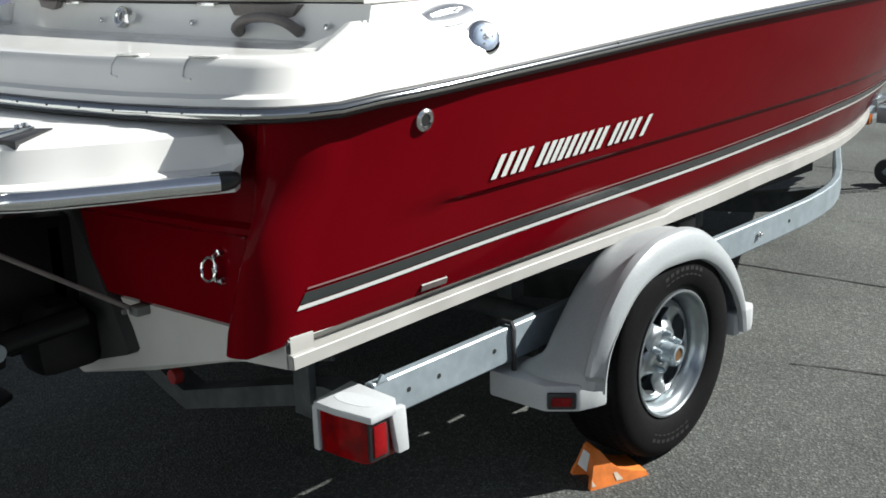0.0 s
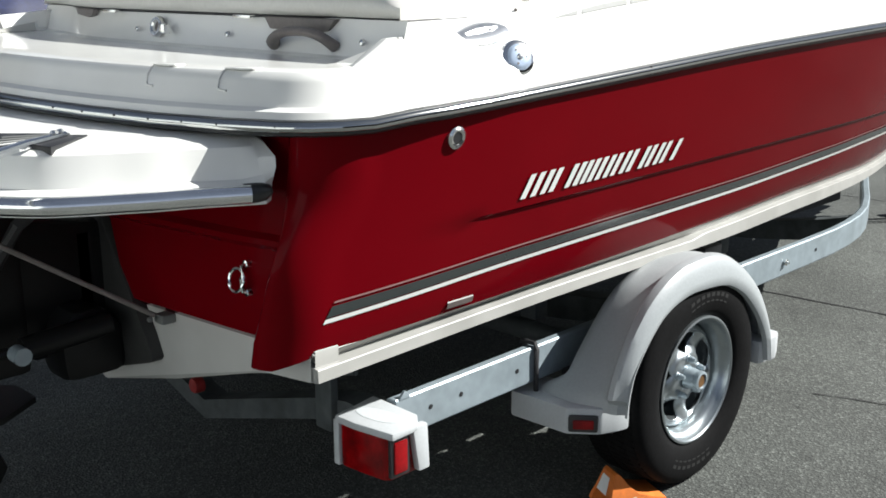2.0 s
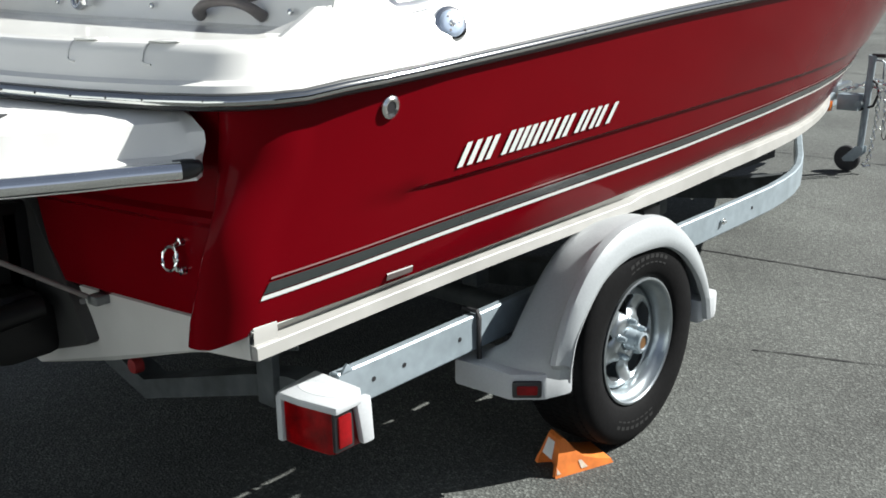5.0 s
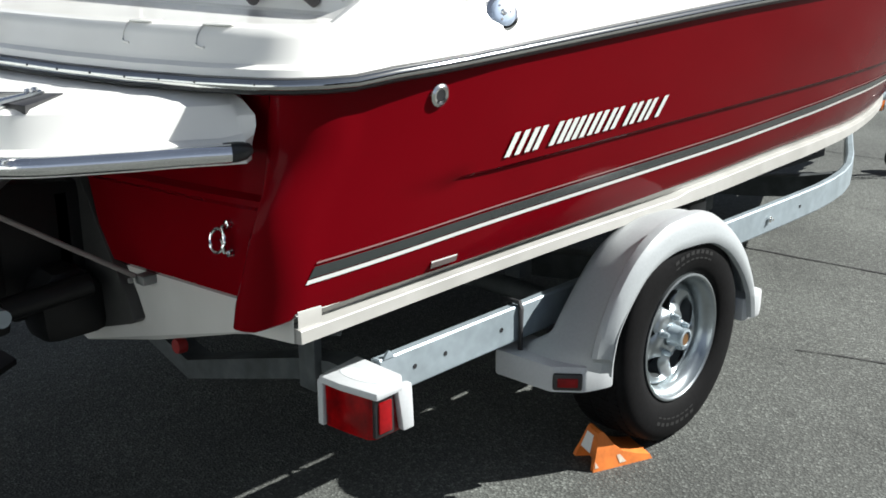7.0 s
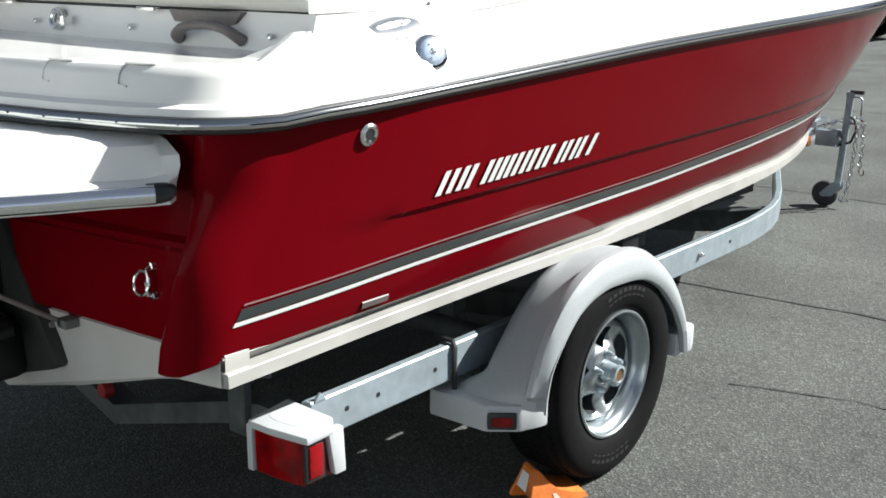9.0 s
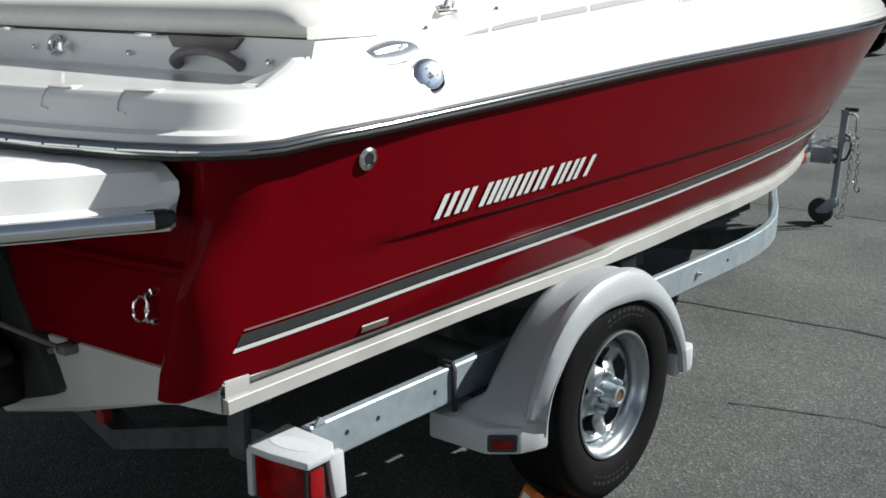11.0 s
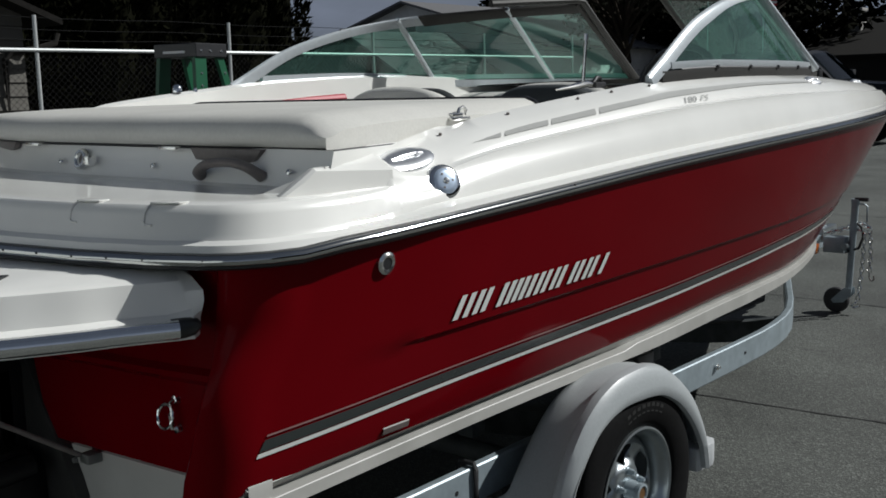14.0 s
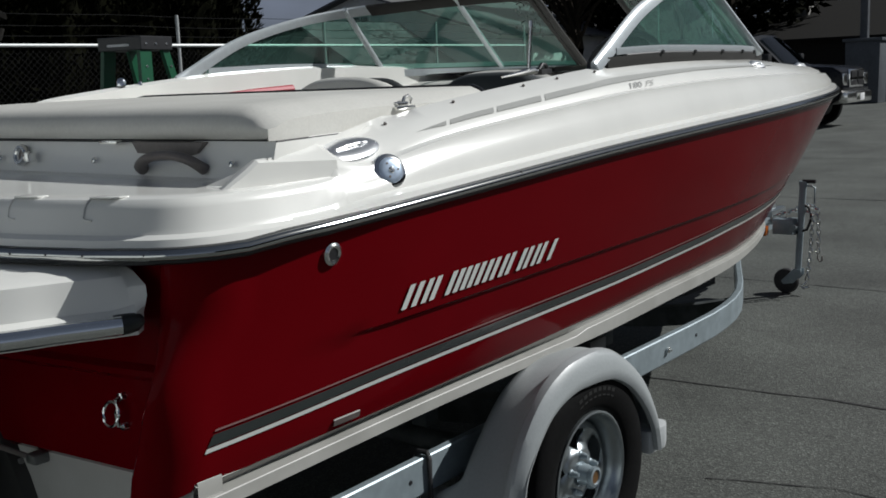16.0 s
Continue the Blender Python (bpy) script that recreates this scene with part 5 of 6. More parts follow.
def fender(s):
    bm = mesh()
    crown = [(-0.445, 0.340), (-0.432, 0.372), (-0.395, 0.420), (-0.335, 0.490), (-0.245, 0.578), (-0.17, 0.628), (-0.09, 0.655), (0.0, 0.666), (0.11, 0.662), (0.205, 0.643), (0.30, 0.592), (0.375, 0.512), (0.42, 0.43), (0.437, 0.335)]
    edge = [(-0.385, 0.335), (-0.382, 0.37), (-0.372, 0.425), (-0.330, 0.515), (-0.248, 0.600), (-0.172, 0.642), (-0.092, 0.663), (0.0, 0.666), (0.095, 0.656), (0.20, 0.612), (0.282, 0.547), (0.346, 0.463), (0.383, 0.38), (0.40, 0.305)]
    lip = [(-0.390, 0.325), (-0.388, 0.36), (-0.372, 0.43), (-0.312, 0.515), (-0.228, 0.585), (-0.155, 0.611), (-0.085, 0.621), (0.0, 0.618), (0.09, 0.606), (0.185, 0.564), (0.267, 0.498), (0.331, 0.423), (0.369, 0.352), (0.384, 0.285)]
    fx = lambda pts: [curve(range(len(pts)), [q[i] for q in pts]) for i in range(2)]
    fc, fe, fl = fx(crown), fx(edge), fx(lip)
    rows = []
    for u in span(0, 13, 66):
        c, e, l = [Vector((g[0](u), g[1](u))) for g in (fc, fe, fl)]
        out = (l - Vector((0, 0.315))).normalized()
        b = 0.029 * ramp01((u - 0.85) / 0.35) * (1 - 0.75 * ramp01((u - 7.0) / 2.5))
        ahead = Vector((0.012 * ramp01((u - 4) / 6), 0))
        low = 0.008 * (1 - ramp01((u - 2.0) / 4.0))
        flare = 1 - ramp01((c.y - 0.345) / 0.075)
        inner = lambda y: y - flare * 0.95 * max(0.0, 0.985 - y)
        pts = [(1.104, l - out * 0.014), (1.118, l - out * 0.010), (1.124, l + out * 0.004), (1.123, l.lerp(e, 0.40)), (1.119, l.lerp(e, 0.66) + out * 0.3 * b), (1.112, e - out * 0.006 + out * 0.75 * b), (1.101, e + out * (0.001 + 0.95 * b)), (1.086 + low, e.lerp(c, 0.18) + out * (0.003 + b)), (1.072 + low, e.lerp(c, 0.30) + out * (0.003 + b)), (1.066 + low, e.lerp(c, 0.34) + out * (0.002 + 0.8 * b)), (1.061 + low, e.lerp(c, 0.37) + out * (0.001 + 0.1 * b)), (1.054 + low, e.lerp(c, 0.42) + out * 0.001), (1.02, e.lerp(c, 0.7) + out * 0.003), (inner(0.985), c.lerp(e, 0.06)), (inner(0.955), c), (inner(0.932), c - out * 0.006), (inner(0.918), c - out * 0.016), (inner(0.910), c - out * 0.036), (inner(0.908), c - out * 0.09)]
        rows.append([(q.x + ahead.x, s * y, q.y) for y, q in pts])
    grid(bm, rows)
    f = part("fender", bm, FENDER, trailer, "moulded grey plastic wheel fender", angle=34)
    # foot pads fore and aft
    for e in (-1, 1):
        bm = mesh()
        if e < 0:
            poly = [(-0.486, 0.797), (-0.478, 0.988), (-0.420, 1.057), (-0.37, 1.078), (-0.33, 1.09), (-0.33, 0.80)]
        else:
            poly = [(0.36, 0.80), (0.36, 1.10), (0.45, 1.112), (0.502, 1.09), (0.512, 0.98), (0.512, 0.80)]
        prism(bm, [(x, s * y) for x, y in poly], 0.273, 0.350, "z", 0.010)
        pad_ob = part("foot_pad", bm, LIGHT_GREY, f, "grey plastic fender step")
        if e < 0:
            bm = mesh()
            face = Matrix.Translation((-0.4505, s * 1.0235, 0.308)) @ pose(0, 0, 0, 0, 0, s * 140.0)
            block(bm, (-0.006, -0.040, -0.024), (0.010, 0.040, 0.024), 0.008, face)
            lamp = part("marker_lamp", bm, BLACK_PLASTIC, f, "black-framed red marker lamp")
            bm = mesh()
            block(bm, (0.006, -0.028, -0.013), (0.014, 0.028, 0.013), 0.004, face)
            part("marker_lens", bm, LENS_DARK, lamp, "dark red lens")
        else:
            bm = mesh()
            block(bm, (0.506, s * 1.0, 0.290), (0.518, s * 1.05, 0.335), 0.003)
            part("front_reflector", bm, BLACK_PLASTIC, f)
    bm = mesh()
    block(bm, (-0.34, s * 0.86, 0.20), (0.34, s * 0.875, 0.39), 0.004)
    part("inner_plate", bm, BLACK_PLASTIC, f)


for s in (-1, 1):
    fender(s)

# wheels
def wheel(s):
    c = (0.010, s * 0.998, 0.320)
    bm = mesh()
    prof = [(0.188, 0.070), (0.196, 0.090), (0.215, 0.102), (0.247, 0.109), (0.282, 0.107), (0.304, 0.099), (0.315, 0.087), (0.319, 0.06), (0.320, 0.0), (0.319, -0.05), (0.3155, -0.076), (0.305, -0.088), (0.245, -0.104), (0.196, -0.09), (0.188, -0.07)]
    lathe(bm, c, "y", [(r, s * a) for r, a in prof], 72)
    tyre = part("tyre", bm, TYRE, trailer, "black radial trailer tyre on a zinc wheel", angle=60)
    # tread blocks round the shoulder
    bm = mesh()
    for k in range(84):
        t = 2 * math.pi * k / 84
        m = Matrix.Translation(c) @ Matrix.Rotation(-t, 4, "Y")
        for a in (-0.066, -0.034, 0.0, 0.034, 0.066):
            if abs(math.sin(t) + 1) < 0.02:
                continue
            block(bm, (-0.0095, a - 0.0135, 0.314), (0.0095, a + 0.0135, 0.3215 if abs(a) < 0.05 else 0.3192), 0, m @ Matrix.Rotation(0.25 * (1 if a > 0 else -1), 4, "Z"))
    for k in range(76):
        m = Matrix.Translation(c) @ Matrix.Rotation(-2 * math.pi * k / 76, 4, "Y")
        for e in (-1, 1):
            block(bm, (-0.0085, min(e * 0.072, e * 0.0925), 0.291), (0.0085, max(e * 0.072, e * 0.0925), 0.3095), 0, m)
    tagged(part("tread", bm, TYRE, tyre, "block tread", smooth=False), kind="stuff")
    # plain bars in place of the sidewall lettering
    bm = mesh()
    block(bm, (-0.0085, -0.001, 0.240), (0.0085, 0.0006, 0.266))
    bar = shared("sidewall_bar", bm, TYRE_LETTER, False)
    for base in (152, 335):
        for k in range(8):
            piece("sidewall_bar", bar, Matrix.Translation((c[0], c[1] + s * 0.1075, c[2])) @ Matrix.Rotation(-radians(base + k * 6), 4, "Y"), tyre)
    # rim with a deep barrel and a five-window disc
    bm = mesh()
    lathe(bm, c, "y", [(r, s * a) for r, a in ((0.188, 0.066), (0.193, 0.082), (0.193, 0.096), (0.187, 0.098), (0.182, 0.094), (0.178, 0.080), (0.172, 0.074), (0.166, 0.066), (0.162, 0.050), (0.160, 0.030), (0.156, -0.07))], 64)
    rim = part("rim", bm, GALV_SHINY, tyre, "zinc-plated steel rim")
    bm = mesh()
    bands = [(0.028, 0.024, 0), (0.05, 0.024, 0), (0.064, 0.020, 0), (0.072, 0.012, 0), (0.078, 0.006, 6), (0.085, 0.002, 11), (0.095, -0.001, 16), (0.106, 0.000, 20), (0.116, 0.003, 22.5), (0.125, 0.007, 23.5), (0.132, 0.009, 21), (0.136, 0.010, 14), (0.1375, 0.011, 0), (0.147, 0.011, 0), (0.152, 0.006, 0), (0.162, -0.006, 0)]
    for w in range(5):
        rows = []
        for r, a, half in bands:
            row = []
            for j in range(13):
                k = j / 12
                ang = radians(21 + 72 * w + half + (72 - 2 * half) * k)
                crown_ = 0.034 + 0.008 * math.sin(math.pi * k) if 0.07 < r < 0.14 else 0.034
                row.append((c[0] + r * math.cos(ang), c[1] + s * (a + crown_), c[2] + r * math.sin(ang)))
            rows.append(row)
        grid(bm, rows)
    bmesh.ops.remove_doubles(bm, verts=bm.verts, dist=0.0004)
    disc = part("wheel_disc", bm, GALV_SHINY, rim, "five-window zinc wheel disc", angle=50)
    sol = disc.modifiers.new("thick", "SOLIDIFY")
    sol.thickness, sol.offset = 0.006, 0.0
    bm = mesh()
    lathe(bm, (c[0], c[1] - s * 0.045, c[2]), "y", [(0.0, -0.002 * s), (0.165, -0.002 * s)], 32)
    part("brake_drum", bm, BLACK_PLASTIC, rim)
    bm = mesh()
    lathe(bm, c, "y", [(r, s * a) for r, a in ((0.038, 0.048), (0.032, 0.060), (0.030, 0.082), (0.028, 0.086), (0.027, 0.094), (0.0295, 0.097), (0.029, 0.108), (0.022, 0.110), (0.020, 0.106))], 28)
    hub = part("hub", bm, GALV, rim, "projecting zinc hub")
    bm = mesh()
    lathe(bm, c, "y", [(0.0, s * 0.105), (0.021, s * 0.106)], 20)
    part("hub_cap", bm, GREASE, hub, "brown dust cap")
    for k in range(5):
        t = 2 * math.pi * (k + 0.25) / 5
        bm = mesh()
        lathe(bm, (c[0] + 0.057 * math.cos(t), c[1], c[2] + 0.057 * math.sin(t)), "y", [(r, s * a) for r, a in ((0.0, 0.084), (0.006, 0.083), (0.0075, 0.076), (0.0095, 0.073), (0.0095, 0.062), (0.013, 0.059), (0.013, 0.048))], 10)
        part("lug_nut", bm, GALV, hub)


for s in (-1, 1):
    wheel(s)

# tail lamps with their plastic guards
def tail_lamp(s):
    z0 = 0.340
    bm = mesh()
    top = [(-1.111, 0.792), (-1.108, 0.862), (-1.090, 0.970), (-1.010, 0.968), (-0.972, 0.928), (-0.968, 0.768)]
    prism(bm, [(x, s * y) for x, y in top], 0.449, 0.468, "z", 0.006)
    prism(bm, [(x, s * y) for x, y in [(-1.108, 0.782), (-1.108, 0.802), (-0.985, 0.790), (-0.985, 0.770)]], z0, 0.455, "z", 0.004)
    prism(bm, [(-1.003, z0 + 0.005), (-1.022, 0.46), (-0.975, 0.46), (-0.968, z0 + 0.005)], s * 0.945, s * 0.966, "y", 0.005)
    g = part("tail_lamp", bm, LIGHT_GREY, trailer, "pale grey guard of the tail lamp")
    for k in range(-9, 10):
        bm = mesh()
        h = 0.030 * math.sqrt(max(0, 1 - (k / 10) ** 2))
        block(bm, (-h, k * 0.0065 - 0.0014, 0.0), (h, k * 0.0065 + 0.0014, 0.0022))
        bmesh.ops.transform(bm, matrix=Matrix.Translation((-1.04, s * 0.868, 0.4675)) @ pose(0, 0, 0, 0, 0, s * -8), verts=bm.verts)
        part("grip_rib", bm, LIGHT_GREY, g)
    bm = mesh()
    prism(bm, [(x, s * y) for x, y in [(-1.102, 0.803), (-1.098, 0.862), (-1.088, 0.935), (-1.075, 0.948), (-0.985, 0.948), (-0.985, 0.803)]], z0, 0.447, "z", 0.006)
    body = part("lamp_body", bm, LENS_RED, g, "glossy red lens")
    bm = mesh()
    block(bm, (-1.082, s * 0.944, z0 + 0.008), (-1.024, s * 0.956, 0.444), 0.004)
    part("side_frame", bm, BLACK_PLASTIC, body, "black lens frame")
    bm = mesh()
    block(bm, (-1.074, s * 0.950, z0 + 0.018), (-1.034, s * 0.961, 0.436), 0.004)
    part("side_lens", bm, LENS_DARK, body, "dark red side lens")
    bm = mesh()
    block(bm, (-0.99, s * 0.78, 0.40), (-0.93, s * 0.84, 0.440), 0.004)
    part("lamp_bracket", bm, GALV, g)
    bm = mesh()
    prism(bm, [(-0.955, 0.472), (-0.935, 0.494), (-0.915, 0.472)], s * 0.840, s * 0.848, "y", 0.002)
    part("bracket_tab", bm, GALV, g)


for s in (-1, 1):
    tail_lamp(s)

# tongue, coupler, jack, chains, marker
bm = mesh()
block(bm, (2.7, -0.038, ZB + 0.01), (4.25, 0.038, ZT - 0.005), 0.006)
tongue = part("tongue", bm, GALV, trailer, "galvanised tongue tube")
bm = mesh()
prism(bm, [(4.2, -0.05), (4.2, 0.05), (4.42, 0.04), (4.5, 0.03), (4.52, 0.0), (4.5, -0.03), (4.42, -0.04)], ZT - 0.05, ZT + 0.035, "z", 0.012)
block(bm, (4.28, -0.015, ZT + 0.03), (4.36, 0.015, ZT + 0.07), 0.006)
part("coupler", bm, GALV_SHINY, tongue, "zinc ball coupler")
bm = mesh()
block(bm, (2.05, -0.04, 0.45), (2.13, 0.04, 0.62), 0.006)
part("keel_roller_post", bm, GALV, trailer)
bm = mesh()
block(bm, (3.78, -0.045, ZT), (3.86, 0.045, 1.0), 0.006, Matrix.Translation((3.82, 0, ZT)) @ pose(0, 0, 0, 0, 8, 0) @ Matrix.Translation((-3.82, 0, -ZT)))
part("winch_post", bm, GALV, trailer, "galvanised winch post")
bm = mesh()
block(bm, (4.06, -0.235, 0.40), (4.17, -0.10, 0.50), 0.006)
mount = part("jack_mount", bm, GALV, trailer, "weathered swivel mount of the jack")
bm = mesh()
tube(bm, [(4.12, -0.235, 0.445), (4.05, -0.235, 0.445)], 0.018, 10)
part("mount_pin", bm, GALV_SHINY, mount, "bright pin plate")
JX, JY = 4.14, -0.245
bm = mesh()
tube(bm, [(JX, JY, 0.14), (JX, JY - 0.026, 0.735)], [0.021, 0.023], 14)
tube(bm, [(JX, JY - 0.025, 0.715), (JX, JY - 0.026, 0.742)], 0.027, 14)
post = part("jack_post", bm, GALV, mount, "weathered steel jack post")
bm = mesh()
tube(bm, [(JX, JY - 0.03, 0.715), (JX, JY - 0.085, 0.712), (JX, JY - 0.10, 0.70), (JX, JY - 0.10, 0.60)], 0.006, 8)
part("crank_arm", bm, GALV, mount)
bm = mesh()
tube(bm, [(JX, JY - 0.022, 0.742), (JX, JY - 0.105, 0.742)], [0.012, 0.013], 10)
part("jack_handle", bm, RUBBER, mount, "black crank handle")
bm = mesh()
for dx in (-0.034, 0.028):
    prism(bm, [(JY - 0.03, 0.17), (JY + 0.02, 0.17), (JY + 0.10, 0.085), (JY + 0.085, 0.065), (JY + 0.02, 0.075), (JY - 0.03, 0.13)], JX + dx, JX + dx + 0.006, "x", 0.002)
part("caster_fork", bm, GALV, mount)
bm = mesh()
lathe(bm, (JX, JY + 0.075, 0.083), "x", [(0.0, -0.022), (0.05, -0.022), (0.076, -0.018), (0.083, -0.008), (0.083, 0.008), (0.076, 0.018), (0.05, 0.022), (0.0, 0.022)], 28)
part("jack_wheel", bm, RUBBER, mount, "black jack wheel")
bm = mesh()
block(bm, (3.965, -0.095, 0.398), (4.015, -0.038, 0.462), 0.006)
part("side_marker", bm, LENS_AMBER, trailer, "amber side marker lamp")


def chain(path, parent_ob):
    bm = mesh()
    pts = [Vector(p) for p in path]
    total = [0.0]
    for a, b in zip(pts, pts[1:]):
        total.append(total[-1] + (b - a).length)
    n = int(total[-1] / 0.030)
    for i in range(n):
        d = (i + 0.5) * total[-1] / n
        k = max(j for j in range(len(pts) - 1) if total[j] <= d)
        f = (d - total[k]) / (total[k + 1] - total[k])
        p, ax = pts[k].lerp(pts[k + 1], f), (pts[k + 1] - pts[k]).normalized()
        q = ax.to_track_quat("X", "Z").to_matrix().to_4x4() @ Matrix.Rotation(math.pi / 2 * (i % 2), 4, "X")
        tube(bm, [Matrix.Translation(p) @ q @ Vector((0.021 * math.cos(t), 0.012 * math.sin(t), 0)) for t in span(0, 2 * math.pi, 11)], 0.0048, 5, cap=False)
    part("safety_chain", bm, STEEL, parent_ob, "hanging steel safety chain")


chain([(4.20, -0.06, 0.50), (4.16, -0.25, 0.56), (4.14, -0.335, 0.535), (4.14, -0.325, 0.30), (4.14, -0.305, 0.09)], tongue)
chain([(4.24, -0.06, 0.50), (4.18, -0.30, 0.585), (4.14, -0.365, 0.565), (4.14, -0.376, 0.40), (4.14, -0.372, 0.28)], tongue)
bm = mesh()
tube(bm, [(4.14, -0.305, 0.09), (4.14, -0.29, 0.065), (4.13, -0.27, 0.052), (4.12, -0.29, 0.045), (4.12, -0.325, 0.058)], 0.008, 8)
part("chain_hook", bm, STEEL, tongue, "bright steel chain hook")
bm = mesh()
tube(bm, [(4.14, -0.372, 0.28), (4.14, -0.37, 0.25), (4.14, -0.385, 0.225), (4.14, -0.40, 0.235), (4.14, -0.40, 0.262)], 0.006, 8)
part("chain_hook", bm, TAUPE, tongue, "dark steel chain hook")
bm = mesh()
tube(bm, [(4.12, -0.22, 0.40), (4.14, -0.30, 0.43), (4.14, -0.325, 0.50), (4.14, -0.31, 0.57), (4.14, -0.28, 0.59)], 0.009, 8)
part("wiring", bm, RUBBER, tongue, "black wiring loop")

# ---- wheel chock ----
chock = thing("wheel_chock", "orange plastic wheel chock wedged behind the tyre", "chock", (-0.23, -1.0, 0))
place = Matrix.Translation((-0.342, -1.045, 0)) @ pose(0, 0, 0, 0, 0, -21)


def on_chock(u, w, z, off=0.0):
    """u along the wedge, w from its near to its far side; the sides lean in towards the top."""
    k = max(0.0, min(1.0, z / 0.106))
    near, far = 0.030 * k, 0.122 - 0.032 * k
    return place @ Vector((u + 0.08 * (near + (far - near) * w), near + (far - near) * w - off, z))


bm = mesh()
rows = []
for w in span(0.0, 1.0, 9):
    hollow = 0.040 if 0.2 < w < 0.8 else 0.0
    rows.append([on_chock(u, w, z) for u, z in ((hollow, 0.0), (hollow + 0.004, 0.020), (0.012, 0.036), (0.022, 0.070), (0.030, 0.100), (0.038, 0.106), (0.050, 0.099), (0.075, 0.066), (0.105, 0.040), (0.15, 0.024), (0.195, 0.014), (0.202, 0.0))])
vs = grid(bm, rows, close=True)
for r in (vs[0], vs[-1]):
    bm.faces.new(r)
part("wedge", bm, ORANGE, chock, angle=30)
bm = mesh()
grid(bm, [[on_chock(u - 0.002, w, z) for u, z in ((0.0127, 0.038), (0.0175, 0.055), (0.022, 0.070), (0.0268, 0.088))] for w in span(0.32, 0.85, 4)])
part("worn_patch", bm, FLAG_WHITE, chock, "pale worn patch")
for u0, u1 in ((0.004, 0.020), (0.090, 0.112)):
    bm = mesh()
    rows = []
    for f in span(0.0, 1.0, 5):
        top = 0.010 + f * (0.020 if u0 < 0.05 else 0.024)
        lean = -0.25 * f * (0.02 if u0 < 0.05 else 0.03)
        rows.append([on_chock(max(0.004 + top * 0.2, u + lean), 0.0, top, 0.0015) for u in (u0, u1 - (u1 - u0) * 0.5 * f)])
    grid(bm, rows)
    part("scuff_band", bm, WORN, chock, "pale scuffed band")

# ---- step ladder beyond the boat ----
LX, LY = 0.44, 1.626
ladder = thing("step_ladder", "green fibreglass step ladder with a black cap standing beside the boat", "ladder", (LX, LY, 0))
def on_ladder(u, v, z):
    """u across the front to its near side, v to the back."""
    return Vector((LX + 0.247 * u + 0.965 * v, LY - 0.965 * u + 0.247 * v, z))


def ladder_box(name, mat, us, vs_, zs, label="", parent=None):
    bm = mesh()
    low = [on_ladder(u, v, zs[0]) for u, v in ((us[0], vs_[0]), (us[1], vs_[0]), (us[1], vs_[1]), (us[0], vs_[1]))]
    high = [on_ladder(u, v, zs[1]) for u, v in ((us[0], vs_[0]), (us[1], vs_[0]), (us[1], vs_[1]), (us[0], vs_[1]))]
    r = grid(bm, [low, high], close=True)
    for q in r:
        bm.faces.new(q)
    bmesh.ops.bevel(bm, geom=list(bm.edges), offset=0.003, segments=1, affect="EDGES")
    return part(name, bm, mat, parent or ladder, label)


for u, v, du, dv in ((-0.105, 0.03, -0.10, -0.13), (0.105, 0.03, 0.10, -0.13), (-0.10, 0.18, -0.07, 0.55), (0.10, 0.18, 0.07, 0.55)):
    bm = mesh()
    front = v < 0.1
    w, d = (0.010, 0.040) if front else (0.010, 0.024)
    rows = [[on_ladder(u + du * k + a * w, v + dv * k + b * d, 1.68 * (1 - k)) for a, b in ((-1, -1), (1, -1), (1, 1), (-1, 1))] for k in (0, 1)]
    for q in grid(bm, rows, close=True):
        bm.faces.new(q)
    leg = part("rail", bm, GREEN_FIBRE, ladder)
    for k in (0.05, 0.085):
        bm = mesh()
        p = on_ladder(u + du * k + math.copysign(w + 0.002, u), v + dv * k, 1.68 * (1 - k))
        bmesh.ops.create_icosphere(bm, subdivisions=1, radius=0.007, matrix=Matrix.Translation(p))
        part("rivet", bm, STEEL, leg)
for k in range(5):
    z = 0.3 + 0.27 * k
    f = 1 - z / 1.68
    ladder_box("step", ALU, (-0.10 - 0.10 * f, 0.10 + 0.10 * f), (-0.01 - 0.13 * f, 0.07 - 0.13 * f), (z, z + 0.03))
cap = ladder_box("top_cap", BLACK_PLASTIC, (-0.127, 0.127), (-0.015, 0.215), (1.672, 1.735), "black moulded top cap")
for v in (0.02, 0.09, 0.17):
    bm = mesh()
    bmesh.ops.create_icosphere(bm, subdivisions=1, radius=0.007, matrix=Matrix.Translation(on_ladder(0.128, v, 1.70)))
    part("rivet", bm, STEEL, cap)
ladder_box("label_bar", FLAG_WHITE, (-0.07, 0.06), (-0.0175, -0.0145), (1.69, 1.702), "plain pale bar", cap)

# ---- tarp-covered load beyond the boat ----
load = thing("covered_load", "low load under a draped dark blue tarp", "tarp", (-0.2, 5.7, 0))
bm = mesh()
rows = []
for i, x in enumerate(span(-1.6, 1.25, 20)):
    row = []
    for j, (y, z) in enumerate(((4.86, 0.0), (4.90, 0.5), (4.93, 1.0), (4.97, 1.26), (5.06, 1.36), (5.3, 1.385), (5.7, 1.39), (6.1, 1.385), (6.34, 1.36), (6.43, 1.26), (6.47, 1.0), (6.50, 0.5), (6.54, 0.0))):
        fold = 0.035 * noise.noise((x * 3.1, j * 0.8, 2.0))
        end = max(0.0, abs(x + 0.175) - 1.33) / 0.095
        row.append((x, y + fold, max(0.0, z + 0.4 * fold - (0.10 * end if z > 1.2 else 0.0)) if z > 0 else 0.0))
    rows.append(row)
vs = grid(bm, rows)
for r in (vs[0], vs[-1]):
    bm.faces.new(r)
part("tarp", bm, TARP, load)
bm = mesh()
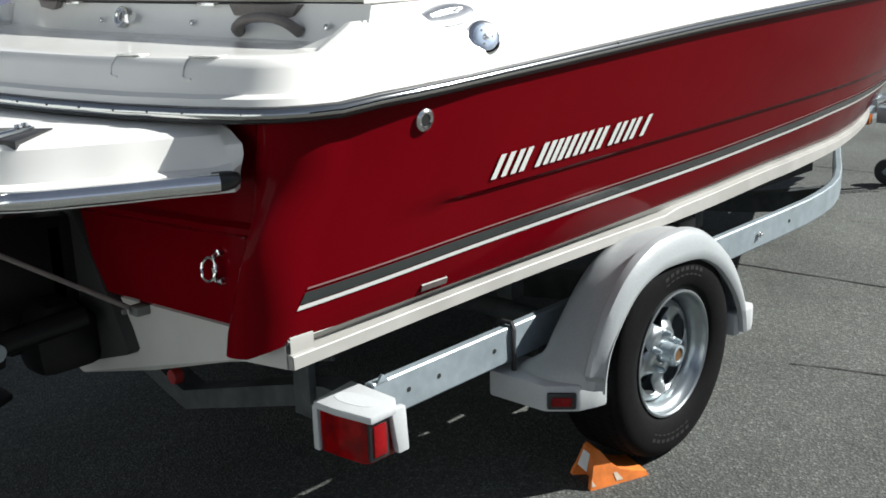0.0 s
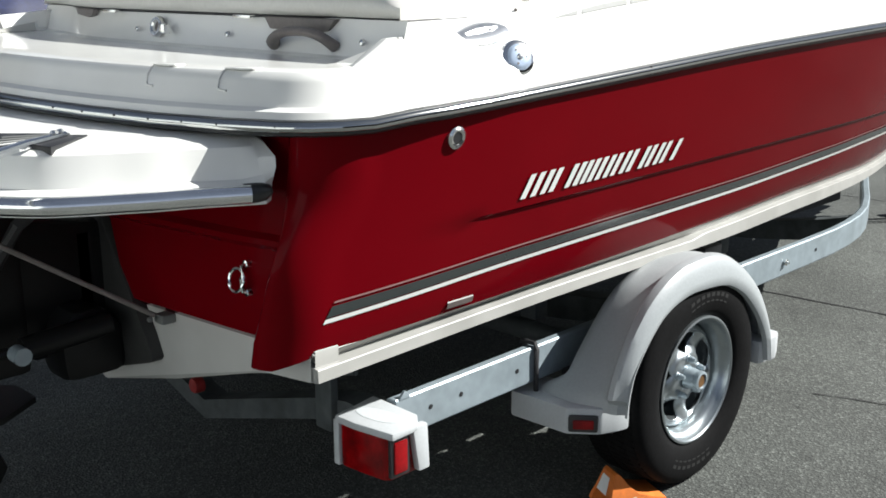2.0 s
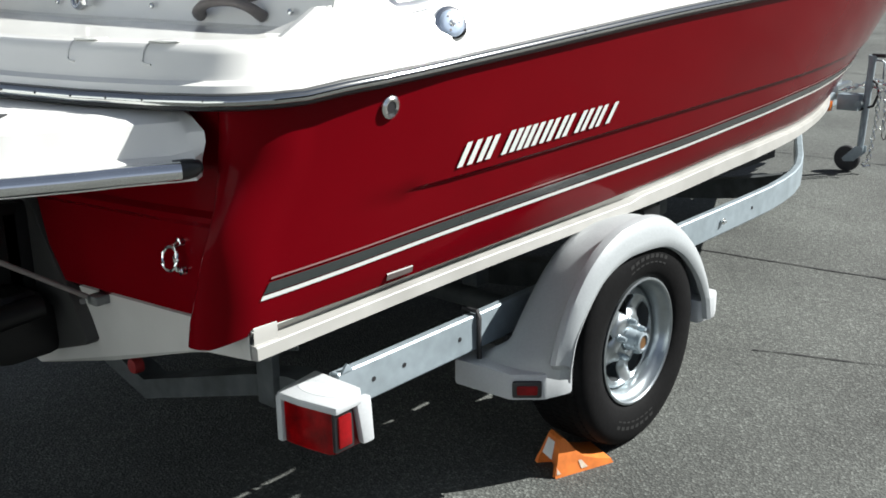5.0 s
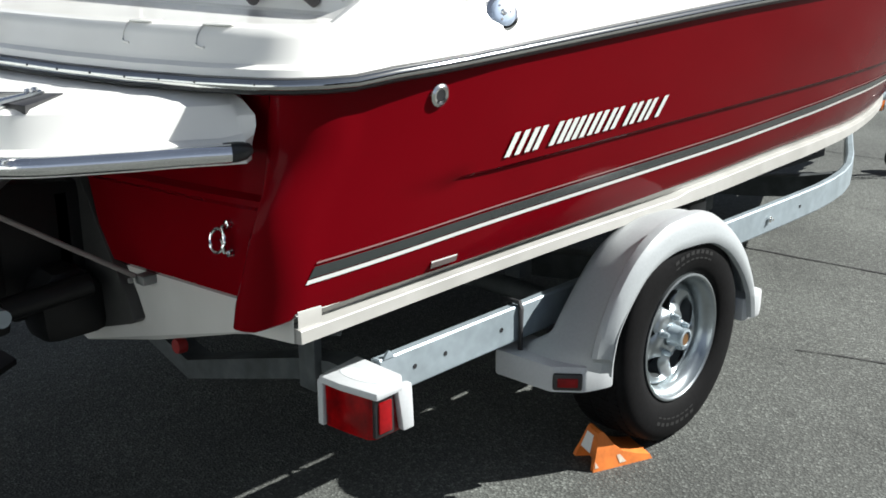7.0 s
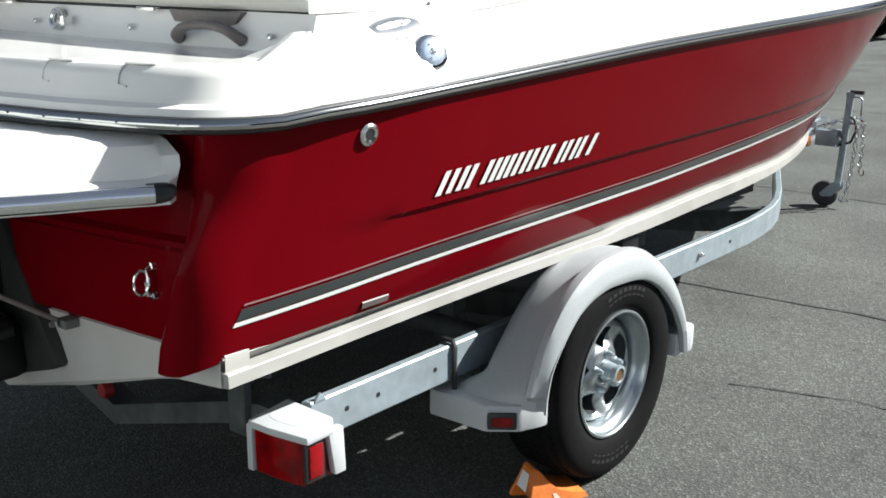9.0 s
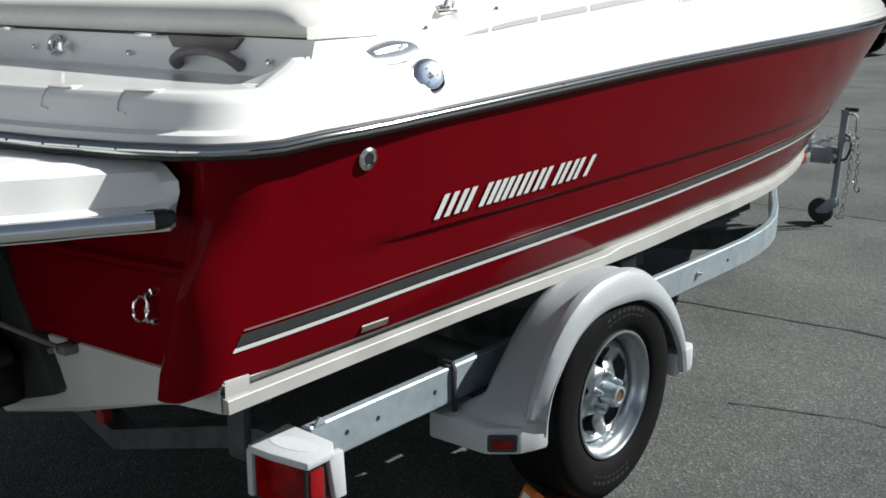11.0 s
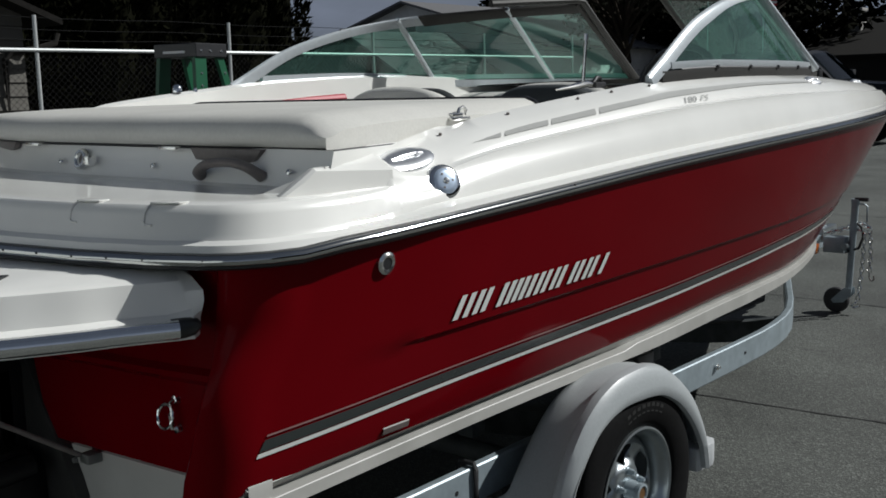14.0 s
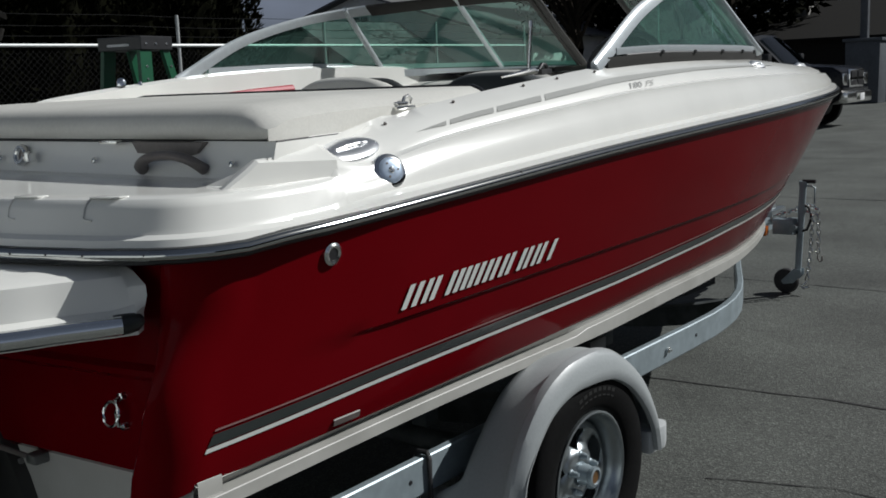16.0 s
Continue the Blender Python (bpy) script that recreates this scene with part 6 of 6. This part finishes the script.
tube(bm, [(x, 4.885 + 0.03 * noise.noise((x * 3.1, 1.6, 2.0)), 0.80 + 0.02 * math.sin(5 * x)) for x in span(-1.55, 1.2, 24)], 0.006, 6)
part("rope", bm, TAUPE, load, "thin lashing rope")

# ---- chain-link fence ----
fence = thing("chain_link_fence", "galvanised chain-link fence topped with barbed wire", "fence", (4, 8, 0))
for x in [3.20 + 2.553 * k for k in range(-3, 5)]:
    bm = mesh()
    tube(bm, [(x, 8.0, 0), (x, 8.0, 2.38)], 0.022, 10)
    part("post", bm, FENCE, fence)
bm = mesh()
tube(bm, [(-3.5, 7.98, 2.02), (13.41, 7.98, 2.01)], 0.020, 8)
part("top_rail", bm, FENCE, fence)
for z in (2.135, 2.245, 2.37):
    bm = mesh()
    tube(bm, [(x, 8.0, z - 0.02 * abs(math.sin(x * 1.27))) for x in span(-3.5, 13.41, 42)], 0.0035, 5)
    part("barbed_wire", bm, WIRE, fence)
bm = mesh()
step, top_z = 0.075, 2.01
x = -4.0
while x < 11.4:
    for sgn in (-1, 1):
        a = Vector((x, 8.0, 0.05))
        b = Vector((x + sgn * top_z, 8.0, top_z))
        w = 0.0028
        vs = [bm.verts.new(p) for p in (a + Vector((-w, 0, 0)), a + Vector((w, 0, 0)), b + Vector((w, 0, 0)), b + Vector((-w, 0, 0)), a + Vector((0, w, 0)), b + Vector((0, w, 0)))]
        bm.faces.new([vs[0], vs[1], vs[2], vs[3]])
        bm.faces.new([vs[1], vs[4], vs[5], vs[2]])
        bm.faces.new([vs[4], vs[0], vs[3], vs[5]])
    x += step
tagged(part("wire_mesh", bm, WIRE, fence, smooth=False), kind="stuff")

# ---- houses ----
def house(name, label, x0, x1, y0, y1, eave, ridge, wall, roof, along="y", boards=True, windows=(), over=0.5, face="y"):
    """A gabled house. along: the way its ridge runs."""
    h = thing(name, label, "house", ((x0 + x1) / 2, (y0 + y1) / 2, 0))
    bm = mesh()
    if along == "y":
        xm = (x0 + x1) / 2
        prism(bm, [(x0, 0), (x1, 0), (x1, eave), (xm, ridge), (x0, eave)], y0, y1, "y")
    else:
        ym = (y0 + y1) / 2
        prism(bm, [(y0, 0), (y1, 0), (y1, eave), (ym, ridge), (y0, eave)], x0, x1, "x")
    part("wall", bm, wall, h, smooth=False)
    bm = mesh()
    t = 0.09
    if along == "y":
        k = (ridge - eave) / (xm - x0)
        poly = [(x0 - over, eave - over * k), (xm, ridge), (x1 + over, eave - over * k), (x1 + over, eave - over * k + t), (xm, ridge + t), (x0 - over, eave - over * k + t)]
        prism(bm, poly, y0 - over, y1 + over, "y")
    else:
        k = (ridge - eave) / (ym - y0)
        poly = [(y0 - over, eave - over * k), (ym, ridge), (y1 + over, eave - over * k), (y1 + over, eave - over * k + t), (ym, ridge + t), (y0 - over, eave - over * k + t)]
        prism(bm, poly, x0 - over, x1 + over, "x")
    part("roof", bm, roof, h, smooth=False)
    if boards:
        z = 0.15
        while z < eave:
            bm = mesh()
            prism(bm, [(y0 - 0.03, z), (y0 - 0.005, z + 0.19), (y0, z + 0.19), (y0, z)], x0 - 0.01, x1 + 0.01, "x")
            part("board", bm, wall, h, smooth=False)
            z += 0.2
    def wall_block(bm, u0, u1, d0, d1, z0, z1, bevel=0.0):
        lo, hi = ((u0, y0 - d1, z0), (u1, y0 - d0, z1)) if face == "y" else ((x0 - d1, u0, z0), (x0 - d0, u1, z1))
        block(bm, lo, hi, bevel)
    for wx, wz, ww, wh in windows:
        bm = mesh()
        wall_block(bm, wx - ww / 2 - 0.08, wx + ww / 2 + 0.08, 0.01, 0.06, wz - 0.08, wz + wh + 0.08, 0.01)
        fr = part("window", bm, WHITE_SIDING, h)
        bm = mesh()
        wall_block(bm, wx - ww / 2, wx + ww / 2, 0.055, 0.07, wz, wz + wh)
        part("pane", bm, CAR_GLASS, fr)
        bm = mesh()
        wall_block(bm, wx - 0.02, wx + 0.02, 0.065, 0.08, wz, wz + wh)
        part("glazing_bar", bm, WHITE_SIDING, fr)
    return h


near_house = house("siding_house", "grey lap-sided house with a gutter behind the fence", -7.0, 5.16, 12.0, 19.0, 2.72, 5.11, SIDING, ROOF, "y", True, over=0.42)
bm = mesh()
tube(bm, [(4.95, 11.9, 2.17), (5.23, 11.75, 2.22), (5.51, 11.7, 2.30), (5.55, 11.7, 2.44)], 0.045, 8)
tube(bm, [(4.85, 11.93, 0.1), (4.85, 11.93, 2.07), (4.95, 11.88, 2.22)], 0.05, 8)
part("downpipe", bm, DARK_WALL, near_house, "dark downpipe")
white_house = house("white_house", "white gabled house seen through the windscreen", 30.0, 40.0, 20.2, 33.8, 3.1, 5.05, WHITE_SIDING, ROOF_GREY, "x", False, ((32.4, 1.5, 1.2, 1.0), (30.0, 1.5, 1.2, 1.0), (26.0, 1.5, 1.2, 1.0), (27.0, 3.4, 0.8, 0.7)), face="x")
house("porch_house", "dark gabled house beside the white house", 24.0, 28.5, 22.0, 26.5, 2.3, 3.6, DARK_WALL, ROOF_GREY, "x", False, over=0.6)
shed = house("dark_garage", "low dark-roofed building across the lot", 40.0, 54.0, -16.0, 14.2, 2.5, 4.2, DARK_WALL, ROOF, "y", False)
bm = mesh()
block(bm, (44.0, 13.4, 3.0), (44.7, 13.95, 4.45), 0.03)
block(bm, (43.95, 13.35, 4.4), (44.75, 14.0, 4.55), 0.03)
part("chimney", bm, CONCRETE, shed, "pale chimney")

# sign board and flags across the lot
SIGN_Y0, SIGN_Y1, SIGN_Z0 = 13.58, 12.13, 4.48
FLAG_A, FLAG_B = (14.0, 4.43), (12.03, 3.93)
sign = thing("shop_sign", "dark blue sign board with pale lettering on a pole", "sign", (31.0, 12.0, 0))
bm = mesh()
block(bm, (31.0, SIGN_Y1, SIGN_Z0), (31.2, SIGN_Y0, SIGN_Z0 + 2.2), 0.03)
part("board", bm, SIGN_BLUE, sign)
bm = mesh()
tube(bm, [(31.1, (SIGN_Y0 + SIGN_Y1) / 2, 0), (31.1, (SIGN_Y0 + SIGN_Y1) / 2, SIGN_Z0 + 0.1)], 0.09, 10)
part("pole", bm, WIRE, sign)
text = bpy.data.curves.new("sign_text", "FONT")
text.body, text.size, text.extrude, text.align_x = "AUTO SALES", 0.21, 0.01, "CENTER"
holder = bpy.data.objects.new("sign_text", text)
me = bpy.data.meshes.new_from_object(holder)
bpy.data.objects.remove(holder)
me.materials.append(FLAG_WHITE)
words = new("lettering", me)
words.parent = sign
words.matrix_parent_inverse = sign.matrix_basis.inverted()
words.matrix_basis = pose(30.98, (SIGN_Y0 + SIGN_Y1) / 2, SIGN_Z0 + 0.27, 90, 0, -90)
for (y, z), h, label in ((FLAG_A, 0.62, "small red and white flag with a leaf shape"), (FLAG_B, 0.54, "small striped flag with a blue corner on a thin pole")):
    x, w = 30.8, 0.42
    f = thing("small_flag", label, "flag", (x, y, 0), "flags")
    bm = mesh()
    tube(bm, [(x, y, 0), (x, y, z + h + 0.2)], 0.02, 8)
    part("pole", bm, ALU, f)

    def cloth(u0, u1, v0, v1, mat, off=0.0):
        bm = mesh()
        n = max(2, int((u1 - u0) * 12))
        grid(bm, [[(x - off + 0.04 * math.sin(9 * u), y - 0.02 - w * u, z + h * q) for q in (v0, v1)] for u in span(u0, u1, n)])
        part("cloth", bm, mat, f)

    if z > 4.2:
        cloth(0.0, 0.27, 0, 1, FLAG_RED)
        cloth(0.27, 0.73, 0, 1, FLAG_WHITE)
        cloth(0.73, 1.0, 0, 1, FLAG_RED)
        bm = mesh()
        prism(bm, [(y - 0.02 - w * u, z + h * q) for u, q in ((0.5, 0.22), (0.515, 0.40), (0.62, 0.38), (0.64, 0.56), (0.56, 0.60), (0.5, 0.80), (0.44, 0.60), (0.36, 0.56), (0.38, 0.38), (0.485, 0.40))], x - 0.075, x - 0.065, "x")
        part("leaf_shape", bm, FLAG_RED, f)
    else:
        for k in range(7):
            cloth(0.0, 1.0, k / 7, (k + 1) / 7, FLAG_RED if k % 2 == 0 else FLAG_WHITE)
        cloth(0.0, 0.42, 0.5, 1.0, FLAG_BLUE, 0.012)

# square pole on a tall grey base in front of the garage
lamp_post = thing("lamp_post", "grey square pole on a tall rimmed base", "post", (36.5, 8.74, 0))
bm = mesh()
prism(bm, [(8.16, 0.0), (8.13, 2.18), (9.33, 2.18), (9.30, 0.0)], 36.0, 37.0, "x", 0.03)
part("base", bm, POST_GREY, lamp_post)
bm = mesh()
block(bm, (35.94, 8.05, 2.18), (37.06, 9.41, 2.29), 0.02)
part("rim", bm, POST_GREY, lamp_post, "projecting rim")
bm = mesh()
block(bm, (36.3, 8.66, 2.28), (36.55, 8.92, 7.2), 0.02)
part("pole", bm, POST_GREY, lamp_post)

# ---- pickup truck ----
def pickup(x, y, turn):
    t = thing("pickup_truck", "black pickup truck with a chrome crossbar grille parked on the lot", "truck")
    T = pose(x, y, 0, 0, 0, turn) @ Matrix.Diagonal((1, 1, 1.16, 1))
    mk = lambda name, fill, mat, parent=t, label="", sm=True: (lambda b: (fill(b), bmesh.ops.transform(b, matrix=T, verts=b.verts), part(name, b, mat, parent, label, sm))[2])(mesh())
    # nose along +x of the truck
    body = mk("body", lambda b: (prism(b, [(2.75, 0.55), (2.85, 0.75), (2.80, 1.10), (2.6, 1.20), (1.35, 1.27), (-2.7, 1.27), (-2.8, 0.6), (-2.7, 0.5), (2.6, 0.45)], -0.98, 0.98, "y", 0.06)), TRUCK, label="black body")
    mk("cab", lambda b: [grid(b, [[(cx, cy, cz) for cx, cy, cz in r] for r in ([(1.45, -0.94, 1.24), (0.65, -0.76, 1.86), (-0.9, -0.76, 1.88), (-1.25, -0.92, 1.24)], [(1.5, -0.5, 1.26), (0.72, -0.45, 1.90), (-0.95, -0.45, 1.92), (-1.3, -0.5, 1.26)], [(1.5, 0.5, 1.26), (0.72, 0.45, 1.90), (-0.95, 0.45, 1.92), (-1.3, 0.5, 1.26)], [(1.45, 0.94, 1.24), (0.65, 0.76, 1.86), (-0.9, 0.76, 1.88), (-1.25, 0.92, 1.24)])])], TRUCK, body)
    mk("windscreen", lambda b: grid(b, [[(1.44, -0.80, 1.30), (0.80, -0.66, 1.83)], [(1.5, 0.0, 1.31), (0.84, 0.0, 1.86)], [(1.44, 0.80, 1.30), (0.80, 0.66, 1.83)]]), CAR_GLASS, body, "dark windscreen")
    for s in (-1, 1):
        mk("side_window", lambda b: grid(b, [[(1.2, s * 0.925, 1.29), (0.62, s * 0.785, 1.80)], [(-1.05, s * 0.925, 1.29), (-0.85, s * 0.785, 1.82)]]), CAR_GLASS, body)
        mk("headlight", lambda b: block(b, (2.68, s * 0.62, 0.80), (2.84, s * 0.93, 1.06), 0.03), STEEL, body, "clear headlight")
        mk("mirror", lambda b: block(b, (1.05, s * 0.98, 1.30), (1.2, s * 1.2, 1.5), 0.03), BLACK_PLASTIC, body)
        for wx in (1.85, -1.75):
            tyre = mk("wheel", lambda b: lathe(b, (wx, s * 0.86, 0.40), "y", [(0.22, -0.13), (0.36, -0.13), (0.40, -0.09), (0.40, 0.09), (0.36, 0.13), (0.22, 0.13)], 28), TYRE, t, "black tyre")
            mk("rim", lambda b: lathe(b, (wx, s * 0.97, 0.40), "y", [(0.0, 0.02 * s), (0.10, 0.0), (0.24, 0.01 * s)], 20), GALV_SHINY, tyre)
    grille = mk("grille", lambda b: block(b, (2.78, -0.52, 0.78), (2.86, 0.52, 1.14), 0.03), CHROME, body, "chrome grille surround")
    for gx0, gx1, gz0, gz1 in ((-0.46, -0.05, 0.98, 1.10), (0.05, 0.46, 0.98, 1.10), (-0.46, -0.05, 0.82, 0.93), (0.05, 0.46, 0.82, 0.93)):
        mk("grille_opening", lambda b: block(b, (2.84, gx0, gz0), (2.872, gx1, gz1), 0.01), BLACK_PLASTIC, grille)
    mk("bumper", lambda b: block(b, (2.72, -0.92, 0.48), (2.94, 0.92, 0.70), 0.05), STEEL, body, "chrome front bumper")
    mk("plate_bar", lambda b: block(b, (2.97, -0.16, 0.52), (2.99, 0.16, 0.66), 0.005), FLAG_WHITE, body, "plain pale plate")


pickup(22.75, 7.8, -90)

# ---- trees ----
def conifer(name, x, y, height, radius, seed, clumps, mat=NEEDLE, label="dark evergreen tree behind the fence", bare=0.06):
    rnd = random.Random(seed)
    t = thing(name, label, "tree", (x, y, 0), "trees round the lot")
    bm = mesh()
    tube(bm, [(x, y, 0), (x + 0.1, y, height * 0.5), (x, y, height * 0.97)], [radius * 0.12, radius * 0.08, 0.03], 8)
    for k in range(26):
        z = height * (bare + (1 - bare) * (k + 0.5) / 26)
        a = rnd.random() * 6.28
        r = radius * (1.02 - z / height) * 0.8
        tube(bm, [(x, y, z), (x + r * math.cos(a), y + r * math.sin(a), z - 0.08 * r)], [0.05, 0.015], 5)
    part("trunk", bm, BARK, t)
    bm = mesh()
    for k in range(clumps):
        f = rnd.random() ** 0.8
        z = height * (bare + (1 - bare) * f)
        r = radius * (1.05 - f) ** 0.75 * (0.45 + 0.6 * rnd.random()) * (1 + 0.25 * math.sin(z * 2.1 + seed))
        a = rnd.random() * 6.28
        p = Vector((x + r * math.cos(a), y + r * math.sin(a), z))
        for j in range(7):
            d = Vector((rnd.gauss(0, 1), rnd.gauss(0, 1), rnd.gauss(-0.3, 0.6))).normalized() * (0.16 + 0.02 * height) * (0.6 + rnd.random())
            w = d.cross(Vector((rnd.gauss(0, 1), rnd.gauss(0, 1), rnd.gauss(0, 1)))).normalized() * d.length * 0.22
            bm.faces.new([bm.verts.new(q) for q in (p, p + d * 0.5 + w, p + d, p + d * 0.5 - w)])
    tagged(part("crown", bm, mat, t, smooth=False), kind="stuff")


def cypress(x, y, height, radius, seed):
    """A dense columnar evergreen: a dark uneven core under many small sprays."""
    rnd = random.Random(seed)
    t = thing("cypress_tree", "dense dark columnar cypress in a row behind the fence", "tree", (x, y, 0), "row of cypresses")
    bm = mesh()
    tube(bm, [(x, y, 0), (x, y, height * 0.9)], [0.14, 0.03], 8)
    part("trunk", bm, BARK, t)
    bm = mesh()
    wide = lambda f: radius * min(1.0, 0.55 + 2.5 * f) * (1 - max(0.0, f - 0.55) ** 1.6 * 2.2)
    rows = []
    for k in range(14):
        f = k / 13
        rows.append([(x + max(0.03, wide(f)) * 0.66 * (1 + 0.18 * rnd.uniform(-1, 1)) * math.cos(a), y + max(0.03, wide(f)) * 0.66 * (1 + 0.18 * rnd.uniform(-1, 1)) * math.sin(a), 0.2 + f * (height - 0.4)) for a in [6.2832 * j / 14 for j in range(14)]])
    grid(bm, rows, close=True)
    for k in range(2600):
        f = rnd.random()
        a = rnd.random() * 6.2832
        r = wide(f) * rnd.uniform(0.72, 1.04)
        p = Vector((x + r * math.cos(a), y + r * math.sin(a), 0.2 + f * (height - 0.3)))
        for j in range(3):
            d = Vector((0.5 * math.cos(a) + rnd.gauss(0, 0.4), 0.5 * math.sin(a) + rnd.gauss(0, 0.4), rnd.uniform(0.2, 1.2))).normalized() * rnd.uniform(0.12, 0.26)
            w = d.cross(Vector((rnd.gauss(0, 1), rnd.gauss(0, 1), rnd.gauss(0, 1)))).normalized() * d.length * 0.13
            bm.faces.new([bm.verts.new(q) for q in (p, p + d * 0.5 + w, p + d, p + d * 0.5 - w)])
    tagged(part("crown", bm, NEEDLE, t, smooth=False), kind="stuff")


# row carried on out of view past the house to screen low sky
for k in range(9):
    cypress(-10.5 + 1.9 * k, 21.5 + 0.3 * math.sin(k * 1.9), 10.5 + 0.9 * math.sin(k * 2.1), 1.35, 60 + k)
for k in range(7):
    cypress(5.75 + 0.98 * k, 14.2 + 0.18 * math.sin(k * 2.3), 8.0 + 0.7 * math.sin(k * 1.7), 0.92, 40 + k)
spots = [("evergreen_tree", 47.0, 33.0, 12.0, 3.6, 8, 1100), ("evergreen_tree", 50.0, 30.0, 14.0, 4.2, 14, 1200), ("evergreen_tree", 54.0, 27.0, 15.0, 4.5, 15, 1200),
         ("evergreen_tree", 58.0, 22.0, 15.0, 5.0, 9, 1200), ("evergreen_tree", 60.0, 15.5, 16.0, 5.0, 10, 1200), ("evergreen_tree", 61.0, 9.0, 16.0, 5.0, 16, 1200), ("evergreen_tree", 61.0, 3.0, 15.0, 5.0, 17, 1000), ("evergreen_tree", 62.0, -4.0, 18.0, 5.5, 11, 1000),
         ("evergreen_tree", 40.5, 20.0, 11.0, 3.6, 23, 1800), ("evergreen_tree", 42.5, 16.5, 12.0, 3.8, 24, 1800), ("evergreen_tree", 57.0, 12.5, 15.0, 5.0, 25, 1500)]
for args in spots:
    conifer(*args)


def broadleaf(x, y, height, spread, seed, leaves):
    rnd = random.Random(seed)
    t = thing("bare_tree", "thinly leafed tree with spreading limbs", "tree", (x, y, 0), "trees round the lot")
    bm, crown = mesh(), mesh()
    tube(bm, [(x, y, 0), (x + 0.2, y, height * 0.3), (x, y + 0.1, height * 0.5)], [0.3, 0.22, 0.16], 8)
    for k in range(34):
        a, up = rnd.random() * 6.28, 0.3 + 0.6 * rnd.random()
        r = spread * (0.4 + 0.6 * rnd.random())
        base = Vector((x, y, height * (0.28 + 0.25 * rnd.random())))
        mid = base + Vector((0.5 * r * math.cos(a), 0.5 * r * math.sin(a), height * up * 0.35))
        tip = base + Vector((r * math.cos(a + 0.3), r * math.sin(a + 0.3), height * up * 0.62))
        tube(bm, [base, mid, tip], [0.09, 0.05, 0.015], 5)
        for j in range(leaves):
            p = mid.lerp(tip, 0.2 + 0.9 * rnd.random()) + Vector((rnd.gauss(0, 0.5), rnd.gauss(0, 0.5), rnd.gauss(0, 0.4)))
            d = Vector((rnd.gauss(0, 1), rnd.gauss(0, 1), rnd.gauss(0, 1))).normalized() * 0.14
            w = d.cross(Vector((rnd.gauss(0, 1), rnd.gauss(0, 1), 1))).normalized() * 0.07
            crown.faces.new([crown.verts.new(q) for q in (p, p + d * 0.5 + w, p + d, p + d * 0.5 - w)])
    part("trunk", bm, BARK, t)
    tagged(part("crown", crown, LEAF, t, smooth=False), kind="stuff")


broadleaf(33.0, 18.6, 8.0, 3.6, 21, 90)
broadleaf(36.0, 15.5, 8.5, 3.6, 22, 90)

# ---- added walls out of view: a pale light bouncer, a dark reflection dimmer ----
# pale wall added out of sight to throw sun on aft-facing surfaces
bm = mesh()
block(bm, (-10.3, -6.0, 0.0), (-10.0, 15.0, 4.2))
tagged(part("bounce_wall", bm, BOUNCE_PALE, smooth=False), "unseen pale wall added to bounce sunlight onto the stern", "wall", kind="structure")
# dark wall added out of sight for the red side to mirror
bm = mesh()
block(bm, (-3.0, -15.3, 0.0), (48.0, -15.0, 5.2))
tagged(part("dimming_wall", bm, DARK_WALL, smooth=False), "unseen dark wall added to dim reflections in the hull", "wall", kind="structure")
